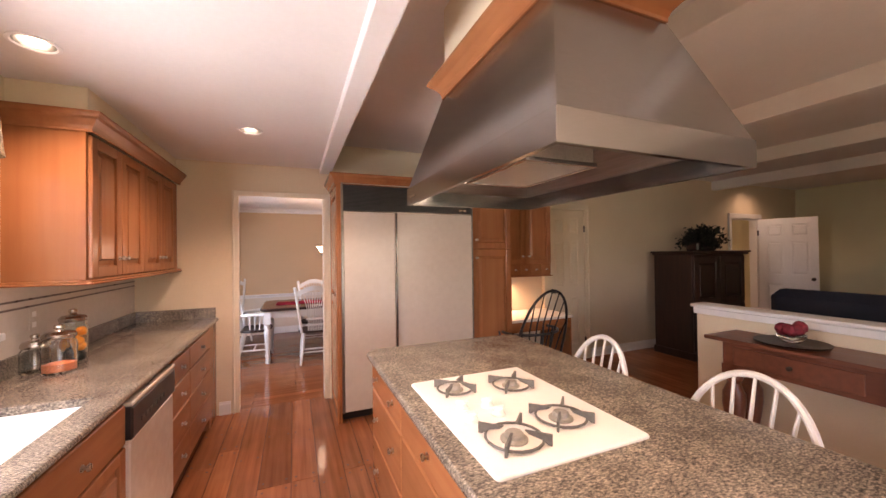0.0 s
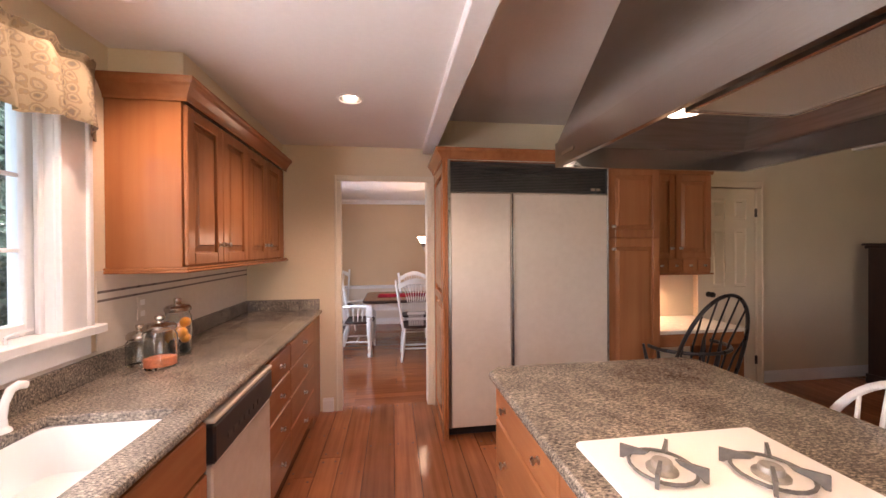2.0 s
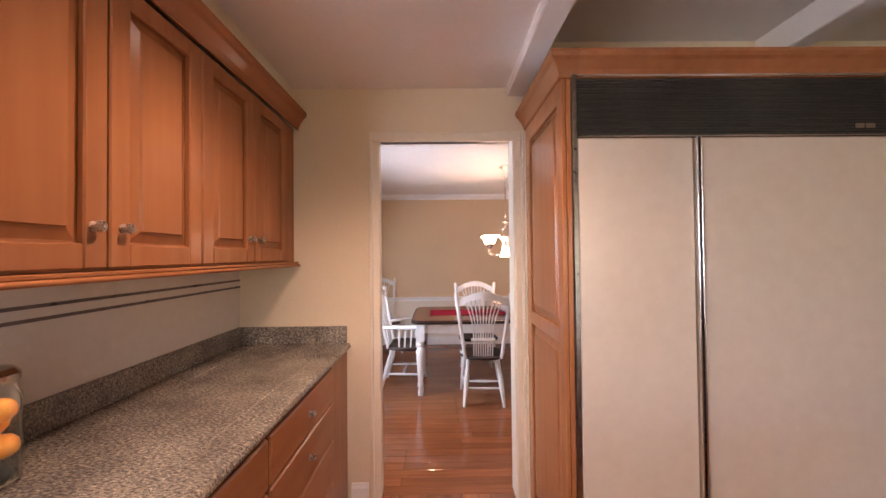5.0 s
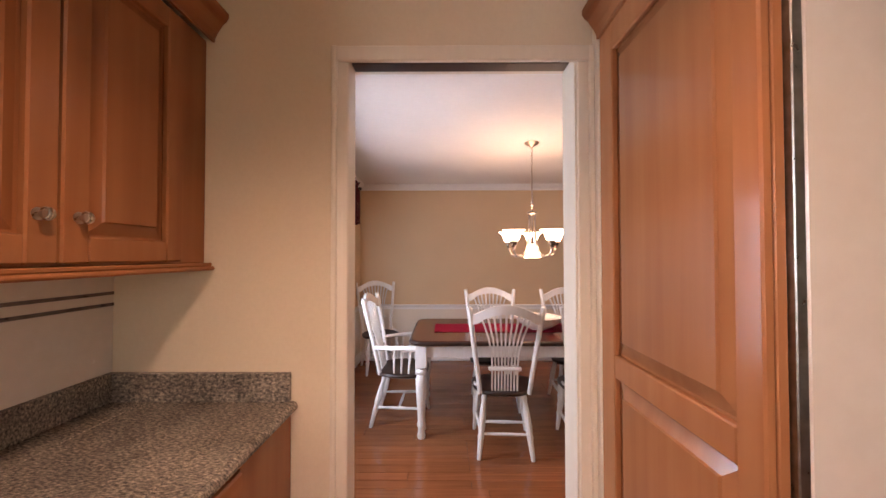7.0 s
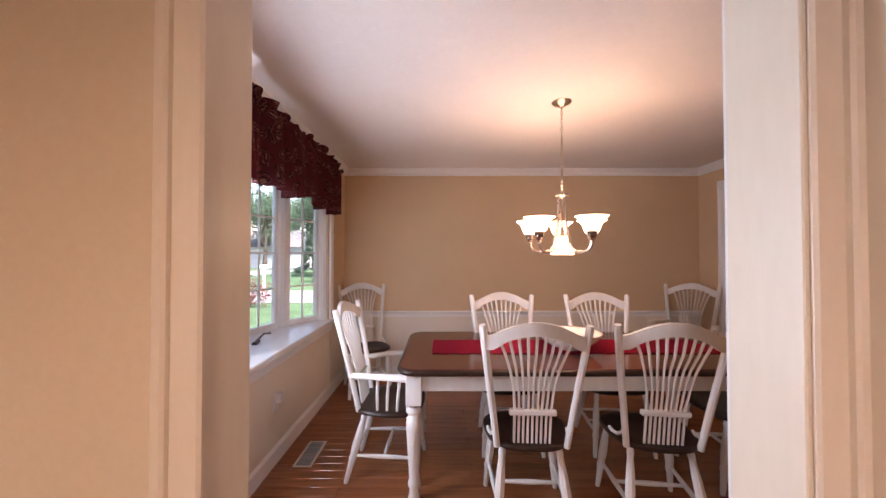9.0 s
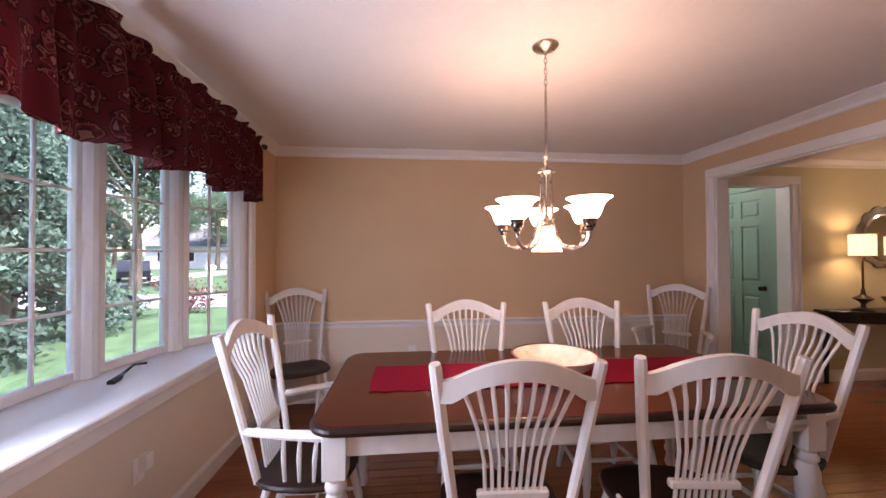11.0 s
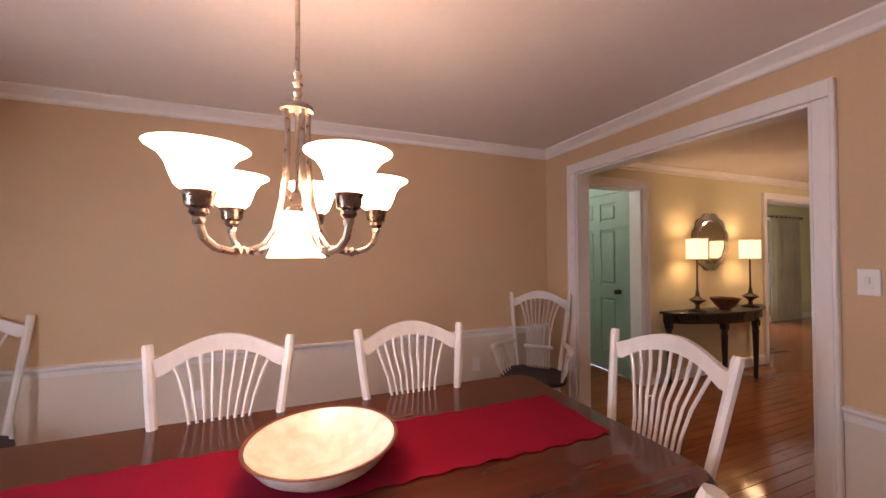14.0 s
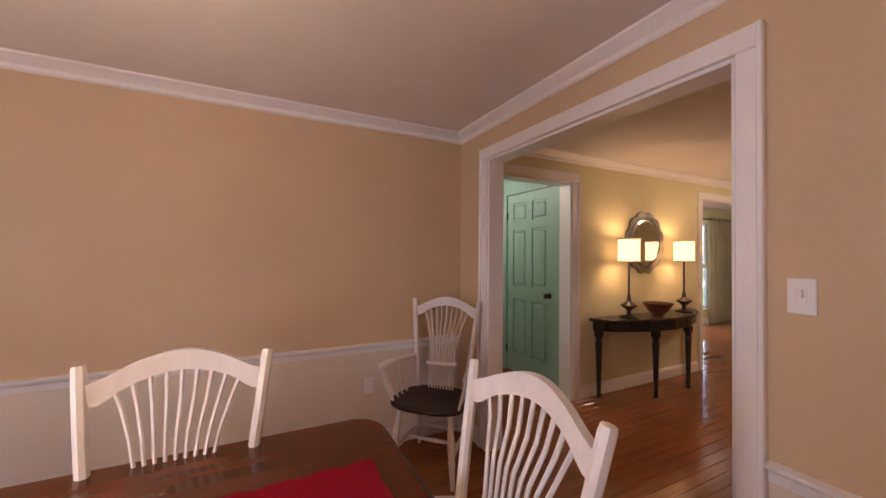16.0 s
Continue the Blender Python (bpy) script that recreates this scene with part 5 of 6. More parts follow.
def downlight(at, face_z):
    d = thing("recessed_light", (at[0], at[1], face_z), "lit recessed ceiling light with a white ring", "ceiling light", "recessed ceiling lights")
    bm = B()
    lathe(bm, [(0.066, 0.004), (0.082, 0.0), (0.082, -0.004), (0.070, -0.006), (0.0655, 0.0)], seg=28, caps=False)
    part("trim_ring", bm, M["trim"], d, smooth=True)
    bm = B()
    lathe(bm, [(0.0655, 0.0), (0.062, 0.03), (0.055, 0.085), (0.01, 0.09)], seg=28, caps=False)
    part("reflector", bm, M["silver"], d, "shiny reflector inside the ceiling", True)
    bm = B()
    lathe(bm, [(0.018, 0.088), (0.036, 0.062), (0.045, 0.042), (0.044, 0.030), (0.030, 0.019), (0.004, 0.015)], seg=20)
    part("bulb", bm, M["bulb"], d, "glowing lamp bulb", True)
    return d


# the added unseen lamps get the same fittings
for c in CANS + FILL_AND_FAR_CANS:
    downlight(c, c[2] - 0.0005)


def windsor(name, label, mat, h=1.03, seat_z=0.62, seatmat=None, category="stool", w=0.42):
    """A bow-back Windsor seat facing +y."""
    s = thing(name, (0, 0, 0), label, category)
    bm = B()
    o = [(0.5 * w * math.cos(a) * (1.0), 0.21 * math.sin(a)) for a in (2 * math.pi * k / 24 for k in range(24))]
    slab(bm, o, [(0.03, seat_z - 0.035), (0.0, seat_z - 0.02), (0.0, seat_z - 0.006), (0.02, seat_z), (0.08, seat_z - 0.010)])
    part("seat", bm, seatmat or mat, s, smooth=True)
    pts = []
    for k in range(25):
        a = math.pi * k / 24
        x, zz = 0.5 * w * 1.02 * math.cos(a), math.sin(a) ** 0.75
        pts.append((x, -0.14 - 0.16 * zz * (h - seat_z) / 0.5, seat_z - 0.01 + (h - seat_z + 0.01) * zz))
    bm = B()
    tube(bm, pts, 0.0135, 8)
    part("bow", bm, mat, s, smooth=True)
    for k in range(7):
        x = (k - 3) * w * 0.115
        a = math.acos(max(-1, min(1, x * 1.35 / (0.5 * w * 1.02))))
        zz = math.sin(a) ** 0.75
        bm = B()
        tube(bm, [(x, -0.15, seat_z - 0.005), (x * 1.18, -0.145 - 0.08 * zz, seat_z + (h - seat_z) * zz * 0.5), (x * 1.35, -0.14 - 0.16 * zz * (h - seat_z) / 0.5, seat_z + (h - seat_z) * zz)], [0.0065, 0.008, 0.006], 6)
        part("spindle", bm, mat, s)
    for sx in (-1, 1):
        for sy in (-1, 1):
            bm = B()
            tube(bm, [(sx * 0.14, sy * 0.12, seat_z - 0.02), (sx * 0.165, sy * 0.15, seat_z * 0.6), (sx * 0.18, sy * 0.17, seat_z * 0.3), (sx * 0.205, sy * 0.20, 0.0)], [0.014, 0.020, 0.014, 0.013], 8)
            part("leg", bm, mat, s, smooth=True)
    for a, b in (((-0.178, -0.165), (-0.178, 0.165)), ((0.178, -0.165), (0.178, 0.165)), ((-0.178, 0.0), (0.178, 0.0))):
        bm = B()
        tube(bm, [(*a, seat_z * 0.34), ((a[0] + b[0]) / 2, (a[1] + b[1]) / 2, seat_z * 0.34), (*b, seat_z * 0.34)], [0.008, 0.012, 0.008], 8)
        part("stretcher", bm, mat, s)
    return s


st = windsor("counter_stool", "white bow-back counter stool beside the island", M["chairwhite"], 1.02, 0.61, w=0.46)
st["group"] = "counter stools"
st.matrix_basis = pose(1.315, 1.542, 0, 0, 0, 82)
copy_thing(st, pose(1.342, 0.83, 0, 0, 0, 88))
bc = windsor("desk_chair", "black bow-back Windsor chair at the desk", M["ebony"], 1.115, 0.45, category="chair", w=0.62)
bm = B()
tube(bm, [(0.315 * math.cos(a), -0.02 + 0.24 * math.sin(a) if math.sin(a) < 0 else 0.13 * math.sin(a) * 2 - 0.02, 0.68) for a in (radians(165 + 210 * k / 20) for k in range(21))], 0.014, 8)
part("arm_rail", bm, M["ebony"], bc, "bent black arm rail", True)
for sx in (-1, 1):
    for q in (0.10, -0.04):
        bm = B()
        tube(bm, [(sx * 0.265, q * 0.8, 0.44), (sx * 0.285, q * 0.9, 0.56), (sx * 0.308, q, 0.68)], [0.010, 0.015, 0.009], 8)
        part("arm_post", bm, M["ebony"], bc, "", True)
bc.matrix_basis = pose(2.27, 3.18, 0, 0, 0, 6)

# ---- dining room ----
TX, TY, TXE, TYE = -0.44, 5.44, 1.72, 6.45
tb = thing("dining_table", (0, 0, 0), "farmhouse dining table, dark brown top on white turned legs", "table")
bm = B()
slab(bm, round_rect(TX, TY, TXE, TYE, 0.11, 8), [(0.012, 0.722), (0.0, 0.729), (-0.003, 0.742), (0.003, 0.751), (0.014, 0.7565)])
part("table_edge", bm, M["walnut"], tb, "dark moulded table edge")
bm = B()
slab(bm, round_rect(TX, TY, TXE, TYE, 0.11, 8), [(0.016, 0.7566), (0.016, 0.7592), (0.0185, 0.760)])
part("tabletop", bm, M["tabletop"], tb, "glossy dark brown wooden top")
for box in ((TX + 0.13, TY + 0.075, 0.62, TXE - 0.13, TY + 0.097, 0.722), (TX + 0.13, TYE - 0.097, 0.62, TXE - 0.13, TYE - 0.075, 0.722),
            (TX + 0.075, TY + 0.13, 0.62, TX + 0.097, TYE - 0.13, 0.722), (TXE - 0.097, TY + 0.13, 0.62, TXE - 0.075, TYE - 0.13, 0.722)):
    bm = B()
    rbox(bm, *box, 0.003)
    part("apron", bm, M["chairwhite"], tb, "white painted apron")
LEG = [(0.030, 0.0), (0.033, 0.02), (0.026, 0.05), (0.024, 0.075), (0.034, 0.095), (0.034, 0.11), (0.027, 0.13), (0.030, 0.18), (0.038, 0.30), (0.044, 0.40), (0.045, 0.44), (0.036, 0.475), (0.030, 0.485), (0.041, 0.50), (0.041, 0.515), (0.03, 0.53), (0.043, 0.545)]
for x in (TX + 0.095, TXE - 0.095):
    for y in (TY + 0.095, TYE - 0.095):
        bm = B()
        lathe(bm, LEG, (x, y, 0), 16)
        rbox(bm, x - 0.044, y - 0.044, 0.545, x + 0.044, y + 0.044, 0.7225, 0.003)
        part("leg", bm, M["chairwhite"], tb, "white turned leg", True)

rn = thing("table_runner", (0, 0, 0.7605), "deep red cloth table runner", "table runner")
bm = B()
nx, ny = 74, 8
gv = []
for i in range(nx + 1):
    for j in range(ny + 1):
        x, y = -0.25 + 1.86 * i / nx, 5.765 + 0.365 * j / ny
        y += 0.006 * math.sin(i * 1.4) * (1 if j in (0, ny) else 0)
        x += 0.004 * math.sin(j * 2.0) * (1 if i in (0, nx) else 0)
        gv.append(bm.verts.new((x, y, 0.0045 + 0.0016 * math.sin(9 * x + 3 * y) + 0.0022 * math.exp(-((x - 1.15) / 0.012) ** 2) + 0.002 * math.exp(-((x - 0.2) / 0.012) ** 2))))
for i in range(nx):
    for j in range(ny):
        k = i * (ny + 1) + j
        bm.faces.new((gv[k], gv[k + ny + 1], gv[k + ny + 2], gv[k + 1]))
bmesh.ops.solidify(bm, geom=bm.faces[:], thickness=0.0025)
part("cloth", bm, M["runner"], rn, smooth=True)

bw = thing("bowl", (0.652, 5.885, 0.766), "shallow shell-inlaid bowl with a pale inside", "bowl")
bm = B()
lathe(bm, [(0.07, 0.0), (0.072, 0.006), (0.12, 0.024), (0.175, 0.062), (0.207, 0.104), (0.210, 0.107), (0.202, 0.106), (0.168, 0.066), (0.112, 0.032), (0.05, 0.020), (0.005, 0.018)], seg=44)
part("shell", bm, M["shell"], bw, smooth=True)
bm = B()
lathe(bm, [(0.206, 0.1045), (0.2115, 0.1065), (0.2105, 0.109), (0.201, 0.1075)], seg=44, caps=False)
part("rim", bm, M["cherry"], bw, "brownish gold rim", True)


def sheaf_chair(arms):
    """A white chair with a fan of spindles in its back, facing +y."""
    c = thing("armchair" if arms else "dining_chair", (0, 0, 0), "white wheat-sheaf dining armchair with a dark wooden seat" if arms else "white wheat-sheaf dining chair with a dark wooden seat", "chair", "chairs of the dining room")
    W, D = (0.25, 0.225) if arms else (0.225, 0.21)
    o = []
    for k in range(32):
        a = 2 * math.pi * k / 32
        ca, sa = math.cos(a), math.sin(a)
        x, y = W * abs(ca) ** 0.7 * (1 if ca > 0 else -1), D * abs(sa) ** 0.7 * (1 if sa > 0 else -1)
        o.append((x * (1 + 0.10 * y / D), y))
    bm = B()
    slab(bm, o, [(0.03, 0.412), (0.004, 0.424), (0.0, 0.436), (0.006, 0.446), (0.03, 0.45), (0.09, 0.440)])
    part("seat", bm, M["walnut"], c, "dark stained saddle seat", True)
    # back
    top = 0.255
    for sx in (-1, 1):
        bm = B()
        pts = [(sx * 0.172, -0.165, 0.43), (sx * 0.195, -0.20, 0.62), (sx * 0.225, -0.245, 0.85), (sx * (top - 0.008), -0.285, 1.04), (sx * (top - 0.006), -0.288, 1.055)]
        tube(bm, pts, [0.0165, 0.0175, 0.0185, 0.0195, 0.017], 8)
        part("back_post", bm, M["chairwhite"], c, smooth=True)
    bm = B()
    n = 22
    th = 0.012
    fr_, bk = [], []
    for k in range(n + 1):
        u = -1 + 2 * k / n
        x = u * (top - 0.012)
        arch = math.cos(u * math.pi / 2) ** 1.3
        dip = 0.018 * math.exp(-((abs(u) - 0.82) / 0.16) ** 2)
        zt = 1.000 + 0.074 * arch - dip * 0.2
        zb = 0.944 + 0.067 * arch ** 1.0 - dip
        y = -0.270 - 0.048 * arch
        fr_.append((bm.verts.new((x, y + th, zb)), bm.verts.new((x, y + th - 0.006, zt))))
        bk.append((bm.verts.new((x, y - th, zb)), bm.verts.new((x, y - th - 0.006, zt))))
    for k in range(n):
        bm.faces.new((fr_[k][0], fr_[k + 1][0], fr_[k + 1][1], fr_[k][1]))
        bm.faces.new((bk[k][0], bk[k][1], bk[k + 1][1], bk[k + 1][0]))
        bm.faces.new((fr_[k][1], fr_[k + 1][1], bk[k + 1][1], bk[k][1]))
        bm.faces.new((fr_[k][0], bk[k][0], bk[k + 1][0], fr_[k + 1][0]))
    bm.faces.new((fr_[0][0], fr_[0][1], bk[0][1], bk[0][0]))
    bm.faces.new((fr_[n][0], bk[n][0], bk[n][1], fr_[n][1]))
    part("crest_rail", bm, M["chairwhite"], c, "arched white crest rail", True)
    for k in range(9):
        q = (k - 4) / 4
        xt, xb = q * 0.168, q * 0.088
        arch = math.cos(xt / (top - 0.012) * math.pi / 2) ** 1.3
        zt = 0.948 + 0.067 * arch
        bm = B()
        tube(bm, [(xb, -0.165, 0.435), (xb, -0.195, 0.62), (xb + (xt - xb) * 0.10, -0.225, 0.735), (xb + (xt - xb) * 0.36, -0.248, 0.835), (xb + (xt - xb) * 0.70, -0.266 - 0.026 * arch, 0.92), (xt, -0.270 - 0.046 * arch, zt + 0.006)], [0.0065, 0.0068, 0.0062, 0.0064, 0.007, 0.0075], 6)
        part("spindle", bm, M["chairwhite"], c)
    bm = B()
    rbox(bm, -0.115, -0.209, 0.598, 0.115, -0.181, 0.626, 0.006)
    part("cross_bar", bm, M["chairwhite"], c)
    # legs
    legs = {(-1, 1): ((-0.165, 0.14), (-0.205, 0.205)), (1, 1): ((0.165, 0.14), (0.205, 0.205)), (-1, -1): ((-0.14, -0.13), (-0.185, -0.24)), (1, -1): ((0.14, -0.13), (0.185, -0.24))}
    mid = {}
    for key, ((x0, y0), (x1, y1)) in legs.items():
        bm = B()
        f = lambda s: (x0 + (x1 - x0) * s, y0 + (y1 - y0) * s, 0.42 * (1 - s))
        ss = (0, 0.08, 0.14, 0.30, 0.50, 0.62, 0.66, 0.72, 0.9, 1.0)
        tube(bm, [f(s) for s in ss], [0.015, 0.019, 0.016, 0.022, 0.025, 0.020, 0.024, 0.019, 0.016, 0.013], 8)
        part("leg", bm, M["chairwhite"], c, "white turned leg", True)
        mid[key] = Vector(f(0.62))
    for a, b in (((-1, 1), (-1, -1)), ((1, 1), (1, -1))):
        bm = B()
        p, q = mid[a], mid[b]
        tube(bm, [p, p.lerp(q, 0.3), p.lerp(q, 0.5), p.lerp(q, 0.7), q], [0.008, 0.012, 0.014, 0.012, 0.008], 8)
        part("stretcher", bm, M["chairwhite"], c)
    p, q = mid[-1, 1].lerp(mid[-1, -1], 0.5), mid[1, 1].lerp(mid[1, -1], 0.5)
    bm = B()
    tube(bm, [p, p.lerp(q, 0.5), q], [0.008, 0.014, 0.008], 8)
    part("stretcher", bm, M["chairwhite"], c)
    for sy, dz in ((-1, 0.0),):
        bm = B()
        p, q = Vector(mid[-1, sy]) + Vector((0, 0, dz)), Vector(mid[1, sy]) + Vector((0, 0, dz))
        tube(bm, [p, p.lerp(q, 0.5), q], [0.008, 0.012, 0.008], 8)
        part("stretcher", bm, M["chairwhite"], c)
    if arms:
        for sx in (-1, 1):
            bm = B()
            pts = [(sx * 0.203, -0.205, 0.655), (sx * 0.25, -0.06, 0.663), (sx * 0.282, 0.08, 0.668), (sx * 0.285, 0.17, 0.668), (sx * 0.278, 0.215, 0.658)]
            tube(bm, pts, [0.016, 0.019, 0.022, 0.026, 0.016], 8)
            part("arm", bm, M["chairwhite"], c, "curved white arm", True)
            for t_ in (0.28, 0.5, 0.72, 0.95):
                bm = B()
                yb = -0.12 + 0.27 * t_
                tube(bm, [(sx * (0.195 + 0.02 * t_), yb, 0.435), (sx * (0.225 + 0.035 * t_), yb + 0.02 * t_, 0.56), (sx * (0.232 + 0.05 * t_), yb + 0.04 * t_, 0.66)], [0.007, 0.010 if t_ < 0.9 else 0.017, 0.007], 6)
                part("arm_spindle", bm, M["chairwhite"], c)
    else:
        for sx in (-1, 1):
            bm = B()
            tube(bm, [(sx * 0.183, -0.178, 0.56), (sx * 0.19, -0.165, 0.50), (sx * 0.198, -0.12, 0.468), (sx * 0.205, -0.06, 0.456), (sx * 0.208, -0.03, 0.462)], [0.007, 0.008, 0.009, 0.010, 0.008], 6)
            part("hip_brace", bm, M["chairwhite"], c, "small curved white brace")
    return c


def chair_pose(p, q, rz):
    """The pose that puts the middle between the two post tops p and q."""
    mx, my = (p[0] + q[0]) / 2, (p[1] + q[1]) / 2
    r = radians(rz)
    return pose(mx - 0.285 * math.sin(r), my + 0.285 * math.cos(r), 0, 0, 0, rz)


sc = sheaf_chair(False)
sc.matrix_basis = chair_pose((-0.010, 5.19), (0.516, 5.16), -3)
copy_thing(sc, chair_pose((0.643, 5.19), (1.135, 5.13), -7))
copy_thing(sc, chair_pose((0.05, 6.46), (0.556, 6.463), 180))
copy_thing(sc, chair_pose((0.815, 6.462), (1.342, 6.441), 178))
tagged(copy_thing(sc, chair_pose((-1.29, 7.40), (-0.86, 7.57), 203)), "white wheat-sheaf chair with a dark seat in the corner")
ac = sheaf_chair(True)
ac.matrix_basis = chair_pose((-0.825, 5.64), (-0.795, 6.13), -92)
copy_thing(ac, chair_pose((1.915, 6.05), (1.92, 5.52), 90))
tagged(copy_thing(ac, chair_pose((2.36, 7.60), (2.70, 7.24), 135)), "white wheat-sheaf armchair in the corner by the opening")

# chandelier
cl = thing("chandelier", (*CH, CD), "nickel chandelier with five lit bell shades and a downlight", "chandelier")
bm = B()
lathe(bm, [(0.062, 0.0), (0.062, -0.006), (0.050, -0.018), (0.020, -0.028), (0.012, -0.040)], seg=20)
part("ceiling_canopy", bm, M["nickel"], cl, smooth=True)
for k in range(7):
    bm = B()
    z = -0.045 - k * 0.026
    ps = []
    for i in range(13):
        a = 2 * math.pi * i / 12
        u, v = 0.007 * math.cos(a), 0.016 * math.sin(a)
        ps.append((u, 0, z + v) if k % 2 else (0, u, z + v))
    tube(bm, ps, 0.0022, 5, False)
    part("chain_link", bm, M["nickel"], cl)
bm = B()
tube(bm, [(0, 0, -0.22), (0, 0, -0.51)], 0.0065, 8)
part("rod", bm, M["nickel"], cl)
zb = lambda z: z - CD
bm = B()
lathe(bm, [(0.008, zb(1.865)), (0.013, zb(1.855)), (0.008, zb(1.842)), (0.015, zb(1.830)), (0.009, zb(1.818)), (0.013, zb(1.806)), (0.008, zb(1.795)), (0.012, zb(1.782)), (0.034, zb(1.776)), (0.041, zb(1.770)), (0.041, zb(1.760)), (0.012, zb(1.754)),
           (0.005, zb(1.74)), (0.005, zb(1.56)), (0.012, zb(1.55)), (0.018, zb(1.535)), (0.012, zb(1.52)), (0.026, zb(1.508)), (0.030, zb(1.496))], seg=16)
part("stem", bm, M["nickel"], cl, smooth=True)
for a in ARM_TURNS:
    ca, sa = math.cos(a), math.sin(a)
    P = [(0.030, 1.765), (0.028, 1.70), (0.031, 1.62), (0.040, 1.53), (0.058, 1.455), (0.085, 1.415), (0.12, 1.402), (0.165, 1.400), (0.195, 1.408), (0.217, 1.428), (0.226, 1.455), (0.226, 1.478)]
    bm = B()
    tube(bm, [(q * ca, q * sa, zb(z)) for q, z in P], [0.0055, 0.006, 0.0065, 0.007, 0.0075, 0.008, 0.0085, 0.0085, 0.0085, 0.0085, 0.009, 0.009], 8)
    for q, z, rr in ((0.135, 1.401, 0.0125), (0.150, 1.4005, 0.0145), (0.226, 1.462, 0.0135)):
        bmesh.ops.create_icosphere(bm, subdivisions=1, radius=rr, matrix=Matrix.Translation((q * ca, q * sa, zb(z))))
    part("arm", bm, M["nickel"], cl, "curved nickel arm", True)
    bm = B()
    lathe(bm, [(0.011, zb(1.470)), (0.019, zb(1.478)), (0.017, zb(1.486)), (0.026, zb(1.491)), (0.029, zb(1.515)), (0.033, zb(1.521)), (0.029, zb(1.526))], (0.226 * ca, 0.226 * sa, 0), 14)
    part("socket_cup", bm, M["socket"], cl, "dark metal socket cup", True)
    bm = B()
    lathe(bm, [(0.030, zb(1.522)), (0.042, zb(1.532)), (0.050, zb(1.551)), (0.057, zb(1.574)), (0.071, zb(1.595)), (0.092, zb(1.608)), (0.094, zb(1.6105)), (0.090, zb(1.610)), (0.067, zb(1.598)), (0.053, zb(1.576)), (0.046, zb(1.554)), (0.037, zb(1.538)), (0.01, zb(1.534))], (0.226 * ca, 0.226 * sa, 0), 24)
    part("shade", bm, M["shade"], cl, "lit frosted glass bell shade", True)
bm = B()
lathe(bm, [(0.030, zb(1.500)), (0.041, zb(1.490)), (0.048, zb(1.455)), (0.056, zb(1.420)), (0.068, zb(1.390)), (0.071, zb(1.385)), (0.067, zb(1.388)), (0.053, zb(1.422)), (0.044, zb(1.458)), (0.02, zb(1.485))], seg=24)
part("down_shade", bm, M["shade"], cl, "lit frosted glass down shade", True)

pleated("dining_valance", "burgundy printed fabric valance over the bow window", M["valance_red"], XW + 0.085, 4.45, 6.99, 1.79, 2.262, 0.13, 0.47, 0.035, 0.078, True, seed=3)


def wall_plate(name, at, rz, label, category, w, h, holes):
    """A plate on a wall, its face towards -y before the turn."""
    p = thing(name, at, label, category, rz=rz)
    bm = B()
    rbox(bm, -w / 2, -0.007, -h / 2, w / 2, 0, h / 2, 0.003)
    pl = part("plate", bm, M["plate"], p)
    for nm, x0, z0, x1, z1, out in holes:
        bm = B()
        rbox(bm, x0, -0.007 - out, z0, x1, -0.006, z1, 0.001)
        part(nm, bm, M["plate"], pl)
    return p


wall_plate("light_switch", (XE, 5.525, 1.275), -90, "white toggle light switch plate on the wall", "light switch", 0.068, 0.108, [("rocker", -0.012, -0.026, 0.012, 0.026, 0.002), ("toggle", -0.006, -0.004, 0.006, 0.020, 0.016)])
for ox in (2.0, -0.04):
    wall_plate("outlet", (ox, YN - 0.003, 0.45), 0, "white outlet plate below the chair rail", "outlet", 0.072, 0.115, [("socket", -0.016, 0.012, 0.016, 0.042, 0.002), ("socket", -0.016, -0.042, 0.016, -0.012, 0.002)])
wall_plate("outlet", (XW, 5.91, 0.40), 90, "white outlet with a night-light plugged in", "outlet", 0.075, 0.118, [("socket", -0.016, -0.045, 0.016, -0.015, 0.002), ("night_light", -0.004, -0.005, 0.04, 0.06, 0.035)])

fv = thing("floor_vent", (-1.165, 5.86, 0.0), "grey metal floor vent in the oak floor", "floor vent")
bm = B()
rbox(bm, 0, 0, 0.0, 0.125, 0.325, 0.004, 0.001)
part("frame", bm, M["almond"], fv)
for k in range(16):
    bm = B()
    rbox(bm, 0.015, 0.016 + k * 0.0185, 0.004, 0.11, 0.028 + k * 0.0185, 0.006, 0)
    part("slat", bm, M["iron"], fv)

# ---- hall ----
ctb = thing("console_table", (0, 0, 0), "black bow-front console table with turned legs", "table")
co_ = [(4.20, 7.58), (4.20, 7.50), (4.36, 7.38), (4.68, 7.26), (5.04, 7.22), (5.40, 7.26), (5.72, 7.38), (5.88, 7.50), (5.88, 7.58)]
bm = B()
slab(bm, co_, [(0.004, 0.752), (0.0, 0.756), (0.0, 0.772), (0.008, 0.778)])
part("tabletop", bm, M["ebony"], ctb, "black polished top")
bm = B()
slab(bm, [(x + (5.04 - x) * 0.05, y + 0.02 if y < 7.57 else y - 0.01) for x, y in co_], [(0.0, 0.655), (0.0, 0.752)])
part("apron", bm, M["ebony"], ctb)
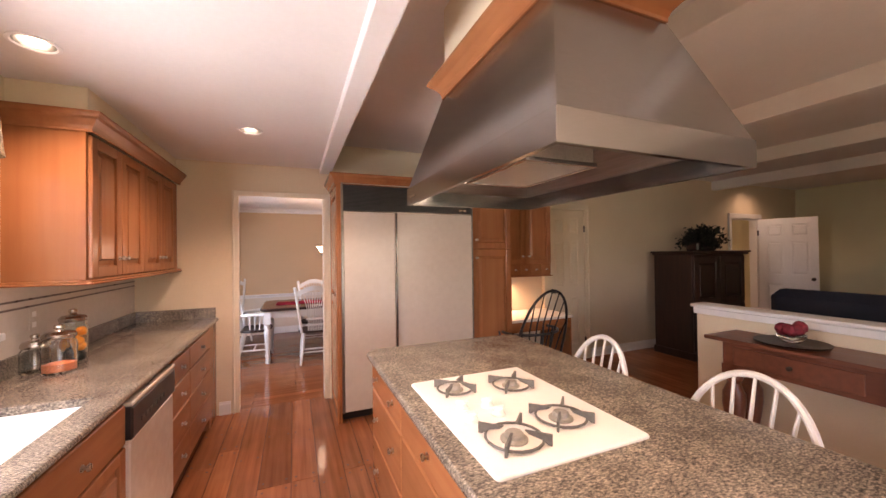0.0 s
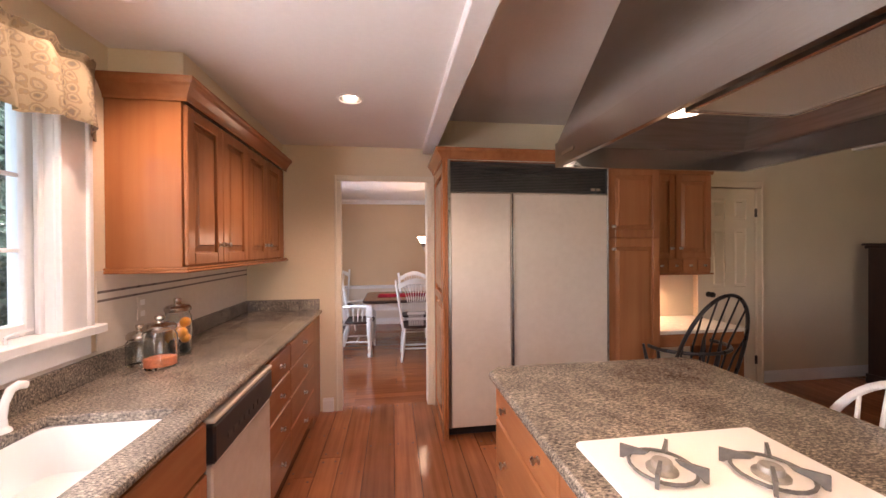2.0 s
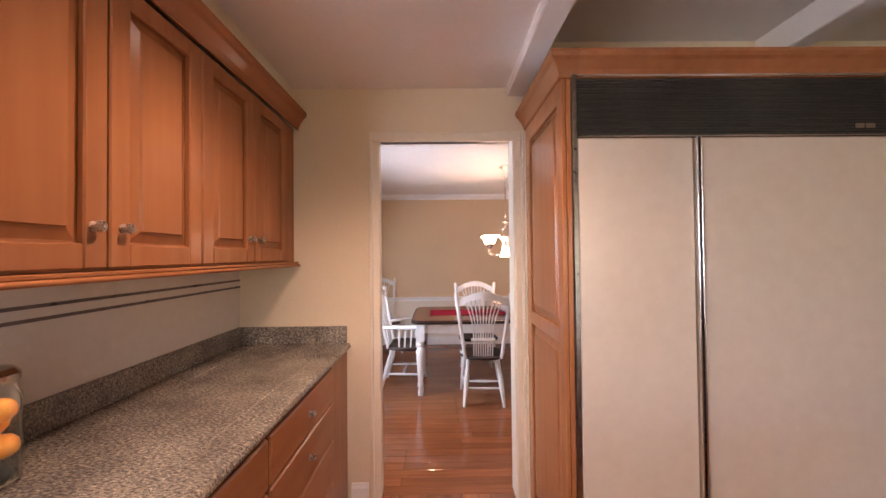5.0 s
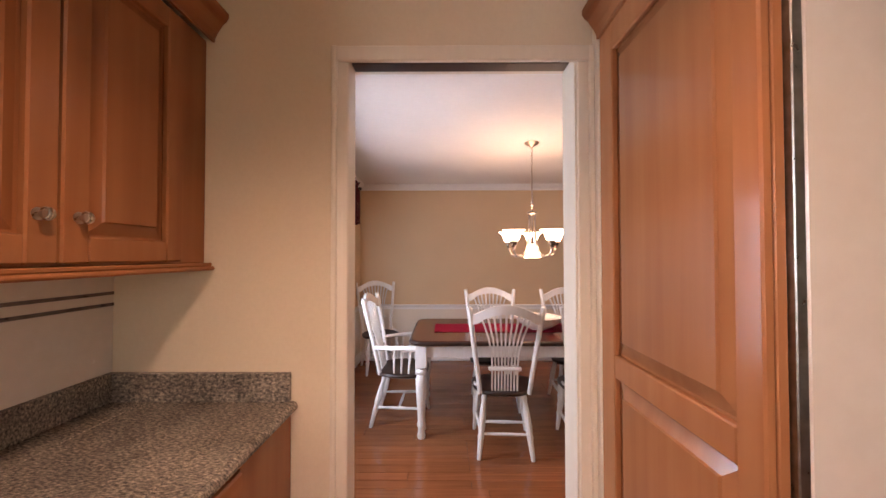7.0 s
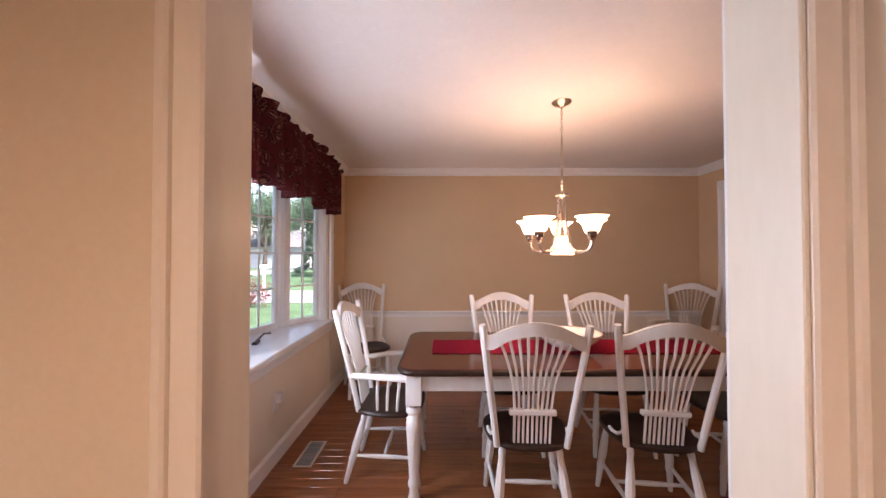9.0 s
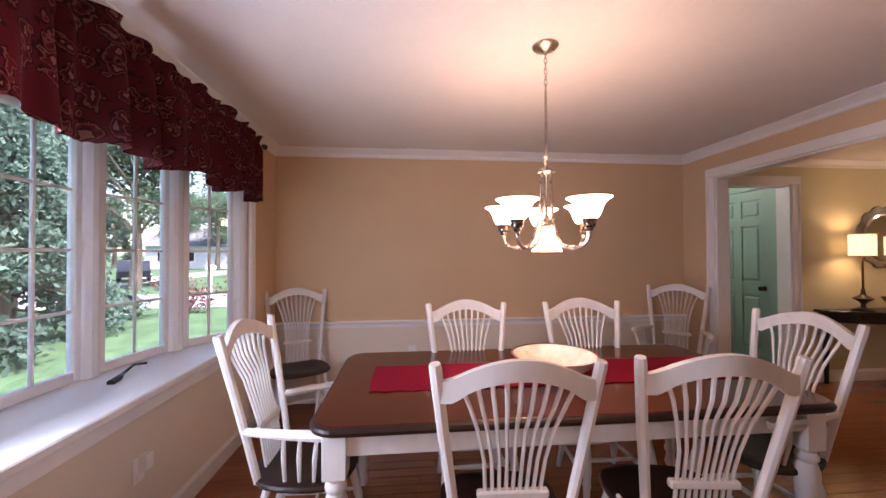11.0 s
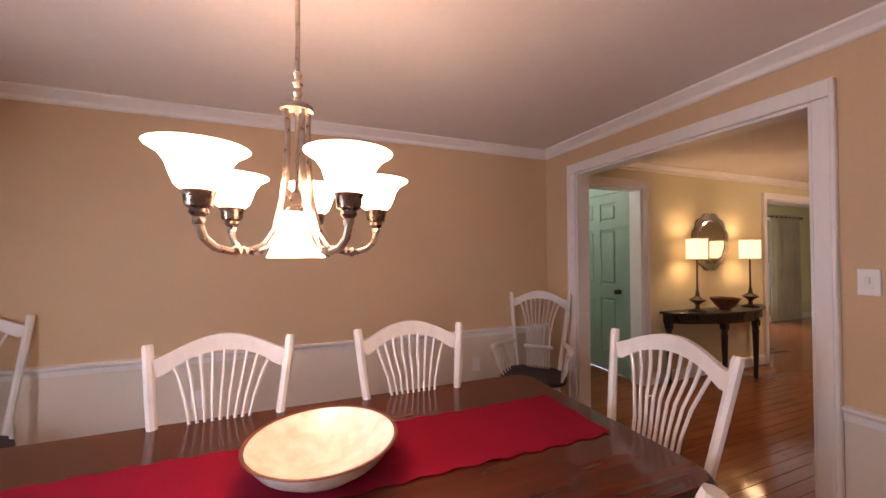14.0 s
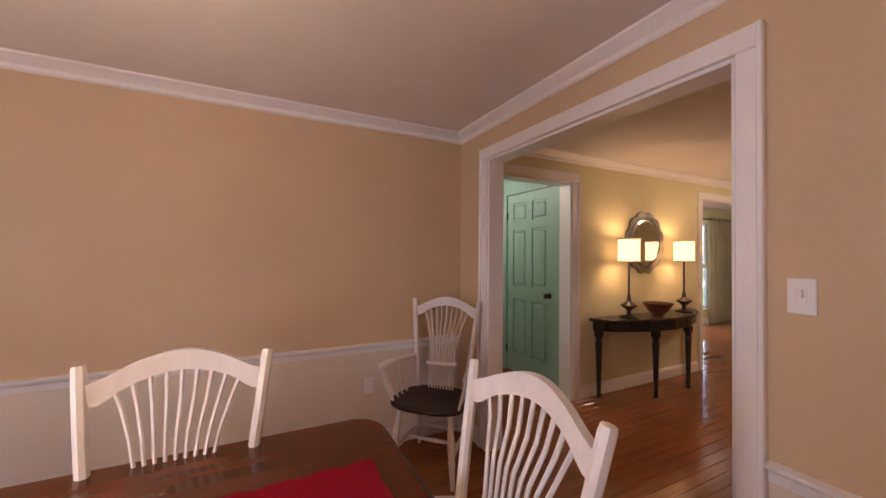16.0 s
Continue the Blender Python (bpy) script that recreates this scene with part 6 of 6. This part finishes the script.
for x, y in ((4.29, 7.54), (4.79, 7.285), (5.36, 7.30), (5.80, 7.54)):
    bm = B()
    lathe(bm, [(0.018, 0.0), (0.021, 0.02), (0.019, 0.05), (0.031, 0.50), (0.034, 0.54), (0.024, 0.555), (0.033, 0.575), (0.024, 0.59)], (x, y, 0), 12)
    rbox(bm, x - 0.031, y - 0.031, 0.59, x + 0.031, y + 0.031, 0.66, 0.003)
    part("leg", bm, M["ebony"], ctb, "turned black leg", True)
for i, (lx, ly) in enumerate(LAMPS):
    tl = thing("table_lamp", (lx, ly, 0.7785), "lit table lamp with a dark stem and drum shade", "lamp", "table lamps on the console")
    bm = B()
    lathe(bm, [(0.085, 0.0), (0.085, 0.012), (0.060, 0.022), (0.022, 0.035), (0.018, 0.07), (0.040, 0.095), (0.075, 0.118), (0.080, 0.128), (0.055, 0.142), (0.024, 0.165), (0.016, 0.20), (0.018, 0.215), (0.010, 0.23), (0.0085, 0.56)], seg=18)
    part("stem", bm, M["bronze"], tl, "dark bronze turned stem", True)
    bm = B()
    lathe(bm, [(0.099, 0.565), (0.099, 0.775), (0.095, 0.775), (0.095, 0.565)], seg=28, caps=False)
    sh = part("shade", bm, M["lampshade"], tl, "glowing linen drum shade", True)
    for z in (0.558, 0.780):
        bm = B()
        lathe(bm, [(0.1135, z), (0.1135, z + 0.008), (0.1070, z + 0.008), (0.1070, z)], seg=28, caps=False)
        part("shade_band", bm, M["linen"], sh)
hb = thing("hall_bowl", (5.0, 7.40, 0.7785), "dark bowl on the console table", "bowl")
bm = B()
lathe(bm, [(0.055, 0), (0.055, 0.012), (0.09, 0.04), (0.14, 0.115), (0.145, 0.13), (0.136, 0.128), (0.09, 0.05), (0.02, 0.03)], seg=24)
part("shell", bm, M["cherry"], hb, smooth=True)
mi = thing("wall_mirror", (5.07, YN - 0.002, 1.54), "oval wall mirror with a scalloped silvery frame", "mirror")
bm = B()
N = 64
rings = []
for s, y in ((1.0, 0.0), (1.0, -0.014), (0.98, -0.020), (0.80, -0.016)):
    rings.append([bm.verts.new((0.30 * s * (1 + 0.10 * abs(math.sin(6 * a))) * math.cos(a), y, 0.315 * s * (1 + 0.10 * abs(math.sin(6 * a))) * math.sin(a))) for a in (2 * math.pi * k / N for k in range(N))])
for a, b in zip(rings, rings[1:]):
    for k in range(N):
        bm.faces.new((a[k], a[(k + 1) % N], b[(k + 1) % N], b[k]))
bm.faces.new(rings[0])
part("frame", bm, M["silver"], mi, "silvery scalloped frame", True)
bm = B()
ri = [[bm.verts.new((0.30 * s * math.cos(a), y, 0.315 * s * math.sin(a))) for a in (2 * math.pi * k / N for k in range(N))] for s, y in ((0.815, -0.012), (0.80, -0.019), (0.74, -0.022))]
for a, b in zip(ri, ri[1:]):
    for k in range(N):
        bm.faces.new((a[k], a[(k + 1) % N], b[(k + 1) % N], b[k]))
bm.faces.new(ri[-1])
part("mirror_glass", bm, M["mirror"], mi, "oval mirror glass")

# added fitting that carries the unseen hall fill
hl = thing("hall_ceiling_light", (6.6, 6.2, CD), "unseen frosted dome ceiling light added as fill", "ceiling light")
bm = B()
lathe(bm, [(0.15, 0.0), (0.15, -0.02), (0.14, -0.03)], seg=24)
part("base", bm, M["nickel"], hl, smooth=True)
bm = B()
lathe(bm, [(0.135, -0.03), (0.125, -0.06), (0.09, -0.09), (0.04, -0.105), (0.005, -0.108)], seg=24)
part("dome", bm, M["shade"], hl, "lit frosted glass dome", True)

# made-up dome around the lobby fill, out of view
lb = thing("lobby_ceiling_light", (3.2, 8.6, 2.38), "unseen round lobby ceiling light added as fill", "ceiling light")
bm = B()
lathe(bm, [(0.13, 0.0), (0.13, -0.02), (0.11, -0.05), (0.05, -0.075), (0.005, -0.08)], seg=24)
part("dome", bm, M["shade"], lb, "lit frosted glass dome", True)
# living room curtain
cu = thing("curtain", (9.62, 9.25, 0), "long cream grommet curtain on a dark rod", "curtain")
bm = B()
g = []
for i in range(61):
    x = 1.05 * i / 60
    y = 0.035 * math.sin(2 * math.pi * x / 0.16)
    g.append([bm.verts.new((x, y * (0.6 + 0.4 * s), 2.22 * (1 - s) + 0.02 * s)) for s in (0, 0.3, 0.6, 1.0)])
for a, b in zip(g, g[1:]):
    for r in range(3):
        bm.faces.new((a[r], b[r], b[r + 1], a[r + 1]))
bmesh.ops.solidify(bm, geom=bm.faces[:], thickness=0.003)
part("cloth", bm, M["linen"], cu, smooth=True)
bm = B()
tube(bm, [(-0.75, 0, 2.17), (1.12, 0, 2.17)], 0.012, 8)
lathe(bm, [(0.02, -0.02), (0.03, 0), (0.02, 0.02)], (1.13, 0, 2.17), 10)
part("rod", bm, M["bronze"], cu, "dark curtain rod")

# ---- family room ----
ar = thing("armoire", (4.94, 3.20, 0), "dark mahogany armoire with panelled doors", "armoire")
bm = B()
rbox(bm, 0, 0.02, 0.08, 1.15, 0.57, 1.42, 0.004)
part("body", bm, M["armoire"], ar)
bm = B()
rbox(bm, -0.04, -0.03, 1.42, 1.19, 0.58, 1.45, 0.01)
rbox(bm, -0.06, -0.05, 1.45, 1.21, 0.59, 1.475, 0.008)
part("cornice", bm, M["armoire"], ar)
bm = B()
rbox(bm, -0.02, -0.01, 0, 1.17, 0.58, 0.10, 0.006)
part("plinth", bm, M["armoire"], ar)
for k in range(2):
    for z0, hh in ((0.12, 0.60), (0.74, 0.66)):
        add_front(ar, "door", (0.02 + k * 0.56, 0.0, z0), 0, 0.55, hh, [(0.50 if k == 0 else 0.05, hh * 0.5)], rail=0.09, mat=M["armoire"], knobmat=M["bronze"])


def leafy(name, n, radius, size, seed, zs=0.6, mat=None, centers=None):
    """Many small leaves in clumps."""
    rnd = np.random.RandomState(seed)
    if centers is None:
        centers = rnd.normal(0, 0.45, (max(4, n // 30), 3)) * radius
        centers[:, 2] *= zs
    c = np.array(centers)[rnd.randint(0, len(centers), n)]
    p = c + rnd.normal(0, radius * 0.16, (n, 3))
    a = rnd.normal(0, 1, (n, 3))
    a /= np.linalg.norm(a, axis=1)[:, None]
    b = np.cross(a, rnd.normal(0, 1, (n, 3)))
    b /= np.linalg.norm(b, axis=1)[:, None]
    s = size * rnd.uniform(0.6, 1.3, (n, 1))
    v = np.concatenate([p - a * s, p + b * s * 0.45, p + a * s, p - b * s * 0.45], 1).reshape(-1, 3)
    me = bpy.data.meshes.new(name)
    me.from_pydata(v.tolist(), [], np.arange(4 * n).reshape(-1, 4).tolist())
    me.materials.append(mat)
    return me


dp = thing("dried_arrangement", (5.62, 3.52, 1.4755), "dark bushy plant arrangement on the armoire", "plant")
bm = B()
rbox(bm, -0.22, -0.09, 0, 0.22, 0.09, 0.12, 0.02)
part("basket", bm, M["armoire"], dp)
lf = new("foliage", leafy("foliage", 2600, 0.235, 0.035, 5, 0.5, M["leafdark"]))
lf.parent, lf.matrix_basis = dp, pose(0, 0, 0.17)

sb = thing("sideboard", (0, 0, 0), "reddish wooden console table against the half wall", "table")
bm = B()
rbox(bm, 2.72, -0.6, 0.862, 3.10, 1.70, 0.888, 0.006)
part("tabletop", bm, M["cherry"], sb)
bm = B()
rbox(bm, 2.78, -0.5, 0.68, 3.08, 1.61, 0.862, 0.003)
part("apron", bm, M["cherry"], sb)
for k in range(3):
    f = part("drawer", rbox(B(), 0, 0, 0, 0.62, 0.015, 0.12, 0.004), M["cherry"], sb)
    f.matrix_basis = pose(2.767, 1.54 - k * 0.69, 0.71, 0, 0, -90)
    kk = part("knob", knob_mesh(), M["bronze"], f, "dark round knob", True)
    kk.matrix_basis = pose(0.31, 0, 0.06, 90)
for x in (2.83, 3.03):
    for y in (1.57, 0.5, -0.45):
        bm = B()
        lathe(bm, [(0.038, 0), (0.048, 0.03), (0.032, 0.06), (0.055, 0.12), (0.034, 0.18), (0.052, 0.30), (0.068, 0.42), (0.066, 0.50), (0.036, 0.57), (0.056, 0.60), (0.045, 0.63)], (x, y, 0), 12)
        rbox(bm, x - 0.05, y - 0.05, 0.63, x + 0.05, y + 0.05, 0.70, 0.003)
        part("leg", bm, M["cherry"], sb, "turned wooden leg", True)
tr = thing("tray", (2.90, 1.28, 0.8885), "round dark wooden tray on the console", "tray")
bm = B()
lathe(bm, [(0.15, 0), (0.18, 0.012), (0.185, 0.02), (0.175, 0.018), (0.02, 0.008)], seg=28)
part("disc", bm, M["walnut"], tr, smooth=True)
fl = thing("flower_bowl", (2.90, 1.28, 0.905), "small bowl of dark red flowers", "flowers")
bm = B()
lathe(bm, [(0.04, 0), (0.07, 0.03), (0.075, 0.05), (0.065, 0.045), (0.01, 0.02)], seg=20)
part("bowl", bm, M["jarglass"], fl, smooth=True)
for k in range(8):
    bm = B()
    bmesh.ops.create_icosphere(bm, subdivisions=2, radius=0.036)
    for v in bm.verts:
        v.co *= 1 + 0.18 * noise.noise(v.co * 60 + Vector((k, 0, 0)))
    a = k * 2.4
    f = part("flower_head", bm, M["flower"], fl, "dark red flower head")
    f.matrix_basis = pose(0.045 * math.cos(a) * (k > 0), 0.045 * math.sin(a) * (k > 0), 0.075 + 0.012 * (k % 3))

so = thing("sofa", (4.15, 0.3, 0), "dark navy sofa behind the half wall", "sofa")
for nm, box, r in (("base", (0, -0.6, 0.08, 0.95, 1.7, 0.42), 0.04), ("backrest", (-0.02, -0.6, 0.30, 0.22, 1.7, 1.12), 0.07), ("arm", (0, 1.48, 0.2, 0.95, 1.75, 0.70), 0.06), ("arm", (0, -0.7, 0.2, 0.95, -0.45, 0.70), 0.06),
                   ("seat_cushion", (0.2, 0.5, 0.42, 0.95, 1.48, 0.55), 0.05), ("seat_cushion", (0.2, -0.45, 0.42, 0.95, 0.49, 0.55), 0.05)):
    bm = B()
    rbox(bm, *box, r)
    part(nm, bm, M["sofa"], so)
for fx in (0.08, 0.87):
    for fy in (-0.5, 1.6):
        bm = B()
        lathe(bm, [(0.025, 0), (0.03, 0.085)], (fx, fy, 0), 10)
        part("foot", bm, M["ebony"], so)
pl = thing("throw_pillow", (4.50, 1.46, 0.9), "pale blue pillow on the sofa", "pillow")
bm = B()
bmesh.ops.create_uvsphere(bm, u_segments=20, v_segments=12, radius=1)
for v in bm.verts:
    x, y, z = v.co
    v.co = (0.09 * x * (1 - 0.4 * max(abs(y), abs(z))), 0.26 * math.copysign(abs(y) ** 0.5, y), 0.20 * math.copysign(abs(z) ** 0.5, z))
pl.matrix_basis = pose(4.45, 1.30, 0.76, 0, -15, 0)
part("cushion", bm, M["pillow"], pl, smooth=True)

# ---- outdoors ----
bm = B()
rbox(bm, -900, -900, -0.95, -1.8, 900, -0.45, 0)
rbox(bm, -1.8, 9.6, -0.95, 900, 900, -0.45, 0)
rbox(bm, -1.8, -900, -0.95, 900, -3, -0.45, 0)
rbox(bm, 13.3, -3, -0.95, 900, 9.6, -0.45, 0)
setting("ground", bm, M["grass"], "green mown lawn around the house", "lawn")
bm = B()
rbox(bm, -220, 17.4, -0.46, 220, 22.0, -0.435, 0)
setting("road", bm, M["road"], "pale grey asphalt street beyond the lawn", "road")
bm = B()
rbox(bm, -21.5, 22.0, -0.46, -17.0, 50, -0.432, 0)
setting("driveway", bm, M["road"], "grey asphalt driveway across the street", "driveway")


def tree(seed, h, spread, leaves, mat, label, conifer=False):
    rnd = random.Random(seed)
    t = thing("tree", (0, 0, 0), label, "tree", "garden trees")
    bm = B()
    tube(bm, [(0, 0, 0), (0.03 * h * 0.3, 0.02, h * 0.25), (0.05, -0.08, h * 0.55), (0.0, 0.1, h * 0.9)], [0.034 * h, 0.025 * h, 0.017 * h, 0.004 * h], 9)
    cs = []
    if conifer:
        for k in range(70):
            z = h * (0.08 + 0.9 * k / 70)
            r = spread * (1.05 - z / h) * rnd.uniform(0.5, 1.05)
            a = rnd.uniform(0, 6.28)
            cs.append((r * math.cos(a), r * math.sin(a), z - 0.1 * r))
            if k % 3 == 0:
                tube(bm, [(0, 0, z), (r * math.cos(a), r * math.sin(a), z - 0.1 * r)], [0.006 * h, 0.002 * h], 5)
    else:
        for k in range(26):
            a, z0 = rnd.uniform(0, 6.28), h * rnd.uniform(0.28, 0.7)
            r = spread * rnd.uniform(0.45, 1.0)
            e = (r * math.cos(a), r * math.sin(a), z0 + h * rnd.uniform(0.05, 0.30))
            tube(bm, [(0, 0, z0), (e[0] * 0.5, e[1] * 0.5, z0 + (e[2] - z0) * 0.6), e], [0.012 * h, 0.007 * h, 0.002 * h], 5)
            cs.append(e)
            cs.append((e[0] * 0.7 + rnd.uniform(-0.5, 0.5), e[1] * 0.7 + rnd.uniform(-0.5, 0.5), e[2] + rnd.uniform(-0.4, 0.9)))
            cs.append((e[0] * 0.4, e[1] * 0.4, e[2] + rnd.uniform(0.2, 1.2)))
    part("trunk", bm, M["bark"], t, smooth=True)
    c = new("crown", leafy("crown", leaves, spread * (0.6 if conifer else 1.0), 0.085 if conifer else 0.115, seed, 1, mat, cs))
    c.parent = t
    return t


t1 = tree(11, 9.0, 3.6, 17000, M["leaf"], "broad leafy tree on the lawn")
t1.matrix_basis = pose(-14.4, 24.6, -0.45)
for x, y, k, r in ((-11.5, 12.2, 0.7, 200), (-26, 27, 1.2, 70), (-5.0, 27, 1.0, 160), (-10, 34, 1.2, 300), (-30, 38, 1.5, 120), (-24, 52, 1.7, 30), (-38, 30, 1.6, 160), (-16, 48, 1.6, 15), (-6, 44, 1.5, 250), (-46, 44, 2.0, 220),
                   (4, 36, 1.4, 20), (14, 28, 1.3, 90), (-20, 12, 1.2, 80), (-34, 14, 1.6, 190), (-32, 58, 1.8, 280), (-12, 62, 2.0, 45), (2, 58, 1.8, 130), (-24, -2, 1.5, 330), (-16, 4, 1.2, 110), (-30, 4, 1.7, 5), (20, 40, 1.7, 95), (-56, 34, 2.2, 260)):
    k *= 0.62 if y > 25 else 1
    copy_thing(t1, pose(x, y, -0.45, 0, 0, r)).scale = (k, k, k)
t2 = tree(23, 6.0, 2.0, 17000, M["needle"], "dense dark evergreen tree near the window", True)
t2.matrix_basis = pose(-8.0, 9.6, -0.45)
for x, y, k, r in ((-7.4, 5.4, 0.95, 140), (-7.9, 11.9, 0.85, 250), (-9.6, 13.6, 1.2, 15), (-9.6, 2.2, 1.2, 40), (-5.8, -1.0, 0.9, 100), (-23.5, 30, 1.2, 10), (-30, 29, 1.4, 60), (-8.0, 31, 1.0, 75), (-36, 46, 2.2, 200), (-20, 60, 2.2, 130), (-42, 60, 2.4, 20), (-2, 50, 1.9, 310),
                   (-10, 50, 1.9, 55), (-52, 52, 2.6, 240), (-28, 70, 2.4, 100), (8, 52, 2.0, 15), (-13, 40, 1.3, 170), (-44, 22, 2.0, 280), (-14, 9.5, 1.1, 320), (-1.5, 31, 1.0, 200)):
    k *= 0.7 if y > 25 else 1
    copy_thing(t2, pose(x, y, -0.45, 0, 0, r)).scale = (k, k, k)
for x, y in ((-6.9, 16.2), (-13.5, 15.2)):
    sh = thing("shrub", (x, y, -0.45), "small purple-leaved shrub on the lawn", "shrub")
    s_ = new("foliage", leafy("foliage", 900, 0.75, 0.06, 8, 0.7, M["redleaf"]))
    s_.parent, s_.matrix_basis = sh, pose(0, 0, 0.45)
    bm = B()
    tube(bm, [(0, 0, 0), (0.02, 0, 0.4)], [0.04, 0.02], 6)
    part("stem", bm, M["bark"], sh)
hs = thing("house", (-25.5, 58.5, -0.45), "pale grey neighbouring house across the street", "house", rz=-90)
bm = B()
rbox(bm, -5, -8, 0, 5, 8, 3.0, 0.02)
part("wall", bm, M["siding"], hs)
bm = B()
prism(bm, [(-5.6, 2.95), (5.6, 2.95), (0, 5.6)], "y", -8.5, 8.5)
part("roof", bm, M["roofing"], hs)
for y in (-6, -2.5, 2.5):
    bm = B()
    rbox(bm, 5.001, y - 0.55, 0.9, 5.06, y + 0.55, 2.3, 0.01)
    wf = part("window", bm, M["vinyl"], hs)
    bm = B()
    rbox(bm, 5.061, y - 0.45, 1.0, 5.07, y + 0.45, 2.2, 0)
    part("pane", bm, M["carpaint"], wf)
bm = B()
rbox(bm, 5.001, 4.6, 0, 5.06, 7.2, 2.3, 0.01)
part("garage_door", bm, M["vinyl"], hs)
cr = thing("parked_car", (-19.3, 31.5, -0.43), "dark car parked in the driveway", "car", rz=35)
bm = B()
prism(bm, [(-2.2, 0.35), (-2.25, 0.75), (-2.0, 0.92), (-1.3, 0.98), (-0.7, 1.42), (0.8, 1.45), (1.5, 1.02), (2.1, 0.9), (2.25, 0.6), (2.2, 0.3)], "x", -0.85, 0.85)
part("body", bm, M["carpaint"], cr)
for x in (-0.80, 0.80):
    for y in (-1.35, 1.35):
        bm = B()
        lathe(bm, [(0.33, -0.1), (0.34, 0.0), (0.33, 0.1)], (x, y, 0.34), 16, True, Matrix.Rotation(radians(90), 3, "Y"))
        wh = part("wheel", bm, M["black"], cr)
for x in (-0.6, 0.6):
    bm = B()
    rbox(bm, x - 0.15, 2.2, 0.6, x + 0.15, 2.27, 0.75, 0.01)
    part("headlight", bm, M["chrome"], cr)
mb = thing("mailbox", (-9.5, 22.4, -0.45), "white mailbox post by the street", "mailbox")
bm = B()
rbox(bm, -0.05, -0.05, 0, 0.05, 0.05, 1.1, 0.005)
part("post", bm, M["vinyl"], mb)
bm = B()
rbox(bm, -0.22, -0.09, 1.1, 0.22, 0.09, 1.32, 0.04)
part("box", bm, M["vinyl"], mb)

# ---- floor boards ----
rnd = random.Random(9)
mcache = {}


def board(parent, x0, y0, x1, y1, mat, name, joint=0.0012):
    w, d = round(x1 - x0, 3), round(y1 - y0, 3)
    key = (w, d, mat.name)
    if key not in mcache:
        bm = B()
        rbox(bm, joint, joint, -0.014, w - joint, d - joint, 0.0, 0.0012)
        mcache[key] = mesh(name, bm, mat)
    ob = new(name, mcache[key])
    ob.parent = parent
    ob.matrix_basis = pose(x0, y0, 0)
    return ob


pegs = B()
x = XW
while x < 3.1:
    wd = rnd.choice((0.14, 0.17, 0.20, 0.17))
    y = -2.6 + rnd.choice((0, 0.3, 0.6, 0.9))
    prev = -2.6
    cuts = [-2.6]
    y = -2.6 + rnd.choice((0.8, 1.4, 2.0))
    while y < 3.6:
        cuts.append(y)
        y += rnd.choice((1.6, 2.2, 2.8))
    cuts.append(4.02)
    for a, b in zip(cuts, cuts[1:]):
        board(floor_kitchen, x, a, min(x + wd, 3.12), b, M["plank"], "plank", 0.0018)
        for py in (a + 0.05, b - 0.05, (a + b) / 2):
            for px in (x + 0.03, x + wd - 0.03):
                lathe(pegs, [(0.0075, -0.004), (0.0075, 0.0006), (0.004, 0.0009)], (px, py, 0), 7)
    x += wd
pg = part("peg", pegs, M["peg"], floor_kitchen, "dark floor pegs")
pg["kind"] = "stuff"
bm = B()
x = 3.12
while x < 9.2:
    rbox(bm, x + 0.002, -2.6, -0.014, x + 0.148, 4.02, 0.0, 0.001)
    x += 0.15
fp = part("far_plank", bm, M["plank"], floor_kitchen)
fp["kind"] = "stuff"
y = 4.02
row = 0
while y < 7.6:
    x = XW
    nxt = XW + rnd.choice((0.5, 0.9, 1.3))
    while x < 2.81:
        board(floor_dining, x, y, min(nxt, 2.81), y + 0.082, M["oak"], "floor_strip", 0.0009)
        x = nxt
        nxt = x + rnd.choice((0.9, 1.3, 1.7))
    y += 0.082
    row += 1
bm = B()
y = 4.02
while y < 9.3:
    x = 2.81
    while x < 13.0:
        n_ = min(x + rnd.choice((0.9, 1.3, 1.7)), 13.0)
        if not (y > 7.74 and 4.12 < x < 5.6):
            rbox(bm, x + 0.001, y + 0.0009, -0.014, n_ - 0.001, y + 0.0811, 0.0, 0.001)
        x = n_
    y += 0.082
fs = part("far_floor_strip", bm, M["oak"], floor_dining)
fs["kind"] = "stuff"
